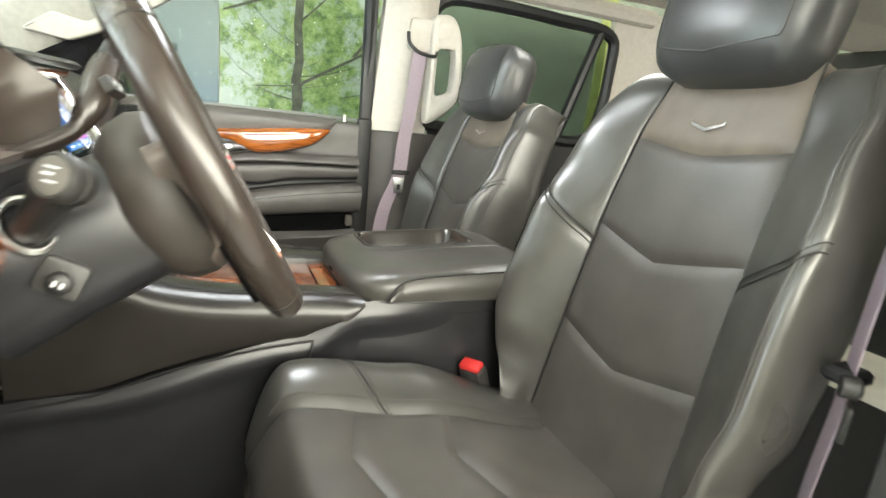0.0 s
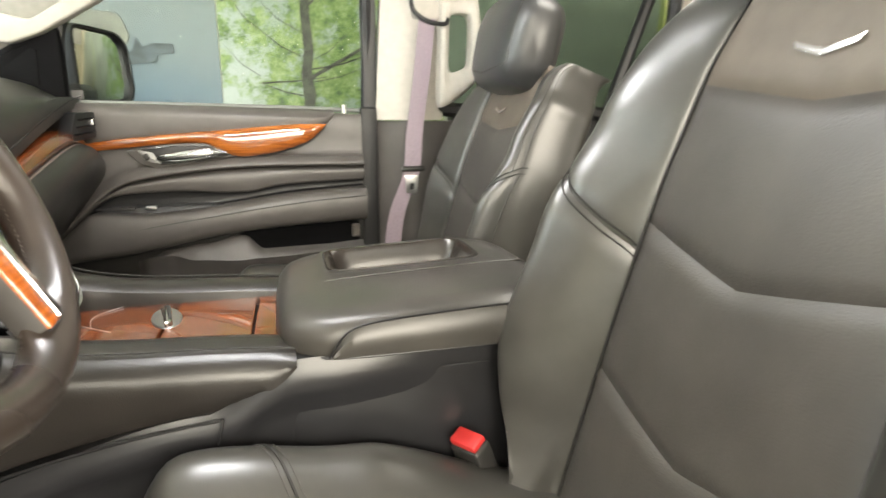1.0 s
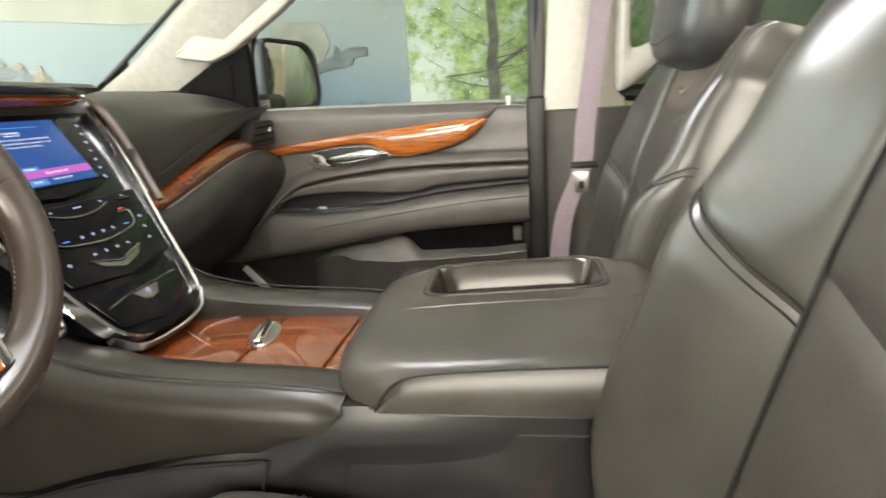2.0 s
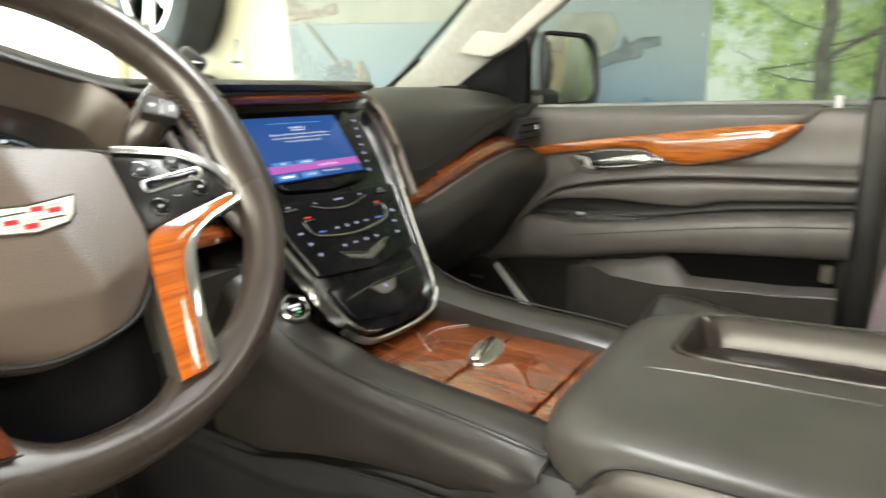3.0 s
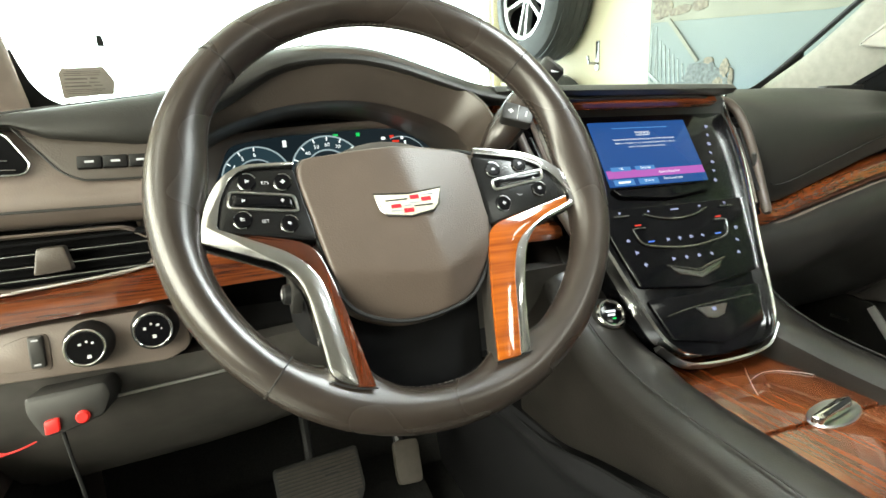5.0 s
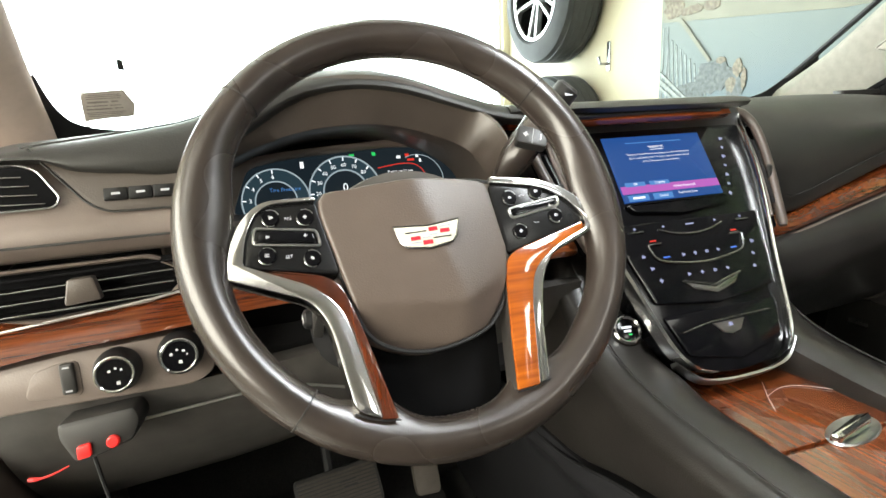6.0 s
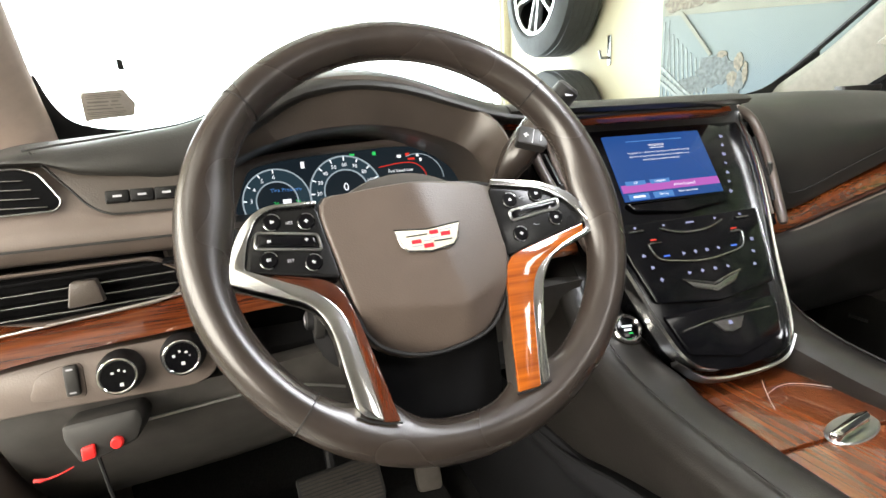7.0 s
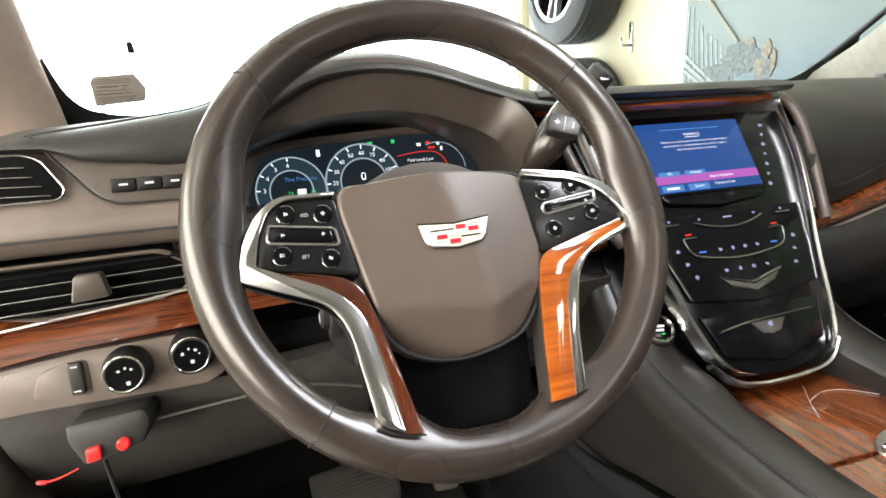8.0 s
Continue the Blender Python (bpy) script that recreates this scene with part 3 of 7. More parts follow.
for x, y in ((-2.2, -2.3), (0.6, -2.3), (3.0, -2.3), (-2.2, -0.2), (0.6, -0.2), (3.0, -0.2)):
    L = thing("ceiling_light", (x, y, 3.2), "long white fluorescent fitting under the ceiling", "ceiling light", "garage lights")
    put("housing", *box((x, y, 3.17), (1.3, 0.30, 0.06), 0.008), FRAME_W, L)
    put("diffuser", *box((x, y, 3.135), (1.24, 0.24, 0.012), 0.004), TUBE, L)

# ---- the car's shell ----
CABIN = thing("car_shell", (0.0, 0.0, 0.45), "car cabin shell with beige pillars, headliner and black carpet", "car")
put("floor_carpet", *box((0.35, 0, 0.50), (2.9, 1.64, 0.06), 0.01), CARPET, CABIN)
put("firewall", *sheet(lambda u, v: (-1.12 + 0.14 * (1 - v) ** 2 - 0.0 * u, -0.88 + 1.70 * u, 0.5 + 0.85 * v), 4, 8, 0.03, (-1, 0, 0)), CARPET, CABIN)
put("headliner", *sheet(lambda u, v: (-0.42 + 2.9 * u, -0.72 + 1.44 * v, 1.80 + 0.05 * math.sin(math.pi * v) + 0.02 * math.sin(math.pi * u)), 12, 10, 0.03, (0, 0, 1)), HEADLINER, CABIN)
put("rear_bulkhead", *box((2.45, 0, 1.15), (0.04, 1.6, 1.3), 0.01), PLASTIC, CABIN)
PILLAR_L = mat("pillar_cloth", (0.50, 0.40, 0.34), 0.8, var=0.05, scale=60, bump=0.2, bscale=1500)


def pillar(name, path, w, d, material, across):
    """A soft-edged pillar along path; w along across, d across that."""
    secs = []
    for i, p in enumerate(path):
        p = Vector(p)
        t = (Vector(path[min(i + 1, len(path) - 1)]) - Vector(path[max(i - 1, 0)])).normalized()
        a = Vector(across)
        a = (a - t * a.dot(t)).normalized()
        b = t.cross(a)
        ww, dd = (w[i] if isinstance(w, (list, tuple)) else w), d
        secs.append([p + a * (math.copysign(abs(math.cos(q)) ** 0.55, math.cos(q)) * ww / 2) + b * (math.copysign(abs(math.sin(q)) ** 0.55, math.sin(q)) * dd / 2) for q in (k * math.pi / 10 for k in range(20))])
    return put(name, *loft(secs), material, CABIN)


A_PATH = curve([(-1.02, 0.805, 1.285), (-0.94, 0.80, 1.344), (-0.805, 0.795, 1.422), (-0.65, 0.785, 1.536), (-0.45, 0.765, 1.672), (-0.22, 0.74, 1.775), (0.2, 0.72, 1.81)], 5)
pillar("a_pillar_trim", A_PATH, [0.150] * 16 + [0.150 - 0.004 * k for k in range(15)], 0.05, PILLAR_CLOTH_DIM, (0.55, 0.15, -0.82))
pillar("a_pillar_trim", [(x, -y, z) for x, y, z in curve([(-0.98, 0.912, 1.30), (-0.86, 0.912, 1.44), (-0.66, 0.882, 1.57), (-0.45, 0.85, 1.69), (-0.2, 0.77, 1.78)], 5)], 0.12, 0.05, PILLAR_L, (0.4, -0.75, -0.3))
# grip darkened below the headliner's tone to match its dimmer light
put("pillar_grip", *plate(rounded([(-0.725, 1.474), (-0.620, 1.455), (-0.555, 1.481), (-0.435, 1.553), (-0.30, 1.645), (-0.318, 1.672), (-0.49, 1.563), (-0.575, 1.508), (-0.655, 1.525)], 0.012), Matrix(((1, 0, 0, 0), (0, 0, -1, 0.765), (0, 1, 0, 0), (0, 0, 0, 1))), 0.03, 0.006, top=0.022, steps=3), mat("grip_vinyl_dim", (0.33, 0.31, 0.275), 0.6, var=0.06, scale=40, bump=0.2, bscale=900), CABIN, "beige assist grip on the pillar")
# window seal and B pillar on the passenger's side
put("roof_rail", *tube(curve([(-0.45, 0.775, 1.70), (-0.15, 0.765, 1.765), (0.2, 0.76, 1.79), (0.6, 0.76, 1.79), (1.3, 0.75, 1.78)], 4), 0.032), HEADLINER, CABIN)
put("window_seal", *tube(curve([(0.192, 0.80, 0.62), (0.198, 0.80, 0.9), (0.20, 0.80, 1.30), (0.203, 0.795, 1.5), (0.20, 0.775, 1.76)], 5), 0.016), BLACK, CABIN)
put("b_pillar_upper", *sheet(lambda u, v: (0.222 + 0.03 * v + (0.195 - 0.02 * v) * u, 0.785 - 0.035 * math.sin(math.pi * min(1, u * 1.05)) - 0.03 * v, 1.285 + 0.52 * v), 10, 8, 0.04, (0, 1, 0)), HEADLINER, CABIN)
put("b_pillar_lower", *sheet(lambda u, v: (0.222 + 0.26 * u, 0.80 - 0.04 * math.sin(math.pi * min(1, u * 1.05)), 0.56 + 0.722 * v), 8, 8, 0.04, (0, 1, 0)), DOOR_VINYL, CABIN)
# rear door: sill, black window frame, quarter bar
put("rear_door_trim", *sheet(lambda u, v: (0.45 + 1.3 * u, 0.80 - 0.03 * math.sin(math.pi * v), 0.56 + 0.75 * v), 6, 6, 0.05, (0, 1, 0)), BLACK, CABIN)
put("rear_window_frame", *tube(curve([(0.375, 0.80, 1.33), (0.385, 0.795, 1.55), (0.44, 0.780, 1.715), (0.62, 0.77, 1.735), (0.9, 0.77, 1.725), (1.12, 0.77, 1.705), (1.155, 0.775, 1.6), (1.10, 0.785, 1.32), (0.8, 0.79, 1.315)], 5, True), 0.022, 8, True), BLACK, CABIN)
put("quarter_bar", *tube([(0.955, 0.785, 1.31), (1.085, 0.77, 1.71)], 0.019), BLACK, CABIN)
put("c_pillar_trim", *sheet(lambda u, v: (1.16 + 0.5 * u - 0.02 * v, 0.79 - 0.02 * u - 0.03 * v, 1.30 + 0.5 * v), 4, 6, 0.03, (0, 1, 0)), HEADLINER, CABIN)
put("c_pillar_trim", *sheet(lambda u, v: (1.16 + 0.5 * u - 0.02 * v, -0.79 + 0.02 * u + 0.03 * v, 1.30 + 0.5 * v), 4, 6, 0.03, (0, -1, 0)), HEADLINER, CABIN)
put("rear_side_trim", *box((1.6, -0.80, 0.95), (1.7, 0.05, 0.8), 0.01), PLASTIC, CABIN)
put("rear_side_trim", *box((2.1, 0.80, 0.95), (0.7, 0.05, 0.8), 0.01), PLASTIC, CABIN)
put("b_pillar_lower", *sheet(lambda u, v: (0.33 + 0.03 * v + 0.26 * u, -0.80 + 0.04 * math.sin(math.pi * min(1, u * 1.05)), 0.56 + 0.722 * v), 8, 8, 0.04, (0, -1, 0)), PLASTIC, CABIN)
put("b_pillar_upper", *sheet(lambda u, v: (0.36 + 0.05 * v + 0.24 * u, -0.785 + 0.035 * math.sin(math.pi * min(1, u * 1.05)) + 0.03 * v, 1.285 + 0.52 * v), 8, 8, 0.04, (0, -1, 0)), HEADLINER, CABIN)
put("door_sill", *box((-0.2, -0.80, 0.54), (1.8, 0.10, 0.10), 0.02), PLASTIC, CABIN)
LAMP_LENS = glow("dome_lens", (1.0, 0.92, 0.8), 1.6)
for x, w_ in ((-0.12, 0.30), (0.95, 0.26)):
    dl = put("dome_lamp", *box((x, 0.0, 1.828), (w_, 0.16, 0.05), 0.012), HEADLINER, CABIN, "beige overhead lamp unit")
    put("lens", *box((x, 0.0, 1.801), (w_ - 0.06, 0.10, 0.008), 0.003), LAMP_LENS, dl, "lit lens")
pane = put("windscreen", *sheet(lambda u, v: (-1.02 + 0.62 * v - 0.06 * math.sin(math.pi * u), -0.80 + 1.60 * u + 0.1 * v * (0.5 - u), 1.335 + 0.45 * v), 10, 6, 0.005, (-0.6, 0, 0.8)), GLASS, CABIN, "clear curved windscreen")
pane.visible_shadow = False
BORDER = curve([(-0.90, -0.862, 1.47), (-0.925, -0.845, 1.415), (-0.955, -0.815, 1.388), (-0.985, -0.74, 1.377), (-1.01, -0.6, 1.372), (-1.03, -0.3, 1.366), (-1.05, 0, 1.364), (-1.03, 0.4, 1.370), (-1.01, 0.6, 1.378), (-0.99, 0.70, 1.388), (-0.975, 0.765, 1.415), (-0.878, 0.785, 1.489)], 6)
put("windscreen_border", *loft([[V(*q), V(q[0] - 0.004, q[1], q[2]), V(q[0] - 0.03, q[1] * 1.05, q[2] - 0.06), V(q[0] - 0.025, q[1] * 1.05, q[2] - 0.06)] for q in BORDER]), BLACK, CABIN, "black printed windscreen border")
put("windscreen_border", *tube(curve([(-0.950, 0.775, 1.430), (-0.878, 0.785, 1.487), (-0.70, 0.782, 1.616), (-0.51, 0.762, 1.748)], 5), 0.007, 8), BLACK, CABIN, "black printed windscreen border")
put("dash_end_panel", *box((-0.72, -0.875, 0.985), (0.5, 0.03, 0.75), 0.012), DASH_BROWN, CABIN)
put("kick_panel", *box((-0.55, -0.86, 0.72), (0.5, 0.04, 0.42), 0.015), PLASTIC, CABIN)
put("kick_panel", *box((-1.24, -0.895, 0.68), (1.50, 0.03, 1.02), 0.012), CARPET, CABIN)
put("kick_panel", *box((-0.93, 0.83, 0.92), (0.40, 0.06, 0.84), 0.015), CARPET, CABIN)
pane = put("rear_door_glass", *box((0.77, 0.803, 1.52), (0.74, 0.004, 0.42), 0.001), GLASS_TINT, CABIN)
pane.visible_shadow = False

handle = thing("grab_handle", (0.44, 0.74, 1.6), "beige moulded grab handle on the pillar", "grab handle")
outer = curve([(0.392, 1.640), (0.425, 1.668), (0.468, 1.662), (0.496, 1.610), (0.508, 1.500), (0.506, 1.430), (0.482, 1.375), (0.405, 1.322), (0.388, 1.345), (0.390, 1.480)], 4, True)
hole = curve([(0.418, 1.545), (0.425, 1.562), (0.455, 1.566), (0.474, 1.555), (0.477, 1.500), (0.474, 1.440), (0.464, 1.425), (0.428, 1.413), (0.416, 1.425), (0.416, 1.480)], 4, True)
put("grip", *loft([[V(ox + (ix - ox) * k, y, oz + (iz - oz) * k) for k, y in ((0, 0.752), (0, 0.722), (0.15, 0.710), (0.45, 0.705), (0.85, 0.710), (1, 0.720), (1, 0.752))] for (ox, oz), (ix, iz) in zip(outer, hole)], ring=True), HEADLINER, handle)
put("mount_cap", *plate(rounded([(0.405, 1.590), (0.455, 1.596), (0.465, 1.640), (0.415, 1.645)], 0.01), Matrix(((1, 0, 0, 0), (0, 0, -1, 0.706), (0, 1, 0, 0), (0, 0, 0, 1))), 0.004, 0.001, top=0.0015), HEADLINER, handle)


def webbing(path, w, across):
    secs = []
    for i, p in enumerate(path):
        p = Vector(p)
        a = Vector(across).normalized() * w / 2
        t = (Vector(path[min(i + 1, len(path) - 1)]) - Vector(path[max(i - 1, 0)])).normalized()
        n = t.cross(a).normalized() * 0.0008
        secs.append([p - a - n, p + a - n, p + a + n, p - a + n])
    return loft(secs)


sb = thing("seat_belt", (0.31, 0.71, 1.54), "mauve-grey seat belt hanging on the beige pillar", "seat belt")
put("webbing", *webbing(curve([(0.352, 0.706, 1.545), (0.335, 0.70, 1.40), (0.315, 0.70, 1.25), (0.305, 0.70, 1.14), (0.26, 0.71, 1.00), (0.24, 0.73, 0.7)], 5), 0.046, (1, 0, 0.05)), BELT, sb)
put("guide_cover", *plate(rounded([(-0.05, -0.05), (0.05, -0.055), (0.055, 0.045), (-0.045, 0.05)], 0.015), frame_of((0.365, 0.735, 1.60), (1, 0, 0.05), (0, -0.05, 1)), 0.015, 0.004, top=0.012), HEADLINER, sb)
put("guide_loop", *tube(curve([(0.31, 0.712, 1.60), (0.315, 0.705, 1.565), (0.35, 0.70, 1.54), (0.40, 0.705, 1.535), (0.41, 0.71, 1.55)], 5), 0.006), BLACK, sb)
put("stop_button", *box((0.31, 0.695, 1.155), (0.065, 0.014, 0.014), 0.004), PLASTIC, sb)
lt = put("latch_tongue", *plate(rounded([(-0.015, -0.03), (0.015, -0.03), (0.02, 0.02), (-0.02, 0.02)], 0.005), frame_of((0.305, 0.693, 1.118), (1, 0, 0), (0, 0, 1)), 0.004, 0.001, top=0.002), SATIN, sb, "steel latch tongue")
put("tongue_slot", *plate(rounded([(-0.006, -0.02), (0.006, -0.02), (0.006, -0.002), (-0.006, -0.002)], 0.003), frame_of((0.305, 0.6905, 1.118), (1, 0, 0), (0, 0, 1)), 0.001, 0.0003, top=0.001), BLACK, lt)

db = thing("seat_belt", (0.40, -0.73, 1.1), "mauve-grey driver's seat belt beside the seat", "seat belt")
put("webbing", *webbing(curve([(0.44, -0.735, 1.62), (0.415, -0.732, 1.36), (0.402, -0.728, 1.20), (0.395, -0.724, 1.05), (0.392, -0.715, 0.90), (0.39, -0.715, 0.60)], 5), 0.050, (0.75, 0.65, 0.05)), BELT, db)
put("stop_button", *box((0.400, -0.722, 1.100), (0.040, 0.040, 0.020), 0.006), BLACK, db)
put("latch_tongue", *plate(rounded([(-0.024, -0.03), (0.024, -0.03), (0.030, 0.018), (-0.030, 0.018)], 0.006), frame_of((0.388, -0.735, 1.060), (0.75, 0.65, 0), (0, 0, 1)), 0.006, 0.0015, top=0.003), PLASTIC, db, "dark latch tongue")
put("latch_bolt", *disc(frame_of((0.372, -0.745, 1.098), (0.75, 0.65, 0), (0, 0, 1)), [(0.013, -0.01), (0.013, 0.006), (0.009, 0.010)], 20), PLASTIC, db)

# ---- seats ----
REC = math.radians(18.5)


def seat(yc, dz, dx, label, head_drop=0.0):
    S = thing("front_seat", (0.15 + dx, yc, 0.56 + dz), label, "car seat", "front seats")
    o = Vector((0.27 + dx, yc, 0.835 + dz))
    up = Vector((math.sin(REC), 0, math.cos(REC)))
    fw = Vector((-math.cos(REC), 0, math.sin(REC)))
    rt = Vector((0, 1, 0))
    H = 0.66

    def P(y, v, f):
        return o + rt * y + up * (v * H) + fw * f

    iw = lambda v: lerp([(0, 0.165), (0.55, 0.155), (0.8, 0.150), (1.0, 0.130)], v)[0]
    ow = lambda v: lerp([(0, 0.194), (0.06, 0.214), (0.14, 0.240), (0.3, 0.262), (0.62, 0.266), (0.85, 0.250), (1.0, 0.214)], v)[0]
    cr = lambda v: lerp([(0, 0.060), (0.25, 0.098), (0.5, 0.082), (0.72, 0.050), (1.0, 0.018)], v)[0]
    base = lambda v: -0.012 * math.cos(v * 3.0) + 0.018 * math.sin(v * math.pi)
    fall = lambda d: -0.007 * math.exp(-d / 0.007)

    def seam(v0, y, w):
        k = abs(y) / w
        return v0 + (0.055 if v0 < 0.7 else 0.032) * k ** 1.1

    rows = [-0.02, 0.225, 0.505, 0.775, 1.0]
    for i in range(4):
        def f(a, b, i=i):
            va, vb = rows[i], rows[i + 1]
            s = 2 * a - 1
            vm = va + (vb - va) * b
            w = iw(max(0, min(1, vm)))
            y = s * w
            lo, hi = (seam(va, y, w) if i else va), (seam(vb, y, w) if i < 3 else vb)
            v = lo + (hi - lo) * b
            d = min((1 - abs(s)) * w, b * (hi - lo) * H if i else 1, (1 - b) * (hi - lo) * H if i < 3 else 1)
            return P(y, v, base(v) + fall(d) + 0.004 * math.cos(s * 1.5))
        put("back_panel", *sheet(f, 24, 16, 0.03, -fw), (LEATHER_PERF, LEATHER_PERF, LEATHER_PERF, LEATHER_BROWN)[i], S, "brown leather yoke panel" if i == 3 else "")

    def bolster(sd):
        for i, (va, vb) in enumerate(((-0.10, 0.60), (0.60, 1.0))):
            def f(a, b, va=va, vb=vb, i=i):
                q = min(a, 0.6) / 0.6
                cut = 0.135 - 0.165 * q ** 0.7 if sd * yc > 0 else 0.105 - 0.165 * q ** 1.6
                lo = va - (cut if i == 1 else 0)
                hi = vb - (cut if i == 0 else 0)
                v = lo + (hi - lo) * b
                vv = max(0, min(1, v))
                w, W, c = iw(vv), ow(vv), cr(vv) * (lerp([(0, 0.42), (0.3, 0.46), (0.5, 0.62), (0.7, 0.80), (1.0, 0.80)], vv)[0] if sd * yc > 0 else 1.0)
                prof = [(w, base(v) - 0.007), (w + 0.006, base(v) + 0.001 + c * 0.06), (w + (W - w) * 0.35, base(v) + c * 0.85), (w + (W - w) * 0.62, base(v) + c), (W - 0.012, base(v) + c * 0.72), (W + 0.002, base(v) + c * 0.2 - 0.012), (W + 0.002, -0.04), (W - 0.012, -0.075), (w, -0.09)]
                if sd * yc > 0:
                    prof[1:6] = [(w + 0.005, base(v) + 0.006), (w + (W - w) * 0.36, base(v) + c * 0.45), (w + (W - w) * 0.72, base(v) + c * 0.92), (w + (W - w) * 0.86, base(v) + c), (W, base(v) + c * 0.66)]
                if sd * yc < 0:
                    prof[2:6] = [(w + (W - w) * 0.35, base(v) + c * 0.55), (w + (W - w) * 0.70, base(v) + c * 0.95), (W - 0.010, base(v) + c * 0.92), (W + 0.003, base(v) + c * 0.40 - 0.008)]
                x = a * (len(prof) - 1)
                j = min(int(x), len(prof) - 2)
                t = x - j
                p0, p1, p2, p3 = (prof[max(0, min(len(prof) - 1, j + q))] for q in (-1, 0, 1, 2))
                y, dpt = (0.5 * (2 * q1 + (q2 - q0) * t + (2 * q0 - 5 * q1 + 4 * q2 - q3) * t * t + (3 * q1 - q0 - 3 * q2 + q3) * t ** 3) for q0, q1, q2, q3 in zip(p0, p1, p2, p3))
                e = (b if i else 1 - b) * (hi - lo) * H
                top = 1 - math.exp(-max(0, (1 - v)) * H / 0.02) if v > 0.5 else 1
                return P(sd * y, v, dpt - 0.006 * math.exp(-e / 0.008) - (1 - top) * 0.03)
            put("back_bolster", *sheet(f, 40, 26), LEATHER_BOLSTER, S)
            ridges = (0.475, 0.515) if sd * yc > 0 else (0.55, 0.60) if i else (0.60,)
            for a in ridges:
                put("topstitch", *tube([f(a, b) + fw * 0.0008 for b in np.linspace(0.02, 0.98, 24)], 0.0011, 5), PIPING, S)
            for e in ((0.022,) if i else (0.985,)):
                put("cross_seam", *tube([f(a, e) + fw * 0.0004 for a in np.linspace(0.01, 0.62, 24)], 0.0011, 5), SEAM, S)
    bolster(-1)
    bolster(1)
    for s in (-1, 1):
        put("piping", *tube([P(s * iw(v), v, base(v) - 0.0035) for v in np.linspace(0, 1, 30)], 0.0018, 6), SEAM, S)
    put("back_shell", *sheet(lambda a, b: P((2 * a - 1) * (ow(b) - 0.015), b * 0.985, -0.072 - 0.035 * math.sin(math.pi * a) ** 0.5), 14, 14, 0.02, fw), PLASTIC, S)
    put("top_edge", *sheet(lambda a, b: P((2 * a - 1) * (iw(1) + 0.02 * (1 - abs(2 * a - 1))) , 0.995 + 0.012 * math.sin(math.pi * b), base(1) - 0.006 - 0.105 * b), 12, 8, 0.01, -up), LEATHER, S)
    # V-shaped metal badge
    m = frame_of(P(0.004, 0.842, base(0.842) + 0.0055), rt, up)
    put("badge", *plate([(-0.034, 0.0085), (-0.028, 0.006), (0.0, -0.002), (0.028, 0.006), (0.034, 0.0085), (0.030, 0.002), (0.0, -0.0075), (-0.030, 0.002)][::-1], m, 0.003, 0.0006, top=0.001), CHROME, S, "chrome V-shaped badge")
    # headrest
    hr = o + up * (H + 0.062 - head_drop) + fw * 0.040
    hw, hh, hd = 0.138, 0.098, 0.062

    secs = []
    for k in range(17):
        t = -1 + 2 * k / 16
        e = (1 - abs(t) ** 3.2) ** (1 / 3.2)
        yy, n = t * hw, 28
        sec = []
        for j in range(n):
            a = 2 * math.pi * j / n
            ca, sa = math.cos(a), math.sin(a)
            r = (abs(ca) ** 3.4 + abs(sa) ** 3.4) ** (-1 / 3.4)
            bulge = 0.010 * (1 - t * t) if ca > 0 else 0
            wd = 1.0 - 0.05 * sa * (1 if sa < 0 else 0)
            sec.append(hr + rt * yy * (1 + 0.05 * sa) + fw * ((hd * ca * r) * (0.45 + 0.55 * e) + bulge + 0.010 * sa) + up * (hh * sa * r * (0.55 + 0.45 * e)) * wd)
        secs.append(sec)
    head = put("headrest", *loft(secs), LEATHER, S, angle=60)

    def skin(t, a):
        e = (1 - abs(t) ** 3.2) ** (1 / 3.2)
        ca, sa = math.cos(a), math.sin(a)
        r = (abs(ca) ** 3.4 + abs(sa) ** 3.4) ** (-1 / 3.4)
        wd = 1.0 - 0.05 * sa * (1 if sa < 0 else 0)
        return hr + rt * t * hw * (1 + 0.05 * sa) + fw * ((hd * ca * r) * (0.45 + 0.55 * e) + 0.010 * (1 - t * t) + 0.010 * sa + 0.0006) + up * (hh * sa * r * (0.55 + 0.45 * e)) * wd
    path = [skin(0.84, a) for a in np.linspace(0.75, -0.55, 9)] + [skin(t, -0.62 - 0.12 * (1 - abs(t) / 0.84)) for t in np.linspace(0.82, -0.82, 25)] + [skin(-0.84, a) for a in np.linspace(-0.55, 0.75, 9)]
    put("topstitch", *tube(path, 0.0012, 5), PIPING, head)
    for s in (-1, 1):
        put("headrest_post", *tube([hr + rt * s * 0.07 - up * 0.13 - fw * 0.06, hr + rt * s * 0.07 - up * 0.04 - fw * 0.03], 0.007, 12), CHROME, S, "chrome post")
        put("post_collar", *disc(frame_of(P(s * 0.07, 1.005, -0.03), rt, fw * -1), [(0.013, -0.01), (0.013, 0.008), (0.010, 0.011)], 16), BLACK, S)
    # cushion
    co = Vector((-0.22 + dx, yc, 0.885 + dz * 0.2))
    L = 0.50
    ztop = lambda u: lerp([(0, 0.008), (0.12, 0.018), (0.5, -0.012), (1.0, -0.062)], u)[0]

    def C(y, u, h):
        return co + Vector((u * L, y, ztop(u) + h))
    ciw = lambda u: 0.135 - 0.03 * u
    for i, (ua, ub) in enumerate(((0.0, 0.30), (0.30, 0.62), (0.62, 1.02))):
        def f(a, b, ua=ua, ub=ub, i=i):
            s = 2 * a - 1
            y = s * ciw(max(0.0, min(1.0, ua + (ub - ua) * b)))
            vee = lambda q: 0.10 * (abs(s) - 0.5)
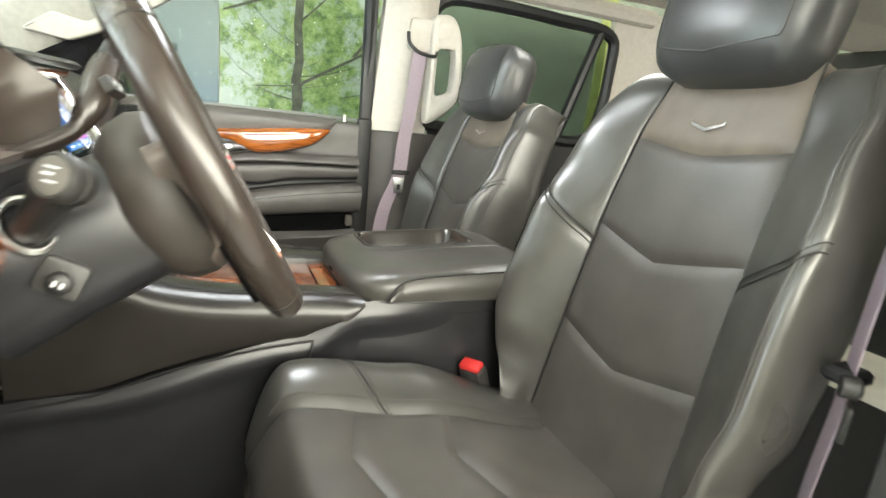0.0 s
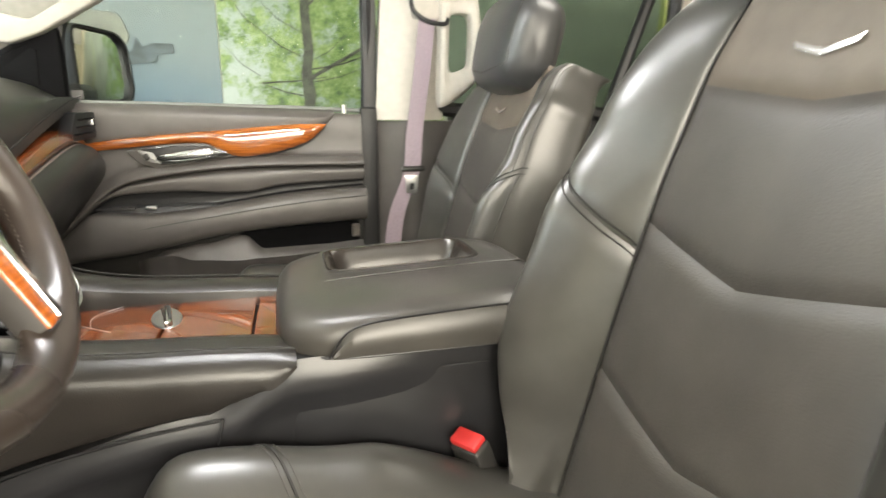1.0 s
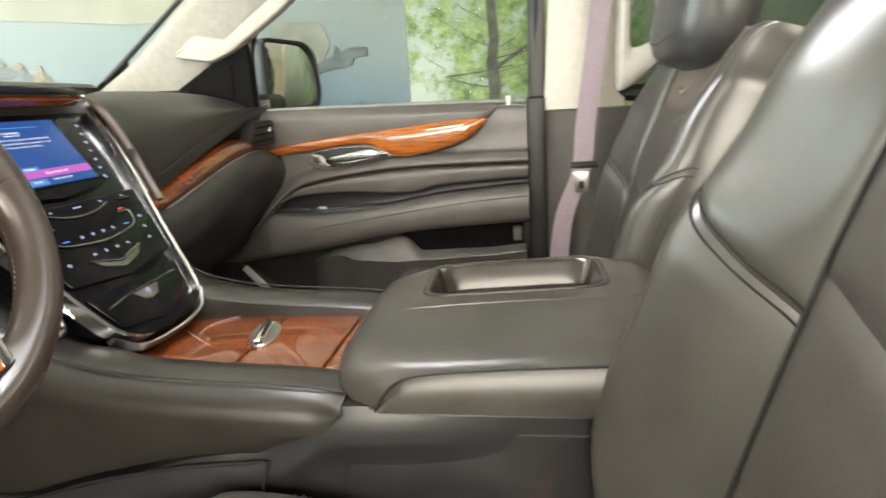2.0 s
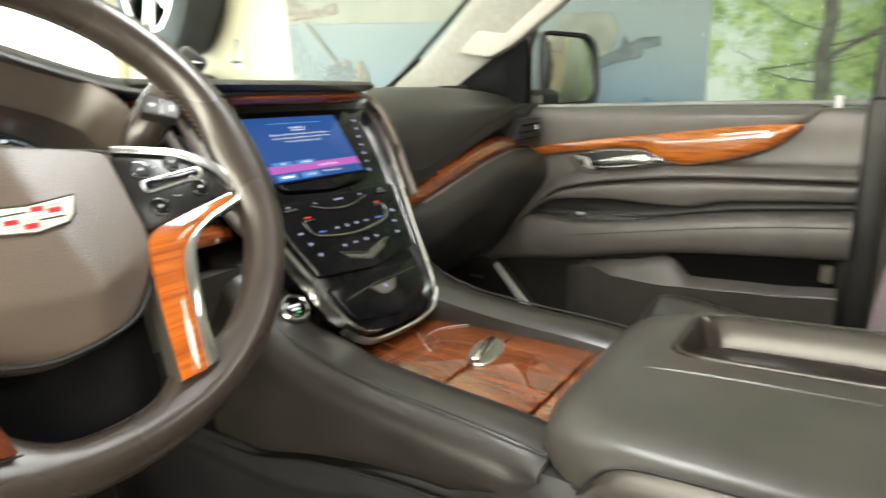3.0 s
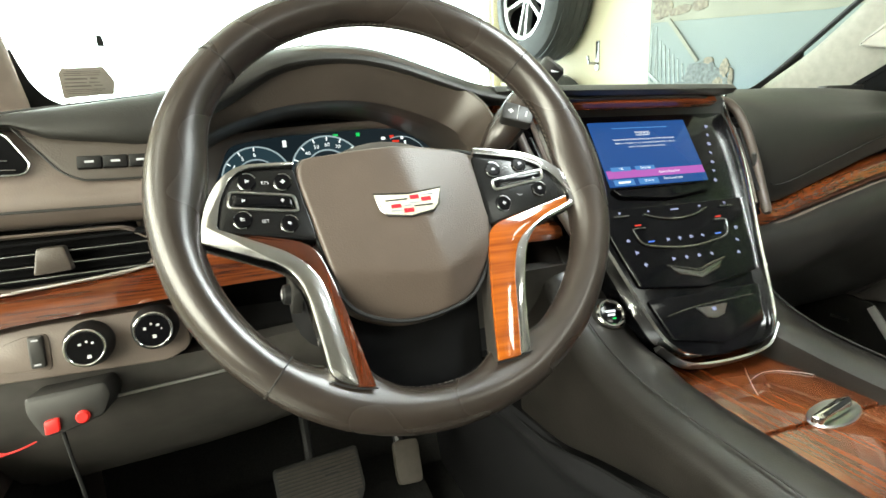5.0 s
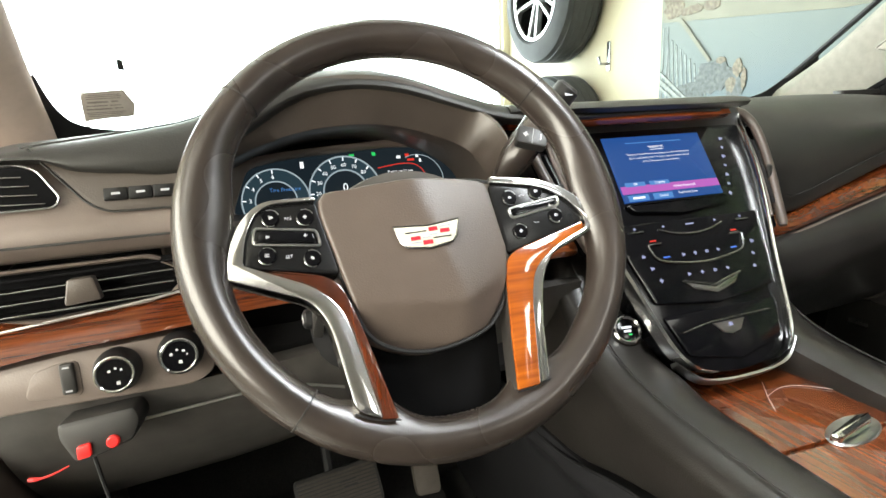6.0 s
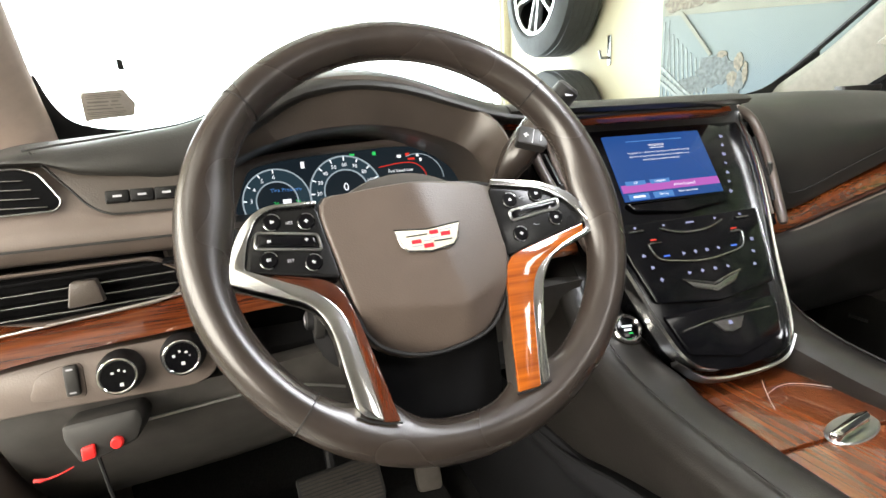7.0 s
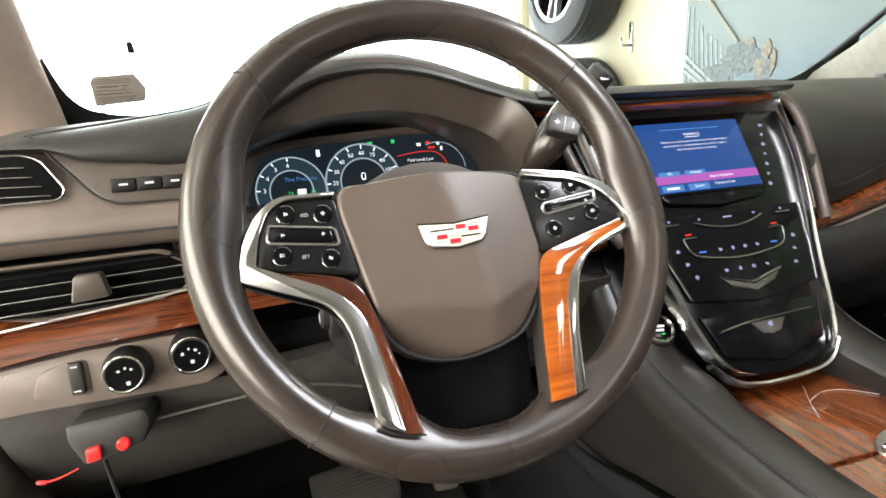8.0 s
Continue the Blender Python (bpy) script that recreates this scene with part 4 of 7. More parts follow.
            lo = ua - (0.07 * (1 - abs(s)) if i else 0)
            hi = ub - (0.07 * (1 - abs(s)) if i < 2 else 0)
            u = lo + (hi - lo) * b
            d = min((1 - abs(s)) * 0.13, b * (hi - lo) * L if i else 1, (1 - b) * (hi - lo) * L if i < 2 else 1)
            drop = -0.075 * max(0.0, (0.10 - u) / 0.10) ** 2.2
            return C(y, max(u, 0.0) - (0.02 * max(0, 0.05 - u) / 0.05), fall(d) + drop)
        put("cushion_panel", *sheet(f, 22, 16, 0.03, (0, 0, -1)), LEATHER_PERF, S)
    for sd in (-1, 1):
        def f(a, b, sd=sd):
            u = -0.02 + 1.04 * b
            w, W, c = ciw(max(0.0, min(1.0, u))), 0.245 + 0.012 * math.sin(math.pi * b), (0.014 + 0.028 * math.sin(math.pi * min(1, 0.15 + b * 0.8))) * (1 - 1.1 * max(0, b - 0.55))
            prof = [(w - 0.003, -0.010), (w + 0.022, 0.003 + c * 0.3), (w + (W - w) * 0.55, c), (W - 0.02, c * 0.75), (W, -0.015), (W + 0.002, -0.07), (W - 0.01, -0.13), (W - 0.05, -0.17)]
            x = a * (len(prof) - 1)
            j = min(int(x), len(prof) - 2)
            t = x - j
            p0, p1, p2, p3 = (prof[max(0, min(len(prof) - 1, j + q))] for q in (-1, 0, 1, 2))
            y, h = (0.5 * (2 * q1 + (q2 - q0) * t + (2 * q0 - 5 * q1 + 4 * q2 - q3) * t * t + (3 * q1 - q0 - 3 * q2 + q3) * t ** 3) for q0, q1, q2, q3 in zip(p0, p1, p2, p3))
            fr = max(0, (0.14 - u) / 0.16)
            return C(sd * (y - 0.035 * fr ** 2 * (y - w) / (W - w + 0.01)), u, h - 0.030 * fr ** 2.5 - 0.075 * max(0.0, (0.10 - u) / 0.12) ** 2.2)
        put("cushion_bolster", *sheet(lambda a, b: f(a, b ** 1.8), 35, 32), LEATHER_BOLSTER, S)
        put("topstitch", *tube([f(0.12, b) + Vector((0, 0, 0.0012)) for b in np.linspace(0.06, 0.98, 24)], 0.0012, 5), PIPING, S)
        put("cross_seam", *tube([f(a, 0.42 - 0.30 * a) + Vector((0, 0, 0.0006)) for a in np.linspace(0.02, 0.62, 14)], 0.0022, 5), SEAM, S)
        for q in (-0.016, 0.016):
            put("topstitch", *tube([f(a, 0.42 + q - 0.30 * a) + Vector((0, 0, 0.001)) for a in np.linspace(0.02, 0.62, 14)], 0.0010, 5), PIPING, S)
    put("cushion_front", *sheet(lambda a, b: C((2 * a - 1) * (0.235 - 0.03 * b), -0.010 - 0.020 * math.sin(math.pi * b) + 0.10 * b * b, -0.072 - 0.030 * (abs(2 * a - 1) ** 4) - 0.12 * b), 20, 12, 0.04, (1, 0, 0)), LEATHER, S)
    put("seat_base", *box((0.06 + dx, yc, 0.66 + dz / 2), (0.46, 0.42, 0.20), 0.02), PLASTIC, S)
    put("side_shield", *box((0.06 + dx, yc - 0.245 * (1 if yc < 0 else -1), 0.76 + dz), (0.44, 0.03, 0.10), 0.012), PLASTIC, S)
    return S


seat(-0.432, 0.0, 0.0, "black leather driver's seat with stitched V-seams and brown yoke")
seat(0.42, -0.056, 0.034, "black leather passenger seat with stitched V-seams beside the console", 0.026)

bk = thing("belt_buckle", (0.2, -0.195, 0.86), "black belt buckle with a red release button", "buckle")
mb = frame_of((0.194, -0.197, 0.857), (0.55, -0.83, 0.05), (-0.35, -0.15, 0.92))
put("housing", *plate(rounded([(-0.0235, -0.06), (0.0235, -0.06), (0.0235, 0.029), (-0.0235, 0.029)], 0.006), mb, 0.028, 0.004, top=0.013), mat("buckle_grey_black", (0.030, 0.029, 0.028), 0.4, var=0.15, scale=60), bk)
put("release_button", *plate(rounded([(-0.021, 0.0295), (0.021, 0.0295), (0.021, 0.041), (-0.021, 0.041)], 0.004), mb, 0.024, 0.003, top=0.012), RED_DULL, bk, "red release button")
bars(mb @ Matrix.Translation((0, -0.015, 0.012)), [(0, 0.0, 0.018, 0.003), (0, -0.007, 0.014, 0.003)], PLASTIC, "moulded_mark", bk)
put("anchor_plate", *box((0.268, -0.215, 0.818), (0.030, 0.012, 0.018), 0.004), SATIN, bk, "small steel anchor plate")
put("stalk", *box((0.225, -0.19, 0.78), (0.03, 0.02, 0.10), 0.005), BLACK, bk)

# ---- centre console ----
CON = thing("center_console", (0.0, 0.0, 0.53), "centre console with dark leather sides, gloss wood top and padded armrest", "console")
NEAR = [(-0.56, 1.250, 0.885), (-0.51, 1.196, 0.887), (-0.465, 1.142, 0.890), (-0.43, 1.103, 0.896), (-0.40, 1.081, 0.905), (-0.36, 1.062, 0.917), (-0.30, 1.048, 0.932), (-0.22, 1.040, 0.948), (-0.12, 1.035, 0.958), (-0.06, 1.030, 0.985), (-0.03, 1.026, 1.012)]


RAIL = mat("console_leather", (0.019, 0.0168, 0.0152), 0.31, var=0.15, scale=18, bump=0.35, bscale=600, vor=True, crease=0.08)


def rail(sd):
    secs = []
    for x, zt, zb in curve(NEAR, 4):
        yi, yo = 0.100 - 0.012 * min(1, max(0, (-0.3 - x) / 0.1)), 0.185
        up = -0.014 * min(1, max(0, (-0.34 - x) / 0.05)) * min(1, max(0, (x + 0.50) / 0.05))
        h = zt - zb
        k = min(1.0, h / 0.045)
        secs.append([V(x, sd * y, z) for y, z in ((yi - 0.004, zt - 0.030), (yi, zt - 0.010 + up), (yi + 0.010, zt - 0.002 + up), (yi + 0.03, zt + 0.002 + up * 0.6), (yo - 0.030, zt - 0.002 + up * 0.1), (yo - 0.012, zt - 0.009 * k), (yo - 0.002, zt - 0.020 * k), (yo + 0.002, zt - 0.032 * k), (yo + 0.0015, zt - 0.044 * k), (yo - 0.001 - 0.002 * k, (zt - 0.044 * k + zb) / 2), (yo - 0.003 - 0.008 * k, zb + 0.004), (yo - 0.006 - 0.008 * k, zb), (yo - 0.02 - 0.004 * k, zb - 0.004), (yi, zb - 0.02))])
    put("side_rail", *loft(secs), RAIL, CON)
    put("rail_stitch", *tube([(x, sd * 0.160, zt + 0.0008) for x, zt, zb in curve(NEAR, 4)[6:]], 0.0012, 5), SEAM, CON)


rail(-1)
rail(1)
crest = lambda x: 0.0165 * min(1.0, max(0.0, (0.16 - x) / 0.14))
for sd in (-1, 1):
    put("side_panel", *sheet(lambda u, v: (-1.05 + 1.42 * u, sd * (0.162 + 0.01 * v + crest(-1.05 + 1.42 * u) * math.exp(-((v - 0.938) / 0.060) ** 2)), 0.53 + v * (lerp([(-1.05, 0.31), (-0.75, 0.34), (-0.47, 0.36), (-0.134, 0.43), (-0.033, 0.49), (0.4, 0.49)], -1.05 + 1.42 * u)[0])), 48, 44, 0.03, (0, -sd, 0)), CONSOLE_SIDE, CON)
put("panel_joint", *tube([(-0.118, -0.1885, 0.958), (-0.122, -0.1945, 0.938), (-0.128, -0.190, 0.915), (-0.134, -0.176, 0.885)], 0.0018, 6), BLACK, CON)
for sd in (-1, 1):
    put("ridge_groove", *tube(curve([(-1.05, sd * 0.172, 0.842), (-0.80, sd * 0.176, 0.860), (-0.62, sd * 0.180, 0.871), (-0.46, sd * 0.1845, 0.887), (-0.34, sd * 0.187, 0.922), (-0.22, sd * 0.188, 0.946), (-0.12, sd * 0.189, 0.957)], 5), 0.0022, 6), BLACK, CON)
# gloss wood top: two doors and a rear strip over the cup holders
mw = frame_of((0, 0.02, 1.013), (1, 0, 0), (0, 1, 0))
put("wood_door", *plate(rounded([(-0.385, -0.078), (-0.213, -0.098), (-0.206, 0.105), (-0.385, 0.100)], 0.004), mw, 0.012, 0.002), WOOD_X, CON, "gloss wood sliding cover")
put("wood_door", *plate(rounded([(-0.209, -0.099), (-0.090, -0.106), (-0.086, 0.112), (-0.202, 0.106)], 0.004), mw, 0.012, 0.002), WOOD_X, CON, "gloss wood sliding cover")
put("wood_strip", *plate(rounded([(-0.086, -0.107), (-0.03, -0.112), (-0.03, 0.118), (-0.082, 0.113)], 0.004), mw, 0.012, 0.002), WOOD_X, CON, "gloss wood strip")
put("well_floor", *box((-0.2, 0.02, 0.99), (0.40, 0.24, 0.02), 0.004), BLACK, CON)
ho = [(-0.021 * math.cos(a), 0.046 * math.sin(a)) for a in np.linspace(0, 2 * math.pi, 25)[:-1]]
mh = frame_of((-0.211, 0.028, 1.0135), (0.97, 0.22, 0), (-0.22, 0.97, 0))
put("finger_cup", *domed(ho, mh, [(0, 0.0), (0.06, 0.0018), (0.2, 0.0012), (0.9, 0.0006)]), SATIN, CON, "satin oval finger cup")
put("latch_handle", *plate(rounded([(-0.005, -0.046), (0.006, -0.043), (0.0085, 0.022), (0.0, 0.038), (-0.007, 0.022)], 0.004), mh, 0.008, 0.003, top=0.0105), CHROME, CON, "chrome latch handle")
put("handle_grip", *plate(rounded([(0.001, -0.034), (0.006, -0.034), (0.007, 0.024), (0.001, 0.030)], 0.002), mh, 0.002, 0.0008, top=0.0115), BLACK, CON)

fib = thing("thread", (-0.28, 0.03, 1.0136), "thin pale fibre lying on the gloss wood", "thread")
put("fibre", *tube(curve([(-0.335, 0.035, 1.0139), (-0.305, 0.010, 1.0139), (-0.275, -0.012, 1.0139)], 5), 0.00035, 5), WHITE, fib)
put("fibre", *tube(curve([(-0.305, 0.010, 1.0140), (-0.315, 0.045, 1.0141), (-0.305, 0.075, 1.0141), (-0.270, 0.110, 1.0139)], 6), 0.00035, 5), WHITE, fib)

# padded armrest lid with an open tray
lid = thing("armrest_lid", (0.15, 0.0, 1.02), "padded black leather armrest lid with an open tray", "armrest")


def superring(x0, x1, y0, y1, z, e=5.0, n=72):
    out = []
    for k in range(n):
        a = 2 * math.pi * k / n
        c, s = math.cos(a), math.sin(a)
        r = (abs(c) ** e + abs(s) ** e) ** (-1 / e)
        out.append(V((x0 + x1) / 2 + (x1 - x0) / 2 * c * r, (y0 + y1) / 2 + (y1 - y0) / 2 * s * r, z))
    return out


LX0, LX1, LY0, LY1 = -0.055, 0.345, -0.188, 0.188
LIFT = lambda x: 0.045 * min(1.0, max(0.0, (x + 0.01) / 0.30)) * 0.30
rise = lambda row, k=1.0: [p + V(0, 0, LIFT(p.x) * k) for p in row]
rings = [superring(LX0 + 0.02, LX1 - 0.01, LY0 + 0.012, LY1 - 0.012, 1.012), superring(LX0 + 0.006, LX1, LY0 + 0.002, LY1 - 0.002, 1.0165), superring(LX0, LX1, LY0, LY1, 1.028)]
rings += [rise(superring(LX0 + 0.003, LX1, LY0 + 0.002, LY1 - 0.002, 1.046), 0.7), rise(superring(LX0 + 0.012, LX1 - 0.004, LY0 + 0.008, LY1 - 0.008, 1.0575)), rise(superring(LX0 + 0.026, LX1 - 0.012, LY0 + 0.020, LY1 - 0.020, 1.0640)), rise(superring(LX0 + 0.050, LX1 - 0.03, LY0 + 0.05, LY1 - 0.035, 1.0672))]
rings += [rise(superring(0.018, 0.280, 0.010, 0.166, 1.069, 7)), rise(superring(0.026, 0.272, 0.018, 0.158, 1.066, 7)), rise(superring(0.034, 0.264, 0.026, 0.150, 1.030, 7)), rise(superring(0.05, 0.25, 0.04, 0.14, 1.028, 7))]
ARMREST = mat("armrest_leather", (0.043, 0.040, 0.036), 0.34, var=0.18, scale=14, bump=0.14, bscale=700, vor=True, crease=0.08)
put("pad", *loft(rings), ARMREST, lid)
TRAY = mat("tray_gloss_plastic", (0.024, 0.020, 0.017), 0.22, var=0.15, scale=30, bump=0.1, bscale=700)
put("tray_liner", *loft([rise(superring(*r, 7)) for r in ((0.034, 0.264, 0.026, 0.150, 1.0265), (0.0235, 0.2745, 0.0155, 0.1605, 1.0660), (0.0250, 0.2730, 0.0170, 0.1590, 1.0694), (0.0300, 0.2680, 0.0220, 0.1540, 1.0690), (0.0340, 0.2640, 0.0260, 0.1500, 1.0640), (0.0440, 0.2540, 0.0360, 0.1400, 1.0340), (0.0540, 0.2440, 0.0460, 0.1300, 1.0300), (0.0700, 0.2280, 0.0600, 0.1160, 1.0296))]), TRAY, lid, "gloss dark tray liner")
put("tray_rim", *tube(rise(superring(0.023, 0.275, 0.015, 0.161, 1.0672, 7)), 0.0014, 6, True), SEAM, lid)
put("pad_stitch", *tube([(x, y, z + LIFT(x)) for x, y, z in curve([(-0.040, -0.070, 1.050), (-0.020, -0.045, 1.061), (0.010, -0.028, 1.0662), (0.06, -0.022, 1.0678), (0.15, -0.020, 1.0680), (0.33, -0.020, 1.0672)], 5)], 0.0018, 6), ARMREST, lid, "raised seam along the tray")
put("pad_crease", *tube([p for p in superring(LX0 + 0.003, LX1, LY0 + 0.0012, LY1 - 0.0012, 1.0175)], 0.0022, 5, True), BLACK, lid)
put("side_pad", *loft([[V(x, y, z) for y, z in ((LY0 + 0.012, b), (LY0 - 0.0035, b + 0.001), (LY0 - 0.0060, b + (t - b) * 0.35), (LY0 - 0.0045, b + (t - b) * 0.75), (LY0 + 0.0030, t), (LY0 + 0.014, t - 0.004))] for x, b, t in curve([(0.012, 1.0195, 1.024), (0.022, 1.0195, 1.038), (0.036, 1.0195, 1.051), (0.055, 1.0195, 1.0575), (0.10, 1.019, 1.062), (0.20, 1.018, 1.067), (0.335, 1.018, 1.071)], 5)]), ARMREST, lid, "padded side panel of the lid")
put("crease", *tube(curve([(0.008, LY0 - 0.0008, 1.0205), (0.020, LY0 - 0.0006, 1.039), (0.034, LY0 + 0.0012, 1.0530), (0.055, LY0 + 0.0036, 1.0592), (0.10, LY0 + 0.0042, 1.0636), (0.20, LY0 + 0.0042, 1.0686), (0.335, LY0 + 0.0042, 1.0726)], 5), 0.0014, 5), BLACK, lid)
put("latch", *plate(rounded([(-0.018, -0.012), (0.018, -0.012), (0.016, 0.016), (-0.016, 0.016)], 0.006), frame_of((-0.047, 0.0, 1.038), (0, 1, 0), (0.5, 0, 0.86)), 0.012, 0.003, top=0.008), PIANO, lid, "gloss black latch button")
put("console_base", *box((0.15, 0.0, 0.76), (0.40, 0.345, 0.49), 0.02), CONSOLE_SIDE, CON)

coin = thing("small_clip", (0.05, 0.05, 1.032), "small pale metal clip lying in the armrest tray", "clip")
put("body", *box((0.052, 0.052, 1.0365), (0.024, 0.016, 0.010), 0.003), SATIN, coin)

# ---- centre stack ----
STK = thing("center_stack", (-0.44, 0.0, 1.2), "gloss black centre stack with chrome edges, touch keys and screen", "control panel")
ms = frame_of((-0.533, 0.004, 1.331), (0, 1, 0), (-0.56, 0, 0.828))
half = [(0.022, 0.172), (-0.05, 0.166), (-0.12, 0.150), (-0.20, 0.126), (-0.27, 0.107), (-0.315, 0.092), (-0.338, 0.072), (-0.348, 0.045), (-0.352, 0.0)]
out_r = [(w, d) for d, w in half]
stack_o = [(-w, d) for w, d in out_r[:-1]] + out_r[::-1]
put("fascia", *plate(stack_o, ms, 0.05, 0.003), PIANO, STK)
for s in (-1, 1):
    pth = curve([(s * (w + 0.004), d) for w, d in [(0.188, 0.045)] + out_r[:-1]], 4)
    secs = []
    for i, (a, d) in enumerate(pth):
        k = min(1, i / 6)
        secs.append([ms @ V(a + s * q * 1.0, d, h) for q, h in ((-0.004, -0.01), (-0.004, 0.006), (-0.001, 0.010), (0.003, 0.008), (0.005, -0.01))])
    put("chrome_strip", *loft(secs), CHROME, STK, "bright chrome edge strip")
    pth = curve([(s * w, d) for w, d in [(0.176, 0.034), (0.192, 0.028), (0.203, 0.008), (0.202, -0.030), (0.192, -0.080), (0.178, -0.130), (0.168, -0.168)]], 5)
    put("side_trim", *tube([ms @ V(a, d, 0.004) for a, d in pth], [0.005] + [0.0072] * (len(pth) - 2) + [0.005], 14), mat("stack_trim_brown", (0.085, 0.067, 0.057), 0.36, var=0.12, scale=16, bump=0.3, bscale=600, vor=True), STK, "brown leather side trim")
    bk_ = [(s * w, d) for w, d in [(0.150, 0.02), (0.185, 0.02), (0.196, -0.02), (0.186, -0.08), (0.165, -0.165), (0.135, -0.165)]]
    put("trim_backing", *plate(bk_ if s < 0 else bk_[::-1], ms, 0.02, 0.002, top=-0.004), PIANO, STK)
    put("vent_fin", *tube([ms @ V(s * w, d, 0.003) for w, d in curve([(0.178, 0.004), (0.176, -0.05), (0.166, -0.105), (0.155, -0.150)], 4)], 0.0032, 8), DASH_BROWN, STK, "slim leather fin")
    vm = [(s * (w - 0.0), d) for w, d in ((0.186, -0.02), (0.190, -0.02), (0.172, -0.13), (0.166, -0.13))]
    put("vent_slot", *plate(vm if s > 0 else vm[::-1], ms, 0.01, 0.001, top=0.006), BLACK, STK)
    put("vent_tab", *box(ms @ V(s * 0.184, -0.080, 0.008), (0.008, 0.006, 0.022), 0.002), PLASTIC, STK)
put("base_lip", *loft([[ms @ V(a, d + q, h) for q, h in ((0.0, -0.01), (0.0, 0.003), (-0.003, 0.005), (-0.006, -0.01))] for a, d in curve([(-0.100, -0.325), (-0.075, -0.348), (-0.045, -0.356), (0.0, -0.358), (0.045, -0.356), (0.075, -0.348), (0.100, -0.325)], 4)]), SATIN, STK, "silver lip")
scr = put("screen", *plate([(-0.087, -0.1035), (0.087, -0.1035), (0.087, 0.001), (-0.087, 0.001)], ms, 0.002, 0.0003, top=0.0022), SCREEN_BLUE, STK, "lit blue touch screen with a warning text")
mz = ms @ Matrix.Translation((0, 0, 0.0024))
bars(mz, [(0, -0.085, 0.172, 0.012)], SCREEN_PINK, "pink_band", scr)
bars(mz, [(0, -0.0225, 0.024, 0.0006)], WHITE_LIT, "underline", scr)
for word, x, y, size in (("WARNING", 0.0, -0.0190, 0.0058), ("Taking your eyes off the road too long or too often while using the", 0.0, -0.0295, 0.0041), ("system could cause a crash, resulting in injury or death to you or", 0.0, -0.0355, 0.0041), ("others. Focus your attention on driving.", 0.0, -0.0415, 0.0041), ("Action Required", 0.022, -0.0855, 0.0058), ("Fuel Level Low", 0.024, -0.0965, 0.0056)):
    lettering("screen_text", word, mz @ Matrix.Translation((x, y, 0.0010)), size, WHITE_LIT, scr)
bars(mz, [(-0.060, -0.077, 0.034, 0.007), (-0.018, -0.077, 0.034, 0.007), (-0.062, -0.098, 0.034, 0.009), (-0.020, -0.098, 0.034, 0.009), (0.0, -0.010, 0.10, 0.0012)], SCREEN_LIGHT, "button_bar", scr)
bars(ms @ Matrix.Translation((0, 0, 0.0028)), [(-0.062, -0.098, 0.020, 0.0028)], WHITE_LIT, "button_text", scr)
for word, x, y in (("OK", -0.060, -0.077), ("Language", -0.018, -0.077), ("Dismiss", -0.020, -0.098)):
    lettering("button_text", word, ms @ Matrix.Translation((x, y, 0.0040)), 0.0050, WHITE_LIT, scr)
# brow under the screen
put("screen_lip", *plate(rounded([(-0.092, -0.108), (0.092, -0.108), (0.080, -0.122), (0.0, -0.130), (-0.080, -0.122)][::-1], 0.006), ms, 0.006, 0.004, top=0.008), PIANO, STK)
# climate block, standing a little proud
clim = put("climate_panel", *plate(rounded([(-0.128, -0.138), (0.128, -0.138), (0.100, -0.250), (0.0, -0.262), (-0.100, -0.250)][::-1], 0.005), ms, 0.006, 0.002, top=0.006), PIANO, STK, "gloss black climate touch panel")
put("climate_edge", *tube([ms @ V(x, y, 0.007) for x, y in ((-0.127, -0.140), (-0.114, -0.20), (-0.101, -0.248))], 0.0010, 5), SATIN_DARK, STK)
put("climate_edge", *tube([ms @ V(x, y, 0.007) for x, y in ((0.127, -0.140), (0.114, -0.20), (0.101, -0.248))], 0.0010, 5), SATIN_DARK, STK)


def swoosh(pts, r=0.0016, h=0.0075):
    return tube([ms @ V(x, y, h) for x, y in curve(pts, 4)], r, 6)


for pts in ([(-0.055, -0.150), (-0.03, -0.158), (0.0, -0.161), (0.03, -0.158), (0.055, -0.150)], [(-0.060, -0.170), (-0.078, -0.170), (-0.080, -0.176), (-0.070, -0.194), (-0.03, -0.202), (0.0, -0.204), (0.03, -0.202), (0.070, -0.194), (0.080, -0.176), (0.078, -0.170), (0.060, -0.170)], [(-0.050, -0.226), (-0.02, -0.233), (0.0, -0.238), (0.02, -0.233), (0.050, -0.226)], [(-0.104, -0.150), (-0.080, -0.150)], [(0.080, -0.150), (0.104, -0.150)]):
    put("chrome_accent", *swoosh(pts), SATIN_DARK, clim, "thin dark metal accent")
put("chrome_accent", *plate([(-0.045, -0.229), (0.0, -0.241), (0.045, -0.229), (0.035, -0.240), (0.0, -0.250), (-0.035, -0.240)][::-1], ms, 0.003, 0.0015, top=0.0085), SATIN_DARK, clim)
mk = ms @ Matrix.Translation((0, 0, 0.0066))
glyphs(mk, [(-0.030 + 0.02 * i, -0.190, 0.0055) for i in range(4)] + [(-0.094 + 0.007 * i, -0.185 - 0.018 * i, 0.006) for i in range(3)] + [(0.094 - 0.007 * i, -0.185 - 0.018 * i, 0.006) for i in range(3)] + [(-0.033 + 0.022 * i, -0.218, 0.0055) for i in range(4)] + [(-0.045, -0.146, 0.004), (0.045, -0.146, 0.004), (-0.092, -0.145, 0.004), (0.092, -0.145, 0.004)], ICON, "key_icon", clim)
bars(mk, [(0.0, -0.147, 0.014, 0.0022)], ICON, "key_icon", clim)
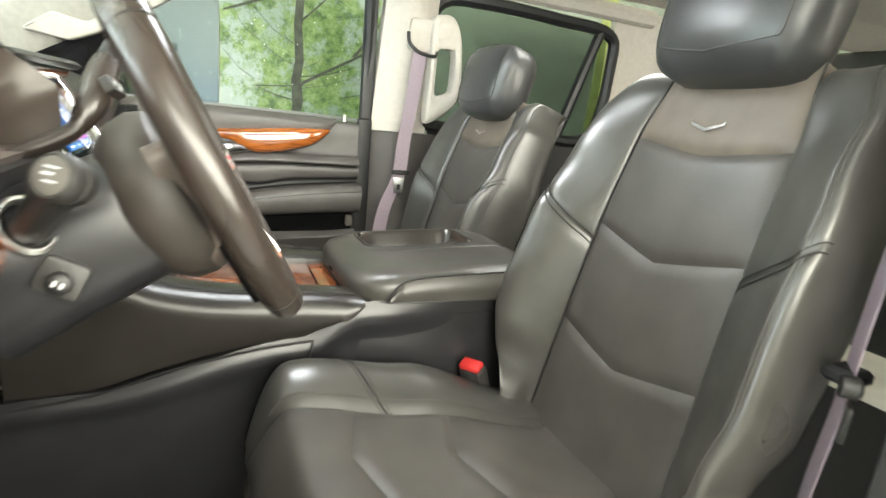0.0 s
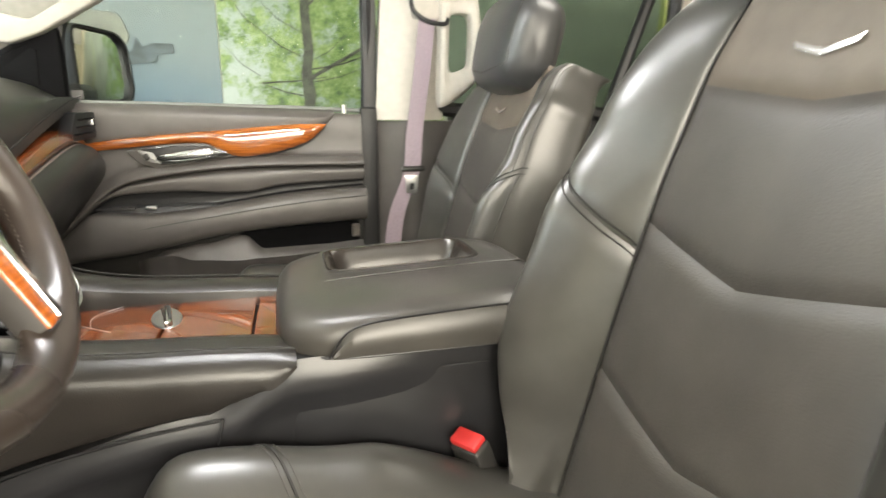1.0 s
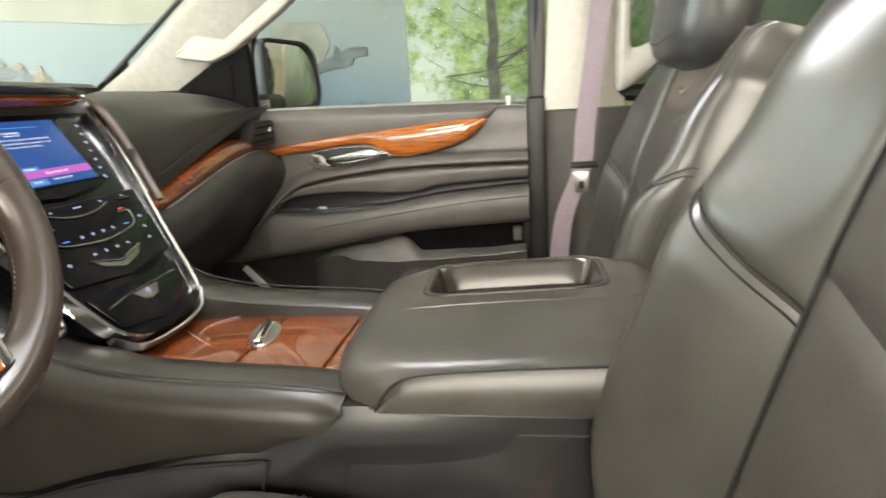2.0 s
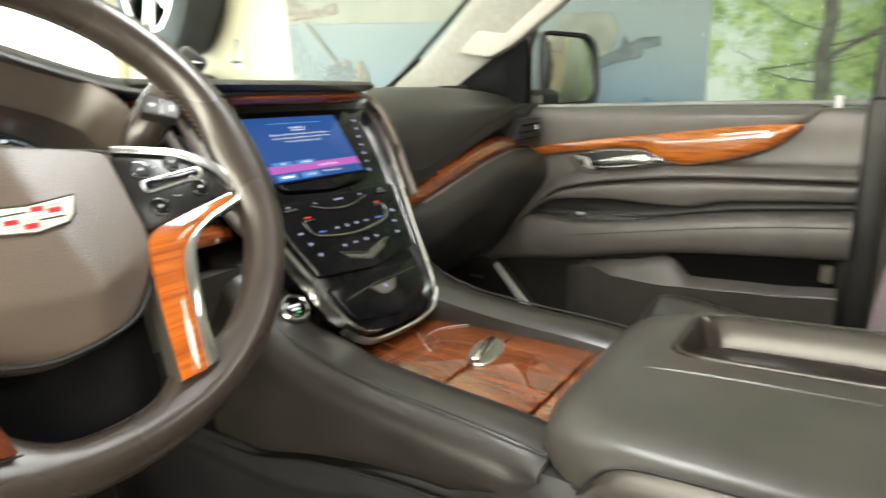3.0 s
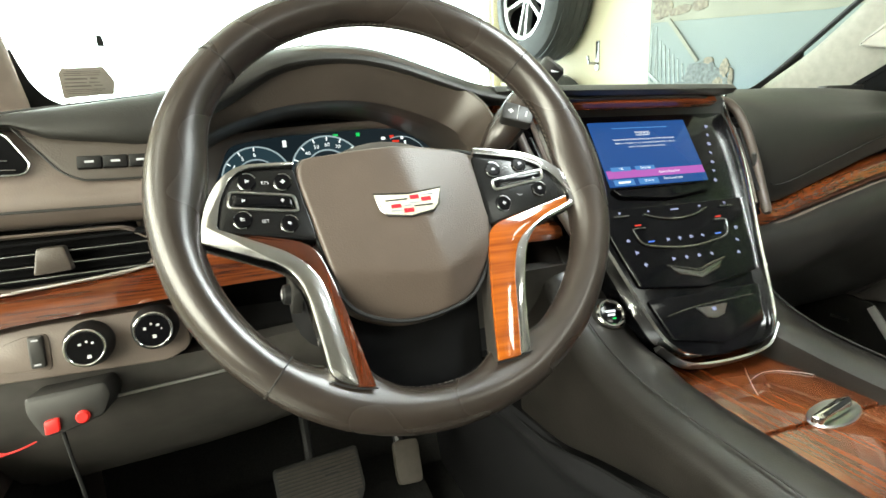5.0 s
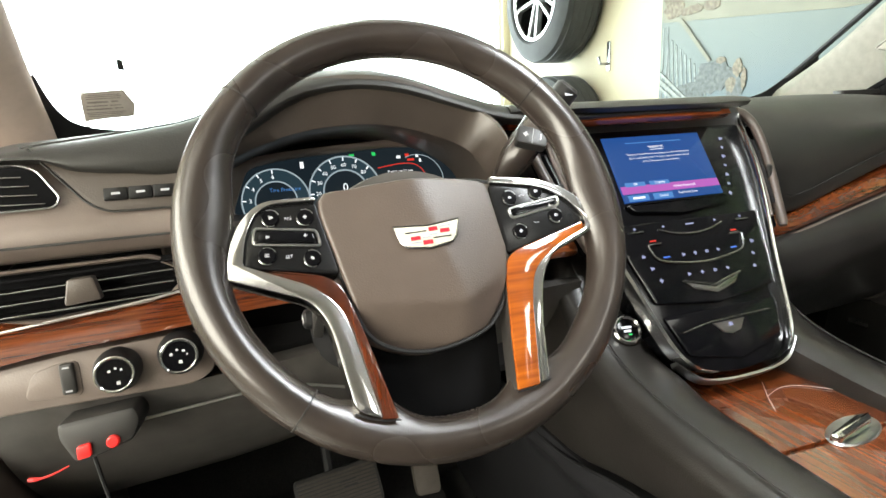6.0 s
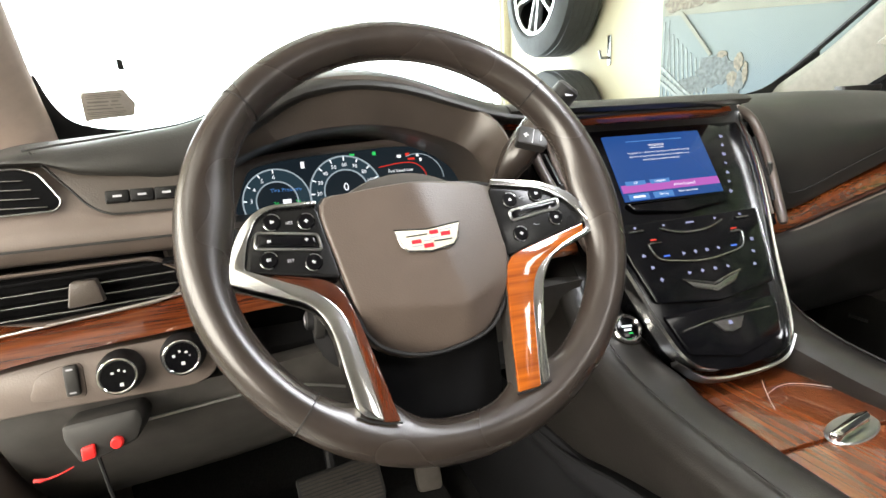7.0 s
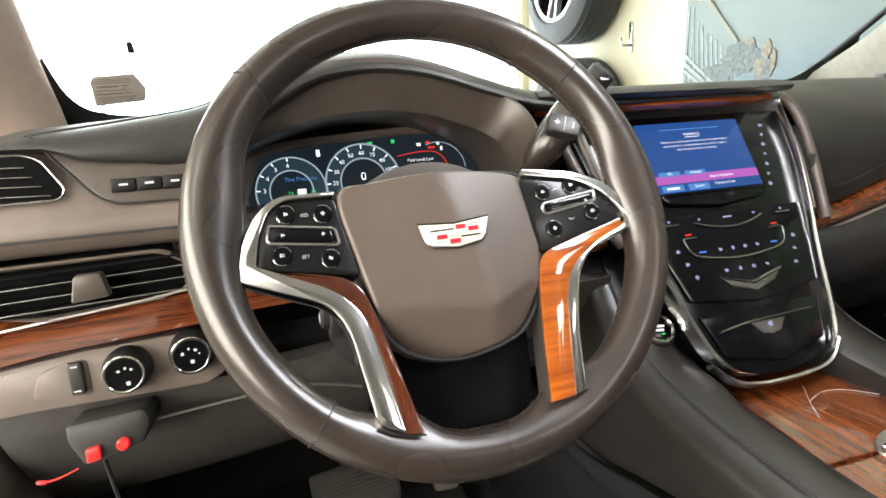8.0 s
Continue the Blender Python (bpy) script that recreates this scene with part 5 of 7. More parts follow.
bars(mk, [(-0.058, -0.190, 0.010, 0.002), (0.058, -0.190, 0.010, 0.002)], ICON_BLUE, "cool_key", clim)
bars(mk, [(-0.070, -0.165, 0.010, 0.002), (0.070, -0.165, 0.010, 0.002)], ICON_RED, "warm_key", clim)
low = put("storage_door", *plate(rounded([(-0.096, -0.268), (0.096, -0.268), (0.078, -0.322), (0.0, -0.338), (-0.078, -0.322)][::-1], 0.006), ms, 0.004, 0.002, top=0.004), PIANO, STK, "gloss black storage door")
put("door_accent", *swoosh([(-0.075, -0.292), (-0.03, -0.286), (0.03, -0.284), (0.075, -0.283)], 0.001, 0.0045), SATIN_DARK, low)
put("door_key", *plate([(-0.026, -0.288), (0.026, -0.288), (0.014, -0.302), (0.0, -0.305), (-0.014, -0.302)][::-1], ms, 0.003, 0.001, top=0.0065), SATIN, low, "silver key")
bars(ms @ Matrix.Translation((0, 0, 0.0067)), [(0.0, -0.293, 0.006, 0.005)], ICON, "key_icon", low)
glyphs(ms @ Matrix.Translation((0, 0, 0.0008)), [(0.128 - 0.0045 * i, -0.012 - 0.0155 * i, 0.005 if i % 2 else 0.0065) for i in range(7)], ICON, "side_key_icon", STK)
glyphs(ms @ Matrix.Translation((0, 0, 0.0008)), [(-0.128 + 0.0045 * i, -0.012 - 0.0155 * i, 0.005 if i % 2 else 0.0065) for i in range(7)], ICON, "side_key_icon", STK)

# start button beside the stack
sbn = thing("start_button", (-0.43, -0.125, 1.08), "round black start button in a silver ring", "button")
mstart = frame_of((-0.410, -0.1258, 1.0890), (0.15, 0.98, 0.0), (-0.62, 0.09, 0.78))
put("ring", *ring(mstart, 0.0205, 0.0145, 0.008, 32, 0.002), CHROME, sbn, "silver ring")
put("socket", *disc(mstart @ Matrix.Translation((0, 0, -0.02)), [(0.030, 0), (0.0225, 0.020), (0.0205, 0.023)], 32), DASH_DARK, sbn, "raised socket")
put("cap", *disc(mstart, [(0.0147, 0.0), (0.0147, 0.003), (0.012, 0.004)], 24), PIANO, sbn)
bars(mstart @ Matrix.Translation((0, 0, 0.004)), [(0, 0.003, 0.014, 0.003), (0, -0.002, 0.010, 0.003)], WHITE_LIT, "print_bar", sbn)
bars(mstart @ Matrix.Translation((0, 0, 0.004)), [(0.003, -0.007, 0.005, 0.002)], ICON_GREEN, "lamp", sbn)

# ---- dashboard ----
DSH = thing("dashboard", (-0.6, 0.0, 0.9), "dark stitched dashboard with brown lower pads and wood strips", "dashboard")
# height and place of the rear edge of the top pad, from the driver's end to the passenger's
TOP = [(-0.84, -0.50, 1.354), (-0.76, -0.485, 1.363), (-0.68, -0.48, 1.372), (-0.62, -0.485, 1.382), (-0.56, -0.49, 1.408), (-0.50, -0.495, 1.426), (-0.44, -0.50, 1.432), (-0.38, -0.50, 1.424), (-0.31, -0.50, 1.402), (-0.25, -0.50, 1.385), (-0.18, -0.50, 1.380), (-0.08, -0.505, 1.380), (0.04, -0.505, 1.380), (0.10, -0.51, 1.378), (0.135, -0.53, 1.372)]
TOPC = curve([(y, x, z) for y, x, z in TOP], 3)
secs = []
for y, x, z in TOPC:
    hump = z - 1.372
    drop = lerp([(-0.84, 0.004), (-0.78, 0.008), (-0.71, 0.034), (-0.63, 0.052), (-0.57, 0.036), (-0.50, 0.022), (0.2, 0.016)], y)[0]
    secs.append([V(a, y, b) for a, b in curve([(-1.10, 1.345), (-0.98, 1.362), (-0.82, 1.374 + hump * 0.35), (-0.68, 1.380 + hump * 0.75), (x - 0.06, z + 0.004), (x - 0.018, z + 0.001), (x - 0.001, z - drop * 0.3), (x + 0.006, z - drop * 0.75), (x - 0.004, z - drop), (x - 0.03, z - drop - 0.004), (x - 0.20, z - drop - 0.01)], 3)])
put("top_pad", *loft(secs, closed=False), DASH_DARK, DSH)
put("pad_seam", *tube([(x - 0.045, y, z + 0.0045) for y, x, z in TOPC if -0.80 < y < -0.40], 0.0012, 5), SEAM, DSH)
# passenger's pad: a soft bulge that ends in a rising lower edge
EDGE = curve([(0.208, 1.225, 1.374), (0.235, 1.205, 1.377), (0.27, 1.195, 1.380), (0.36, 1.225, 1.383), (0.48, 1.262, 1.384), (0.60, 1.287, 1.380), (0.70, 1.302, 1.372), (0.80, 1.310, 1.355)], 4)
secs = []
for y, zb, zt in EDGE:
    b = 0.03 * math.sin(math.pi * min(1, max(0, (y - 0.12) / 0.7)))
    secs.append([V(a, y, z) for a, z in curve([(-1.10, 1.345), (-0.98, 1.364), (-0.80, zt - 0.004), (-0.66, zt), (-0.575 - b * 0.2, zt - 0.010), (-0.53 + b * 0.5, zt - 0.045), (-0.515 + b, (zt + zb) / 2), (-0.52 + b, zb + 0.012), (-0.53 + b, zb), (-0.58, zb - 0.006)], 3)])
put("passenger_pad", *loft(secs, closed=False), DASH_DARK, DSH)
# wood strip beneath it, running into the door
secs = []
for y, zb, zt in curve([(0.165, 1.150, 1.185), (0.21, 1.150, 1.195), (0.27, 1.165, 1.190), (0.36, 1.190, 1.219), (0.48, 1.218, 1.250), (0.60, 1.232, 1.262), (0.70, 1.228, 1.250), (0.765, 1.212, 1.230)], 4):
    b = 0.035 * math.sin(math.pi * min(1, max(0, (y - 0.12) / 0.7)))
    x = -0.515 + b
    secs.append([V(x - 0.03, y, zt + 0.004), V(x - 0.006, y, zt), V(x + 0.004, y, zt - 0.006), V(x + 0.008, y, (zb + zt) / 2), V(x + 0.004, y, zb + 0.004), V(x - 0.03, y, zb)])
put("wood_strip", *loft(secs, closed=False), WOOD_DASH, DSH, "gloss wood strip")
put("strip_trim", *tube([(-0.508 + 0.035 * math.sin(math.pi * min(1, max(0, (y - 0.12) / 0.7))), y, z) for y, z in curve([(0.21, 1.149), (0.27, 1.163), (0.36, 1.188), (0.48, 1.216), (0.60, 1.230), (0.70, 1.226), (0.765, 1.210)], 5)], 0.0035, 8), DASH_BROWN, DSH, "pale edge under the wood strip")
secs = []
for y, zt in curve([(0.165, 1.150), (0.27, 1.165), (0.36, 1.190), (0.48, 1.218), (0.60, 1.232), (0.70, 1.228), (0.765, 1.212)], 4):
    b = 0.035 * math.sin(math.pi * min(1, max(0, (y - 0.12) / 0.7)))
    x = -0.505 + b
    k = min(1, max(0, (y - 0.16) / 0.25))
    secs.append([V(a, y, z) for a, z in curve([(x - 0.03, zt + 0.002), (x + 0.012, zt - 0.004), (x + 0.022 + 0.008 * k, zt - 0.035), (x + 0.02 - 0.004 * k, zt - 0.085), (x - 0.02 - 0.04 * k, 1.03), (x - 0.05 - 0.065 * k, 0.968), (x - 0.10 - 0.08 * k, 0.926), (x - 0.28, 0.90)], 3)])
put("glovebox", *loft(secs, closed=False), mat("glovebox_vinyl", (0.020, 0.0185, 0.0175), 0.45, var=0.15, scale=18, bump=0.3, bscale=600, vor=True), DSH, "black glovebox lid")
mv = frame_of((-0.475, 0.655, 1.272), (0.25, 0.97, 0), (0, 0, 1))
vent = put("side_vent", *plate(rounded([(-0.055, -0.034), (0.05, -0.028), (0.055, 0.032), (-0.02, 0.030)], 0.006), mv, 0.03, 0.003, top=0.004), BLACK, DSH, "black side air vent")
for i in range(3):
    put("slat", *plate([(-0.035 + 0.01 * i, -0.020 + i * 0.016), (0.045, -0.016 + i * 0.016), (0.045, -0.012 + i * 0.016), (-0.035 + 0.01 * i, -0.016 + i * 0.016)], mv, 0.004, 0.001, top=0.008), PIANO, vent)
put("vent_wheel", *box((-0.462, 0.69, 1.280), (0.008, 0.010, 0.020), 0.003), SATIN_DARK, vent)
put("speaker_grille", *plate(rounded([(-0.05, -0.02), (0.05, -0.02), (0.04, 0.02), (-0.04, 0.02)], 0.012), frame_of((-0.72, 0.70, 1.386), (0.2, 1, 0), (-1, 0.2, 0)), 0.01, 0.002, top=0.004), PLASTIC, DSH)
put("pad_crease", *tube([(-0.5125 + 0.03 * math.sin(math.pi * min(1, max(0, (y - 0.12) / 0.7))), y, zb + 0.030) for y, zb, zt in EDGE[6:]], 0.0013, 5), SEAM, DSH)
put("dash_core", *box((-0.80, -0.50, 1.12), (0.50, 0.70, 0.23), 0.02), MATT_BLACK, DSH)
put("dash_core", *box((-0.84, 0.48, 1.14), (0.44, 0.64, 0.34), 0.02), BLACK, DSH)
# brow over the screen with its thin wood inlay
secs = []
for y, d in curve([(-0.245, 0.0), (-0.18, 0.006), (0.0, 0.010), (0.10, 0.008), (0.155, 0.0)], 5):
    secs.append([V(a - 0.002, y, z) for a, z in ((-0.62, 1.386), (-0.53 + d, 1.386), (-0.500 + d, 1.383), (-0.492 + d, 1.377), (-0.498 + d, 1.371), (-0.52 + d, 1.368), (-0.60, 1.366))])
put("screen_brow", *loft(secs), DASH_DARK, DSH)
secs = [[V(a, y, z) for a, z in ((-0.56, 1.368), (-0.512 + d, 1.367), (-0.507 + d, 1.360), (-0.520 + d, 1.352), (-0.56, 1.350))] for y, d in curve([(-0.24, -0.006), (-0.1, 0.004), (0.0, 0.006), (0.09, 0.003), (0.135, -0.004)], 5)]
put("brow_inlay", *loft(secs), WOOD_DARK, DSH, "dark gloss wood inlay")
put("stack_backing", *box((-0.62, 0.0, 1.20), (0.16, 0.40, 0.36), 0.02), BLACK, DSH)
put("pad_seam", *tube([(-0.68, y, 1.3835) for y in np.linspace(-0.2, 0.12, 8)] , 0.0012, 5), SEAM, DSH)

# hood round the instruments: front band and dark tunnel
HOOD = [(-0.668, 1.235), (-0.672, 1.270), (-0.670, 1.312), (-0.655, 1.345), (-0.63, 1.366), (-0.59, 1.388), (-0.55, 1.408), (-0.50, 1.423), (-0.44, 1.428), (-0.38, 1.420), (-0.32, 1.400), (-0.27, 1.372), (-0.245, 1.340), (-0.236, 1.30), (-0.236, 1.24)]
OPEN = [(-0.622, 1.225), (-0.632, 1.250), (-0.634, 1.277), (-0.625, 1.300), (-0.605, 1.328), (-0.57, 1.348), (-0.53, 1.360), (-0.49, 1.368), (-0.44, 1.371), (-0.39, 1.366), (-0.34, 1.352), (-0.30, 1.334), (-0.272, 1.308), (-0.262, 1.27), (-0.264, 1.225)]
HOOD_BROWN = mat("hood_leather", (0.062, 0.050, 0.042), 0.34, var=0.12, scale=16, bump=0.35, bscale=600, vor=True)
hc, oc = curve(HOOD, 4), curve(OPEN, 4)
# the passenger-side cheek of the hood reaches back towards the wheel
cheek = lambda y, z: V(1.0, -0.53, 0.13) * 0.048 * min(1, max(0, (y + 0.335) / 0.07)) * min(1, max(0, (1.385 - z) / 0.045))
secs = [[p + cheek(y, z) * k for p, k in zip(row, (1.0, 1.0, 0.8, 0.5, 0.3, 0.0, 0.0))] for row, (y, z) in zip(([V(-0.500, y, z - 0.001), V(-0.497, y * 0.9 + oy * 0.1, z * 0.9 + oz * 0.1), V(-0.505, y * 0.5 + oy * 0.5, z * 0.5 + oz * 0.5), V(-0.520, oy, oz), V(-0.530, oy, oz - 0.004), V(-0.61, oy * 0.96 - 0.44 * 0.04, oz - 0.012), V(-0.66, oy * 0.94 - 0.44 * 0.06, oz - 0.020)] for (y, z), (oy, oz) in zip(hc, oc)), hc)]
put("instrument_hood", *loft(secs, closed=False), HOOD_BROWN, DSH, "brown leather instrument hood")
put("hood_lining", *loft([[V(x, -0.44 + (y + 0.44) * k, z - dz) for x, k, dz in ((-0.535, 0.995, 0.004), (-0.60, 0.97, 0.012), (-0.655, 0.95, 0.02))] for y, z in oc], closed=False), HOOD_BROWN, DSH)
put("hood_floor", *sheet(lambda u, v: (-0.46 - 0.19 * v, -0.63 + 0.37 * u, 1.262), 6, 6, 0.03, (0, 0, -1)), BLACK, DSH)
# driver's end: upper ledge, keys, side vent, brown pad with stitch
secs = []
for y, zt in curve([(-0.84, 1.352), (-0.77, 1.352), (-0.71, 1.338), (-0.64, 1.332), (-0.60, 1.325)], 3):
    secs.append([V(a, y, z) for a, z in curve([(-0.63, zt + 0.01), (-0.53, zt), (-0.50, zt - 0.012), (-0.485, 1.322), (-0.470, 1.300), (-0.455, 1.286), (-0.452, 1.274), (-0.458, 1.266), (-0.470, 1.256), (-0.50, 1.250)], 3)])
put("driver_pad", *loft(secs, closed=False), DASH_BROWN, DSH, "brown stitched leather pad")
put("pad_seam", *tube([(-0.4505, y, 1.2735) for y in np.linspace(-0.84, -0.6, 12)], 0.0014, 5), SEAM, DSH)
put("center_pad", *sheet(lambda u, v: (-0.47 - 0.03 * v, -0.62 + 0.46 * u, 1.27 - 0.075 * v), 8, 4, 0.04, (-1, 0, 0)), DASH_BROWN, DSH)
mo = frame_of((-0.478, -0.80, 1.326), (0, 1, 0), (-0.28, 0, 0.96))
ov = put("corner_vent", *plate(rounded([(-0.06, -0.022), (0.048, -0.020), (0.052, -0.012), (0.035, 0.016), (0.020, 0.022), (-0.06, 0.018)], 0.006), mo, 0.03, 0.002, top=0.004), MATT_BLACK, DSH, "small black demist vent")
for i in range(4):
    put("slat", *plate([(-0.06, -0.014 + 0.009 * i), (0.042 - 0.006 * i, -0.0175 + 0.009 * i), (0.042 - 0.006 * i, -0.0165 + 0.009 * i), (-0.06, -0.0130 + 0.009 * i)], mo, 0.003, 0.0003, top=0.0065), SATIN_DARK, ov)
put("vent_rim", *tube([mo @ V(x, y, 0.004) for x, y in rounded([(-0.062, -0.023), (0.049, -0.021), (0.054, -0.012), (0.036, 0.017), (0.020, 0.023), (-0.062, 0.019)], 0.006)], 0.0010, 5, True), SATIN_DARK, ov)
mkp = frame_of((-0.478, -0.660, 1.318), (0, 1, 0), (-0.42, 0, 0.9))
POD = [(-0.112, 0.048), (-0.094, 0.024), (-0.079, 0.006), (-0.064, -0.012), (-0.048, -0.0215), (-0.030, -0.0235), (0.05, -0.0235)]
kp = put("key_pod", *plate(rounded(curve(POD, 3) + [(0.05, 0.048)], 0.002, 2), mkp, 0.02, 0.002, top=0.003), HOOD_BROWN, DSH, "dark brown panel with three push keys")
for i in range(3):
    put("push_key", *plate(rounded([(-0.049 + 0.0225 * i, -0.012), (-0.0275 + 0.0225 * i, -0.012), (-0.0275 + 0.0225 * i, 0.001), (-0.049 + 0.0225 * i, 0.001)], 0.0015), mkp, 0.005, 0.001, top=0.0065), PIANO_SOFT, kp)
bars(mkp @ Matrix.Translation((0, 0, 0.0065)), [(-0.038 + 0.0225 * i, -0.0055, 0.008, 0.0022) for i in range(3)], KEY_PRINT, "key_print", kp)
put("pod_rim", *tube([mkp @ V(x, y, 0.0035) for x, y in curve(POD, 5)], 0.0012, 5), SEAM, kp)

# driver's outer vent: frame, louvres, tab
mvn = frame_of((-0.447, -0.735, 1.228), (0, 1, 0.02), (-0.10, 0, 1))
vo = rounded([(-0.10, -0.006), (-0.075, -0.018), (-0.04, -0.025), (0.055, -0.020), (0.080, -0.014), (0.088, 0.004), (0.06, 0.021), (-0.10, 0.022)], 0.008)
dv = put("air_vent", *plate(vo, mvn, 0.06, 0.002, top=-0.010), MATT_BLACK, DSH, "wide black air vent with louvres")
for i in range(4):
    put("louvre", *sheet(lambda u, v, i=i: mvn @ V(-0.098 + 0.18 * u, -0.015 + 0.0115 * i + 0.002 * u - 0.003 * v, -0.012 + 0.014 * v), 4, 2, 0.002, (0, 0, -1)), MATT_BLACK, dv)
for i in range(4):
    if i == 3:
        continue
    put("louvre_edge", *tube([mvn @ V(-0.096 + 0.176 * q / 6, -0.0175 + 0.0115 * i + 0.002 * q / 6, 0.0025) for q in range(7)], 0.0009, 6), SATIN_DARK, dv)
put("vent_tab", *plate(rounded([(-0.016, -0.013), (0.016, -0.011), (0.011, 0.012), (-0.011, 0.012)], 0.003), mvn, 0.012, 0.0015, top=0.012), HOOD_BROWN, dv)
put("vent_surround", *loft([[mvn @ V(x * k + dx, y * k2, h) for k, k2, h, dx in ((1.0, 1.0, -0.012, 0), (1.005, 1.02, -0.002, 0), (1.03, 1.12, 0.002, 0), (1.05, 1.2, -0.006, 0))] for x, y in vo], ring=True), DASH_BROWN, dv)
# wood strip and knob panel
secs = []
for y, zb, zt in curve([(-0.84, 1.155, 1.192), (-0.78, 1.163, 1.198), (-0.70, 1.168, 1.206), (-0.64, 1.172, 1.214), (-0.58, 1.178, 1.220), (-0.3, 1.182, 1.215), (-0.17, 1.182, 1.205)], 4):
    x = -0.447 - 0.015 * max(0, (y + 0.62) / 0.45)
    secs.append([V(x - 0.03, y, zt + 0.003), V(x - 0.006, y, zt), V(x + 0.003, y, zt - 0.006), V(x + 0.005, y, (zb + zt) / 2), V(x + 0.001, y, zb + 0.004), V(x - 0.03, y, zb)])
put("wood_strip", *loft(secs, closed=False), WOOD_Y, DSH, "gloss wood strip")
put("strip_edge", *tube([(-0.4445, y, z) for y, z in curve([(-0.84, 1.193), (-0.78, 1.199), (-0.70, 1.207), (-0.64, 1.215)], 4)], 0.0016, 6), SATIN, DSH, "thin silver edge")
mkn = frame_of((-0.4515, -0.72, 1.142), (0, 1, 0.03), (-0.12, 0, 1))
kn = put("knob_panel", *plate(rounded([(-0.135, -0.030), (-0.08, -0.030), (0.070, -0.036), (0.092, -0.024), (0.088, 0.022), (-0.04, 0.022), (-0.135, 0.014)], 0.01), mkn, 0.05, 0.004, top=0.0), DASH_BROWN, DSH, "brown switch panel")


def knob(x, y, marks):
    m = mkn @ Matrix.Translation((x, y, 0))
    k = put("rotary_knob", *disc(m, [(0.0225, -0.004), (0.0225, 0.006), (0.0205, 0.010), (0.0195, 0.020), (0.0175, 0.0225)], 40), BLACK, kn, "black rotary knob with a chrome ring")
    put("knob_ring", *ring(m @ Matrix.Translation((0, 0, 0.0205)), 0.0185, 0.0160, 0.0028, 40, 0.0008), CHROME, k, "chrome ring")
    put("knob_face", *disc(m @ Matrix.Translation((0, 0, 0.0215)), [(0.0162, 0), (0.0155, 0.0012)], 32), PIANO, k)
    bars(m @ Matrix.Translation((0, 0, 0.0228)), [(a, b, c * 0.7, d * 0.7) for a, b, c, d in marks], WHITE, "knob_print", k)


knob(0.0, -0.003, [(-0.004, 0.004, 0.004, 0.003), (0.002, 0.006, 0.003, 0.003), (0.007, 0.004, 0.003, 0.003), (0.003, -0.009, 0.005, 0.005)])
knob(0.060, 0.003, [(-0.007, 0.003, 0.004, 0.004), (-0.001, 0.007, 0.003, 0.003), (0.005, 0.005, 0.004, 0.003), (0.001, -0.006, 0.005, 0.005), (0.008, 0.001, 0.002, 0.002)])
put("rocker_well", *plate(rounded([(-0.085, -0.018), (-0.050, -0.022), (-0.034, -0.024), (-0.034, 0.014), (-0.050, 0.014), (-0.075, 0.008)][::-1], 0.008), mkn, 0.004, 0.0012, top=0.0014), DASH_BROWN, kn)
dim = put("dimmer_switch", *plate(rounded([(-0.051, -0.019), (-0.038, -0.019), (-0.038, 0.013), (-0.051, 0.013)], 0.003), mkn, 0.006, 0.002, top=0.006), PLASTIC, kn, "dark rocker switch")
bars(mkn @ Matrix.Translation((0, 0, 0.006)), [(-0.0445, 0.009, 0.006, 0.0016), (-0.0445, -0.015, 0.006, 0.0016)], KEY_PRINT, "rocker_print", dim)
# lower dash and knee panel
put("knee_panel", *sheet(lambda u, v: (-0.460 - 0.06 * v - 0.10 * v * v, -0.85 + 0.69 * u, lerp([(0, 1.112), (0.3, 1.108), (1, 1.150)], u)[0] - (0.215 - 0.06 * u) * v), 10, 8, 0.03, (-1, 0, 0)), mat("knee_plastic", (0.066, 0.061, 0.057), 0.42, var=0.2, scale=40, bump=0.25, bscale=900), DSH, "dark plastic knee panel")
put("knee_joint", *tube(curve([(-0.466, -0.725, 1.070), (-0.466, -0.627, 1.077), (-0.466, -0.575, 1.080), (-0.468, -0.53, 1.072), (-0.470, -0.485, 1.058)], 5), 0.0018, 6), SATIN, DSH)
put("lower_support", *box((-0.76, -0.45, 1.06), (0.46, 0.72, 0.13), 0.02), BLACK, DSH)

# ---- instrument cluster ----
CL = thing("instrument_cluster", (-0.64, -0.44, 1.29), "lit digital instrument cluster with three dials", "instrument cluster")
mc = frame_of((-0.625, -0.432, 1.298), (0, 1, 0), (-0.30, 0, 0.954))
put("face", *plate(rounded([(-0.165, -0.040), (0.165, -0.040), (0.160, 0.018), (0.130, 0.036), (0.06, 0.040), (-0.06, 0.034), (-0.10, 0.030), (-0.14, 0.022)][::1], 0.012), mc, 0.01, 0.002), glow("cluster_face", (0.006, 0.010, 0.014), 1.0), CL)
put("bezel", *loft([[mc @ V(x * k, y * k, h) for k, h in ((0.985, -0.004), (0.99, 0.004), (1.08, 0.010), (1.2, 0.012))] for x, y in rounded([(-0.165, -0.040), (0.165, -0.040), (0.160, 0.018), (0.130, 0.036), (0.06, 0.040), (-0.06, 0.034), (-0.10, 0.030), (-0.14, 0.022)], 0.012)], ring=True), DASH_BROWN, CL, "brown cluster surround")


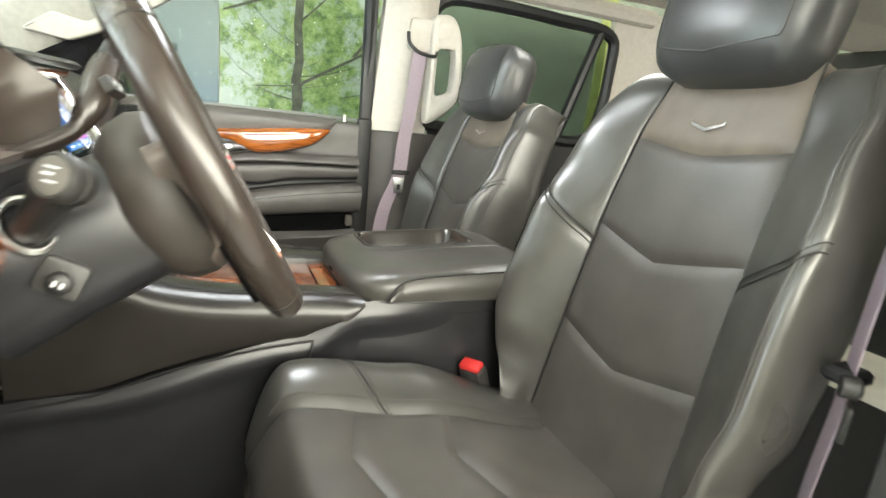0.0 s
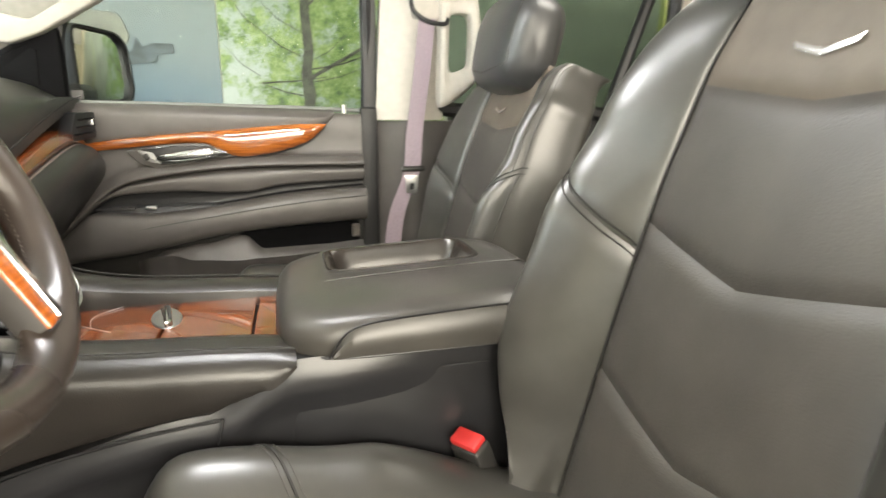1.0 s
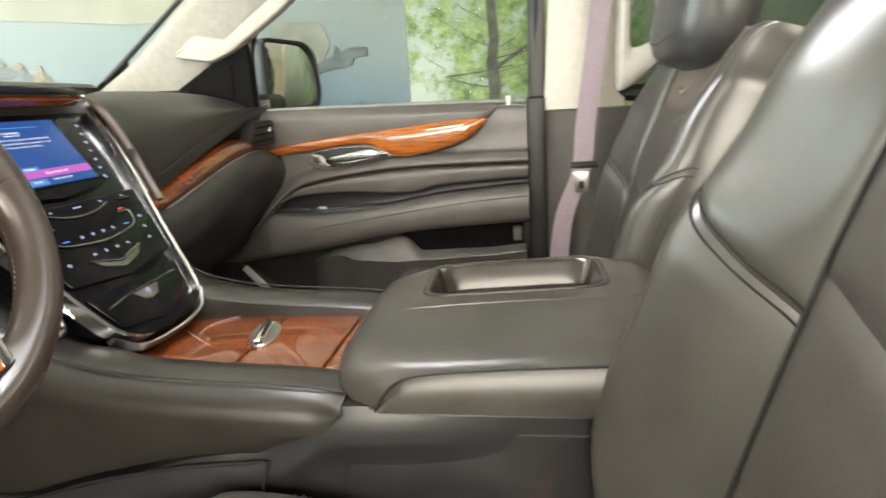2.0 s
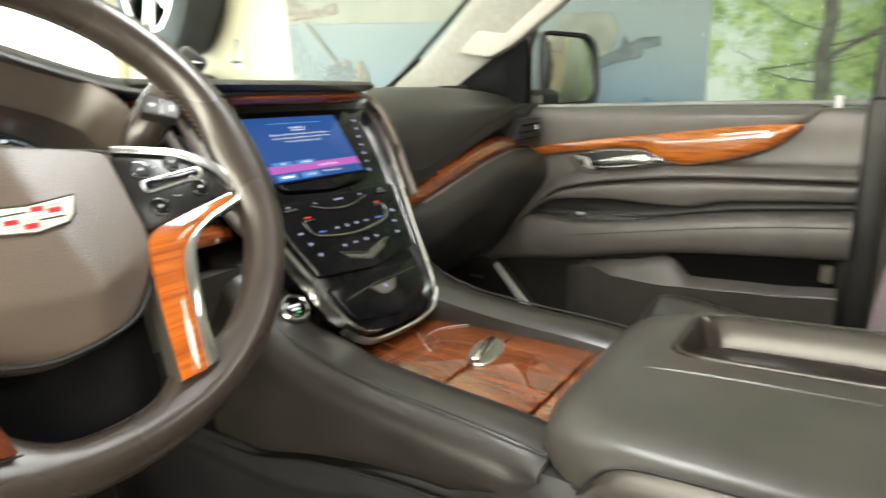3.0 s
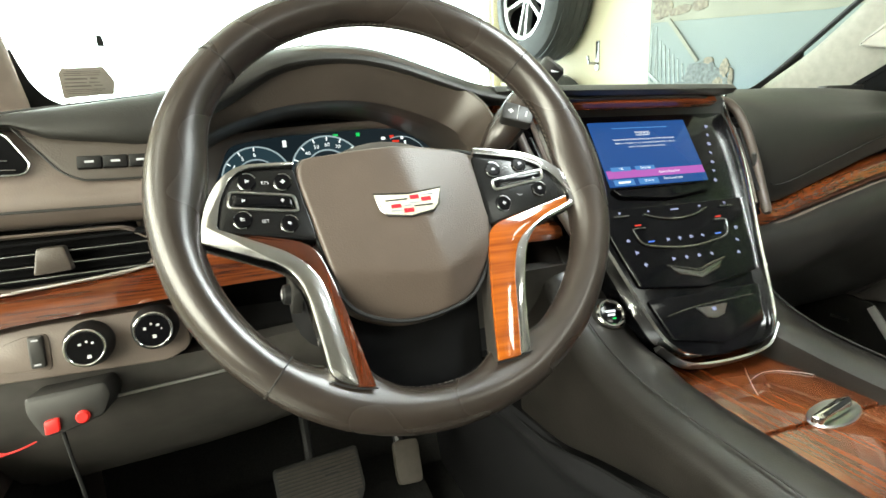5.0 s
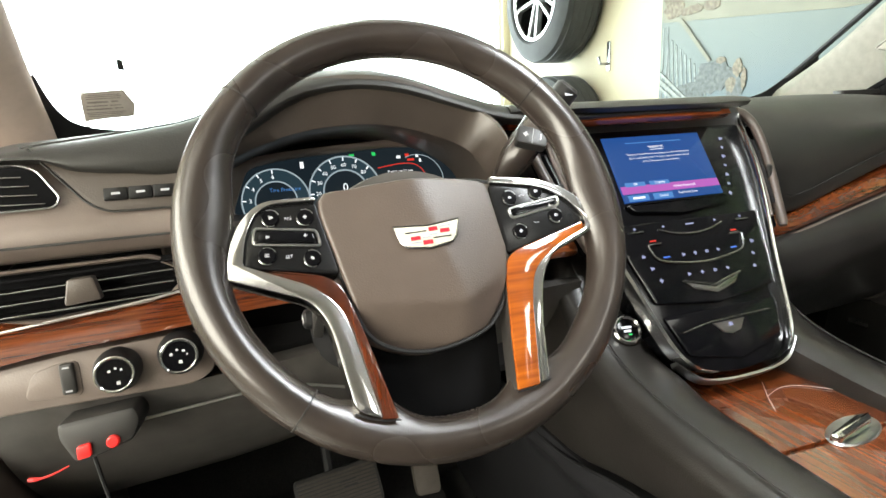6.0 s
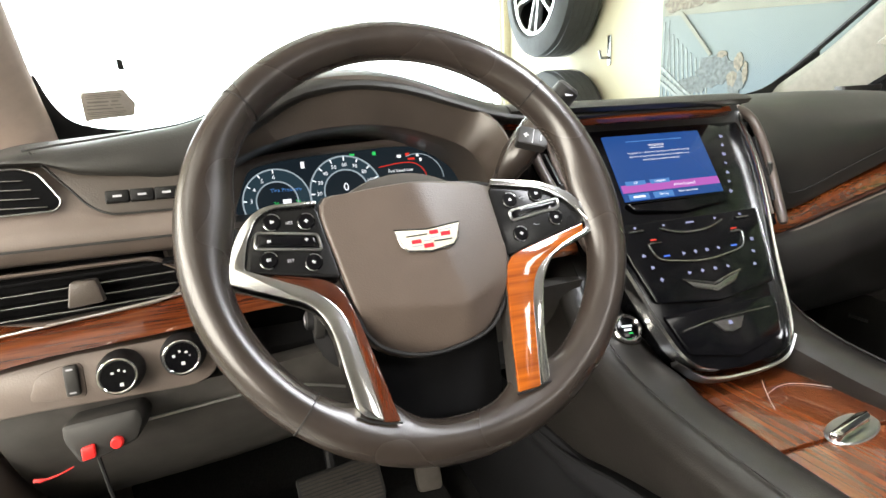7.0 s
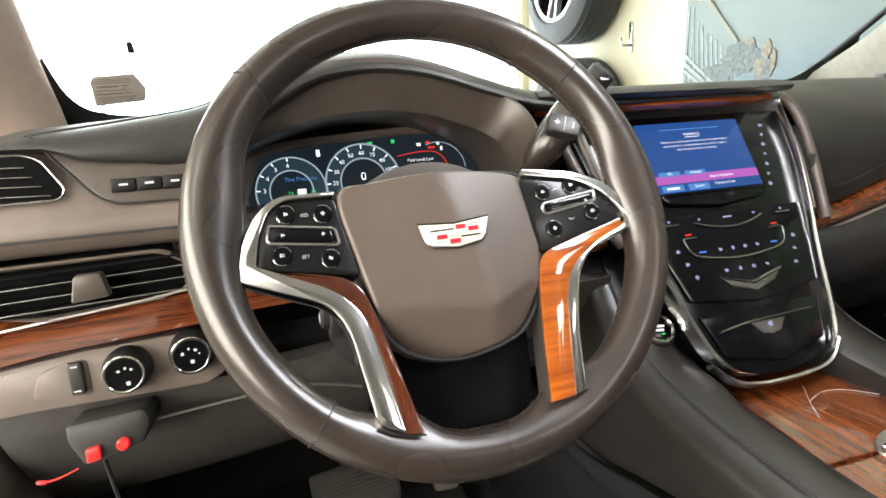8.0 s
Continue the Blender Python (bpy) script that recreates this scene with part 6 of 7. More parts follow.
def dial(x, y, r, nums, a0, a1, fs):
    m = mc @ Matrix.Translation((x, y, 0.0006))
    d = put("dial", *ring(m, r, r * 0.62, 0.0006, 48, 0.0001), GAUGE_TEAL, CL, "teal-lit round dial")
    put("dial_rim", *ring(m, r * 1.03, r * 0.985, 0.0012, 48, 0.0002), GAUGE_RIM, d)
    put("inner_rim", *ring(m, r * 0.64, r * 0.60, 0.0012, 48, 0.0002), GAUGE_RIM, d)
    for i, t in enumerate(nums):
        a = math.radians(a0 + (a1 - a0) * i / (len(nums) - 1))
        q = m @ Matrix.Translation((math.cos(a) * r * 0.76, math.sin(a) * r * 0.76, 0.0012))
        lettering("number", t, q, fs, WHITE_LIT, d)
        c, s = math.cos(a), math.sin(a)
        put("tick", *plate([(c * r * 0.88 - s * 0.0008, s * r * 0.88 + c * 0.0008), (c * r * 0.88 + s * 0.0008, s * r * 0.88 - c * 0.0008), (c * r * 0.99 + s * 0.0008, s * r * 0.99 - c * 0.0008), (c * r * 0.99 - s * 0.0008, s * r * 0.99 + c * 0.0008)], m, 0.001, 0.0002, top=0.0015, steps=1), WHITE_LIT, d)
    return d


dial(-0.010, -0.020, 0.050, ["20", "30", "40", "50", "60", "70", "80", "100"], 180, 20, 0.0075)
lettering("speed", "0", mc @ Matrix.Translation((-0.010, -0.014, 0.0016)), 0.016, WHITE_LIT, CL)
dial(-0.105, -0.025, 0.044, ["3", "4", "5", "6"], 175, 92, 0.008)
lettering("message", "Tire Pressure", mc @ Matrix.Translation((-0.092, -0.010, 0.0016)), 0.0075, SCREEN_LIGHT, CL)
for x in (-0.107, -0.078):
    lettering("pressure", "34", mc @ Matrix.Translation((x, -0.028, 0.0016)), 0.007, ICON_GREEN, CL)
bars(mc @ Matrix.Translation((-0.0925, -0.029, 0.001)), [(0, 0, 0.011, 0.012)], WHITE_LIT, "car_icon", CL)
put("dial_rim", *tube([mc @ V(0.098 + 0.038 * math.cos(a), -0.012 + 0.038 * math.sin(a), 0.0012) for a in np.linspace(0.0, 2.0, 20)], 0.0006, 5), GAUGE_RIM, CL)
put("red_line", *tube([mc @ V(x, y, 0.0012) for x, y in curve([(0.040, 0.010), (0.07, 0.014), (0.092, 0.013), (0.105, 0.004), (0.112, -0.012)], 4)], 0.0006, 5), ICON_RED, CL)
lettering("message", "Fuel Level Low", mc @ Matrix.Translation((0.072, 0.003, 0.0016)), 0.0062, WHITE_LIT, CL)
bars(mc @ Matrix.Translation((0, 0, 0.001)), [(0.085, 0.026, 0.006, 0.004), (0.090, 0.019, 0.010, 0.003)], ICON_RED, "warning_icon", CL)
bars(mc @ Matrix.Translation((0, 0, 0.001)), [(0.072, 0.024, 0.006, 0.004), (0.100, 0.024, 0.004, 0.004), (0.104, 0.017, 0.003, 0.005), (-0.066, 0.022, 0.005, 0.009)], WHITE_LIT, "gauge_mark", CL)
bars(mc @ Matrix.Translation((0, 0, 0.001)), [(0.004, 0.031, 0.007, 0.003), (0.036, 0.031, 0.005, 0.005)], ICON_GREEN, "signal_icon", CL)
bars(mc @ Matrix.Translation((0, 0, 0.001)), [(0.074, -0.010, 0.010, 0.003)], ICON_AMBER, "amber_icon", CL)

# ---- steering wheel ----
SW = thing("steering_wheel", (-0.276, -0.44, 1.287), "dark leather steering wheel with wood and chrome spokes", "steering wheel")
TW = math.radians(29)
mwh = frame_of((-0.2827, -0.4379, 1.2856), (0, 1, 0), (-math.sin(TW), 0, math.cos(TW))) @ Matrix.Scale(1.015, 4)
RC = 0.1795
TR = math.radians(27.5)
mrim = frame_of(mwh @ V(0, 0.0035, 0), (0, 1, 0), (-math.sin(TR), 0, math.cos(TR))) @ Matrix.Scale(0.997, 4)


def rim_point(a, q, out=0.0):
    """On the rim at the angle a round the wheel and q round the tube, swollen inwards where a spoke joins."""
    turn = lambda g, w: math.exp(-((((a - math.radians(g) + math.pi) % (2 * math.pi)) - math.pi) / w) ** 2)
    rr = 0.0168 + 0.0007 * turn(270, 0.55) + out
    rz = 0.0186 + 0.001 * (turn(135, 0.35) + turn(45, 0.35)) + out
    foot = turn(247, 0.15) + turn(293, 0.15)
    lobe = 0.011 * (turn(172, 0.26) + turn(4, 0.26)) + 0.013 * foot
    inner = max(0.0, -math.cos(q)) ** 1.3
    r = RC + rr * math.cos(q) - lobe * inner
    return mrim @ V(math.cos(a) * r, math.sin(a) * r, rz * math.sin(q) * (1 - inner * min(1.0, 0.10 * lobe / 0.012 + 0.45 * foot)))


put("rim", *loft([[rim_point(2 * math.pi * k / 144, j * math.pi / 14) for j in range(28)] for k in range(144)], ring=True), LEATHER_WHEEL, SW, "worn dark leather rim")
for a in (41, 139, 229):
    put("rim_seam", *tube([rim_point(math.radians(a), q, 0.0003) for q in np.linspace(0, 2 * math.pi, 28)[:-1]], 0.0006, 5, True), SEAM, SW)
st = []
for k in range(200):
    a = 2 * math.pi * k / 200
    st.append(tube([rim_point(a, 3.24, 0.0002), rim_point(a + 0.019, 3.34, 0.0002)], 0.00042, 4))
tagged(put("rim_stitch", *join(*st), RIM_THREAD, SW, "light stitching inside the rim"), kind="stuff")
HUB = [(-0.083, 0.029), (-0.055, 0.0355), (-0.018, 0.0375), (0.03, 0.0375), (0.064, 0.034), (0.0755, 0.023), (0.073, -0.018), (0.062, -0.062), (0.051, -0.082), (0.034, -0.096), (0.0, -0.104), (-0.026, -0.103), (-0.048, -0.095), (-0.060, -0.084), (-0.067, -0.066), (-0.077, -0.018)]
hub = curve(HUB, 4, True)


def pad_height(x, y):
    """Two shallow planes that meet in an upright crease, and a chamfer along the lower edge."""
    ridge = 0.0045 - 0.235 * y
    d = abs(x - ridge)
    h = 0.0150 - (0.11 if x < ridge else 0.21) * (math.sqrt(d * d + 0.000003) - 0.0017)
    low = -0.0725 + (0.16 * (0.017 - x) if x < 0.017 else 0.40 * (x - 0.017))
    h -= 0.60 * 0.5 * (low - y + math.sqrt((low - y) ** 2 + 0.000006))
    return h


rings = []
for sc, dz in ((1.03, None), (1.0, -0.006), (0.99, -0.0015), (0.972, 0.0), *((0.95 - 0.035 * k, 0) for k in range(27))):
    row = []
    for x, y in hub:
        q = (x * sc, -0.03 + (y + 0.03) * sc)
        row.append(mwh @ V(q[0], q[1], -0.045 if dz is None else pad_height(*q) + dz))
    rings.append(row)
put("airbag_pad", *loft(rings), DASH_BROWN_GRAIN, SW, "grained brown airbag cover", angle=60)
put("pad_edge", *tube([mwh @ V(x, y, 0.0) for x, y in hub], 0.0018, 6, True), BLACK, SW)
me_ = mwh @ Matrix.Translation((-0.001, -0.0125, 0.0131)) @ Matrix.Rotation(-0.09, 4, 'Y')
EMB = [(-0.0275, 0.009), (0.0, 0.0065), (0.0275, 0.009), (0.0235, -0.0045), (0.019, -0.0095), (0.0, -0.0125), (-0.019, -0.0095), (-0.0235, -0.0045)]
emb = put("badge", *plate(EMB[::-1], me_, 0.004, 0.0006, top=0.0022), mat("badge_champagne", (0.62, 0.60, 0.50), 0.35, var=0.08, scale=200), SW, "pale shield-shaped badge with coloured fields")
put("badge_rim", *tube([me_ @ V(x, y, 0.0016) for x, y in EMB], 0.0011, 6, True), SATIN_DARK, emb, "dark chrome rim")
me2 = me_ @ Matrix.Translation((0, 0, 0.0022))
bars(me2, [(0.0045, 0.0032, 0.0075, 0.0034), (0.0140, 0.0006, 0.0080, 0.0034), (-0.0110, -0.0030, 0.0080, 0.0032), (-0.0015, -0.0075, 0.0080, 0.0036)], mat("badge_red", (0.50, 0.015, 0.03), 0.35), "red_field", emb)
bars(me2, [(0.0150, 0.0046, 0.0105, 0.0012), (0.0042, -0.0012, 0.0080, 0.0014), (-0.0110, -0.0066, 0.0090, 0.0014), (-0.0016, -0.0032, 0.0070, 0.0012)], mat("badge_grey", (0.33, 0.37, 0.42), 0.3), "grey_field", emb)
bars(me2, [(-0.0100, 0.0022, 0.0180, 0.0011), (0.0110, -0.0045, 0.0150, 0.0011)], BLACK, "dark_line", emb)
# spokes
LP = rounded([(-0.146, -0.020), (-0.141, 0.004), (-0.132, 0.022), (-0.120, 0.028), (-0.085, 0.028), (-0.074, -0.034)][::-1], 0.006)
RP = rounded([(0.066, 0.030), (0.115, 0.022), (0.139, 0.008), (0.153, -0.014), (0.068, -0.036)][::-1], 0.006)
for o, nm in ((LP, "key_panel"), (RP, "key_panel")):
    put(nm, *plate(o, mwh, 0.02, 0.002, top=0.0035), PIANO_SOFT, SW, "gloss black key panel")
LCH = [(-0.156, -0.014), (-0.151, 0.004), (-0.1405, 0.0215), (-0.1255, 0.0318), (-0.085, 0.0318), (-0.085, 0.028), (-0.120, 0.028), (-0.132, 0.022), (-0.141, 0.004), (-0.145, -0.018), (-0.096, -0.041), (-0.079, -0.059), (-0.073, -0.080), (-0.063, -0.1465), (-0.081, -0.1390), (-0.089, -0.075), (-0.095, -0.060), (-0.105, -0.050), (-0.157, -0.028)]
RCH = [(0.068, 0.036), (0.120, 0.029), (0.147, 0.014), (0.165, -0.012), (0.164, -0.022), (0.111, -0.040), (0.097, -0.057), (0.084, -0.095), (0.0745, -0.1440), (0.0645, -0.1465), (0.080, -0.075), (0.090, -0.051), (0.117, -0.033), (0.149, -0.022), (0.152, -0.013), (0.139, 0.008), (0.115, 0.022), (0.067, 0.030)]


def spoke(outline, top, depth, bev):
    """A spoke plate whose lower leg rises towards the rim from a bend line."""
    vs, fs = plate(eased(outline[::-1]), Matrix.Identity(4), depth, bev, top=top)
    bm = bmesh.new()
    row = [bm.verts.new(v) for v in vs]
    for f in fs:
        bm.faces.new([row[i] for i in f])
    bmesh.ops.bisect_plane(bm, geom=bm.verts[:] + bm.edges[:] + bm.faces[:], plane_co=(0, -0.055, 0), plane_no=(0, 1, 0))
    bm.verts.index_update()
    lift = lambda y: 0.083 * max(0.0, -0.055 - y)
    out = [mwh @ V(v.co.x, v.co.y, v.co.z + lift(v.co.y)) for v in bm.verts], [[v.index for v in f.verts] for f in bm.faces]
    bm.free()
    return out


put("spoke_trim", *spoke(LCH, 0.0065, 0.022, 0.0013), SATIN_BRIGHT, SW, "satin chrome spoke trim")
put("spoke_trim", *spoke(RCH, 0.0065, 0.022, 0.0013), SATIN_BRIGHT, SW, "satin chrome spoke trim")
LW = [(-0.144, -0.021), (-0.112, -0.027), (-0.077, -0.036), (-0.066, -0.074), (-0.051, -0.1490), (-0.064, -0.1470), (-0.073, -0.080), (-0.079, -0.060), (-0.097, -0.042)]
RW = [(0.067, -0.036), (0.149, -0.015), (0.148, -0.023), (0.118, -0.034), (0.091, -0.051), (0.081, -0.075), (0.0655, -0.1470), (0.0455, -0.1480), (0.0535, -0.100), (0.0605, -0.065)]
# left inlay takes the shaded veneer copy, right inlay the lit one
put("wood_inlay", *spoke(LW, 0.0055, 0.0026, 0.0011), WOOD_Z_SHADED, SW, "gloss wood spoke inlay")
put("wood_inlay", *spoke(RW, 0.0055, 0.0026, 0.0011), WOOD_SPOKE_LIT, SW, "gloss wood spoke inlay")
for o in (LW, RW):
    put("spoke_body", *spoke(o, 0.0030, 0.020, 0.0005), SPOKE_GREY, SW, "dark grey spoke body")
for o in ([(-0.082, -0.1395), (-0.073, -0.1445), (-0.062, -0.1482), (-0.050, -0.1500)], [(0.0445, -0.1490), (0.055, -0.1488), (0.0655, -0.1477), (0.0755, -0.1445)]):
    put("spoke_joint", *tube([mwh @ V(x, y, 0.0118) for x, y in o], 0.0008, 6), BLACK, SW)
LOWER = [(-0.075, -0.030), (0.068, -0.030), (0.056, -0.085), (0.048, -0.146), (0.03, -0.156), (-0.04, -0.156), (-0.052, -0.148), (-0.066, -0.074)]
# near-zero black on this plate stands in for the shaded opening under the pad
put("rear_cover", *plate(rounded(LOWER[::-1], 0.008), mwh, 0.012, 0.004, top=-0.022), MATT_BLACK, SW, "black rear cover")
put("hub_boss", *disc(mwh @ Matrix.Translation((0, -0.02, -0.085)), [(0.050, -0.012), (0.074, -0.004), (0.088, 0.014), (0.091, 0.036), (0.086, 0.050), (0.070, 0.060)], 48), mat("boss_brown_plastic", (0.048, 0.041, 0.036), 0.5, var=0.15, scale=40, bump=0.3, bscale=900), SW, "brown round boss behind the spokes")
for o in ([(-0.134, 0.0105), (-0.088, 0.004), (-0.086, -0.009), (-0.136, -0.002)], [(0.080, 0.0045), (0.131, 0.0115), (0.130, 0.0030), (0.081, -0.0045)]):
    put("rocker_frame", *tube([mwh @ V(x, y, 0.0042) for x, y in rounded(o, 0.003)], 0.0013, 6, True), SATIN, SW, "thin silver frame")
    cx, cy = sum(p[0] for p in o) / 4, sum(p[1] for p in o) / 4
    put("rocker_key", *plate(rounded([(cx + (x - cx) * 0.86, cy + (y - cy) * 0.7) for x, y in o][::-1], 0.003), mwh, 0.004, 0.0015, top=0.0065), PIANO, SW)
    glyphs(mwh @ Matrix.Translation((cx, cy, 0.0066)), [(-0.014, 0.001, 0.0030), (0.014, -0.001, 0.0030)], KEY_PRINT, "key_print", SW)
def key_arcs(x, y, parent):
    """The broken bright edge of a round key."""
    for g in (20, 200):
        put("key_edge", *tube([mwh @ V(x + 0.0068 * math.cos(math.radians(g + d)), y + 0.0068 * math.sin(math.radians(g + d)), 0.0049) for d in range(0, 91, 15)], 0.00035, 5), SATIN, parent)


for x, y in ((0.083, 0.0145), (0.110, 0.0180), (0.086, -0.0175), (0.124, -0.0065), (-0.121, 0.0175), (-0.095, 0.0155), (-0.127, -0.0125), (-0.094, -0.0185)):
    rk = put("round_key", *disc(mwh @ Matrix.Translation((x, y, 0.0035)), [(0.0068, 0), (0.0068, 0.0012), (0.0058, 0.002)], 20), PIANO, SW)
    key_arcs(x, y, rk)
glyphs(mwh @ Matrix.Translation((0, 0, 0.0057)), [(x, y, 0.0034) for x, y in ((-0.121, 0.0175), (-0.095, 0.0155), (-0.127, -0.0125), (-0.094, -0.0185), (0.083, 0.0145), (0.110, 0.0180), (0.086, -0.0175), (0.124, -0.0065))], KEY_PRINT, "key_print", SW)
for x, y, k in ((0.096, 0.0160, 1), (0.104, -0.0105, -1)):
    put("key_chevron", *tube([mwh @ V(x - 0.0026, y - 0.0008 * k, 0.0038), mwh @ V(x, y + 0.0008 * k, 0.0038), mwh @ V(x + 0.0026, y - 0.0002 * k, 0.0038)], 0.0003, 5), KEY_PRINT, SW)
for word, x, y in (("RES", -0.108, 0.0158), ("SET", -0.111, -0.0150)):
    lettering("key_print", word, mwh @ Matrix.Translation((x, y, 0.0044)), 0.0036, KEY_PRINT, SW)


COLM = thing("steering_column", (-0.42, -0.44, 1.18), "brown steering column cover behind the wheel, coloured near-black for its shade", "steering column")
secs = []
for d, w, h in ((-0.035, 0.05, 0.05), (-0.045, 0.062, 0.062), (-0.09, 0.075, 0.068), (-0.16, 0.080, 0.070), (-0.24, 0.085, 0.075)):
    secs.append([mwh @ V(w * math.copysign(abs(math.cos(q)) ** 0.7, math.cos(q)), -0.02 + h * math.copysign(abs(math.sin(q)) ** 0.7, math.sin(q)), d) for q in (j * math.pi / 12 for j in range(24))])
# near-black console vinyl here puts the column's shade into its colour
put("cover", *loft(secs), CONSOLE_SIDE, COLM)

mtl = frame_of((-0.405, -0.523, 1.178), (0.9, 0, -0.42), (0.42, 0.1, 0.9))
tilt = put("tilt_switch", *plate(rounded([(-0.019, -0.017), (0.019, -0.017), (0.019, 0.017), (-0.019, 0.017)], 0.006), mtl, 0.01, 0.002, top=0.004), PLASTIC, COLM, "square tilt switch")
put("tilt_key", *disc(mtl @ Matrix.Translation((0, -0.004, 0.004)), [(0.011, 0), (0.010, 0.006), (0.007, 0.008)], 20), BLACK, tilt)
bars(mtl @ Matrix.Translation((0, -0.004, 0.012)), [(-0.003, 0, 0.003, 0.005), (0.003, 0, 0.003, 0.005)], WHITE, "switch_print", tilt)

lev = thing("shift_lever", (-0.42, -0.27, 1.33), "column shift lever with a grey grip and plus-minus keys", "lever")
lp = curve([(-0.505, -0.37, 1.246), (-0.478, -0.33, 1.266), (-0.450, -0.312, 1.280), (-0.428, -0.297, 1.296), (-0.414, -0.284, 1.322), (-0.407, -0.262, 1.352), (-0.399, -0.243, 1.377)], 5)
put("arm", *tube(lp, [0.0105 + 0.0085 * min(1, max(0, (k - 15) / 6)) - 0.002 * max(0, (k - 26) / 4) for k in range(len(lp))], 16), LEATHER_WHEEL, lev, "brown-grey grip")
put("tip", *tube([(-0.400, -0.244, 1.376), (-0.396, -0.237, 1.386), (-0.391, -0.227, 1.399), (-0.3895, -0.225, 1.402)], [0.0140, 0.0145, 0.0140, 0.0105], 16), PLASTIC, lev)
bars(frame_of((-0.3795, -0.233, 1.392), (0, 1, 0), (-0.5, 0, 0.8)), [(0.0, 0.0, 0.009, 0.003)], WHITE, "tip_print", lev)
ml = frame_of((-0.391, -0.273, 1.347), (0.30, 0.92, -0.25), (-0.45, 0.40, 0.80))
put("toggle_key", *plate(rounded([(-0.017, -0.011), (0.017, -0.011), (0.017, 0.011), (-0.017, 0.011)], 0.004), ml, 0.012, 0.002, top=0.006), PLASTIC, lev)
bars(ml @ Matrix.Translation((0, 0, 0.006)), [(-0.008, 0, 0.006, 0.0014), (-0.008, 0, 0.0014, 0.006), (0.009, 0, 0.0014, 0.007), (0.0, 0, 0.0006, 0.018)], WHITE, "key_print", lev)

tsl = thing("indicator_stalk", (-0.40, -0.62, 1.28), "dark indicator stalk with a printed end cap", "stalk")
put("base_ring", *ring(frame_of((-0.432, -0.512, 1.222), (0.86, 0.20, -0.42), (0.1, 0.55, 0.82)), 0.026, 0.019, 0.010, 32, 0.003), SATIN, tsl, "satin base ring")
put("arm", *tube([(-0.435, -0.50, 1.215), (-0.420, -0.54, 1.232), (-0.405, -0.57, 1.250), (-0.385, -0.605, 1.274)], [0.015, 0.015, 0.0145, 0.0165], 16), PLASTIC, tsl)
mt = frame_of((-0.380, -0.613, 1.279), (0.85, -0.5, -0.1), (0.25, 0.25, 0.92))
put("cap", *disc(mt @ Matrix.Translation((0, 0, -0.012)), [(0.0165, 0), (0.0180, 0.003), (0.0180, 0.010), (0.0160, 0.011), (0.0160, 0.013), (0.0185, 0.014), (0.0185, 0.024), (0.0165, 0.027)], 28), PLASTIC, tsl)
put("cap_face", *disc(mt @ Matrix.Translation((0, 0, 0.0135)), [(0.0145, 0), (0.0145, 0.0015), (0.0130, 0.0022)], 28), mat("stalk_grey", (0.085, 0.08, 0.072), 0.5), tsl, "grey printed end cap")
bars(mt @ Matrix.Translation((0, 0, 0.0158)), [(0, 0.006, 0.012, 0.0016), (-0.002, 0.001, 0.009, 0.0022), (0.001, -0.0045, 0.011, 0.0016)], KEY_PRINT, "cap_print", tsl)

# ---- under the dash ----
tb = thing("brake_controller", (-0.38, -0.74, 1.08), "grey trailer brake controller box with red buttons", "controller")
mtb = frame_of((-0.425, -0.740, 1.085), (0, 1, 0.06), (-0.2, 0, 1))
put("case", *plate(rounded([(-0.034, 0.020), (0.034, 0.020), (0.038, 0.006), (0.030, -0.012), (0.0, -0.020), (-0.022, -0.022), (-0.034, 0.004)][::-1], 0.005), mtb, 0.06, 0.004, top=0.010), PLASTIC, tb)
put("rocker_switch", *plate(rounded([(-0.019, -0.018), (-0.007, -0.017), (-0.007, -0.004), (-0.019, -0.005)], 0.002), mtb, 0.004, 0.001, top=0.014), RED, tb, "lit red rocker switch")
put("push_button", *disc(mtb @ Matrix.Translation((0.0125, -0.0085, 0.010)), [(0.0060, 0), (0.0060, 0.003), (0.0045, 0.0045)], 24), RED, tb, "red push button")
put("cable", *tube(curve([(-0.425, -0.750, 1.066), (-0.418, -0.744, 1.03), (-0.42, -0.735, 0.95), (-0.47, -0.73, 0.75)], 5), 0.0019, 6), BLACK, tb)
tag = thing("hood_release", (-0.425, -0.80, 1.05), "red release lever under the knee panel", "lever")
put("lever", *tube(curve([(-0.421, -0.806, 1.053), (-0.420, -0.797, 1.052), (-0.421, -0.785, 1.0535), (-0.424, -0.772, 1.057)], 5), [0.0022] * 5 + [0.0013 - 0.00004 * k for k in range(11)], 8), RED_DULL, tag)

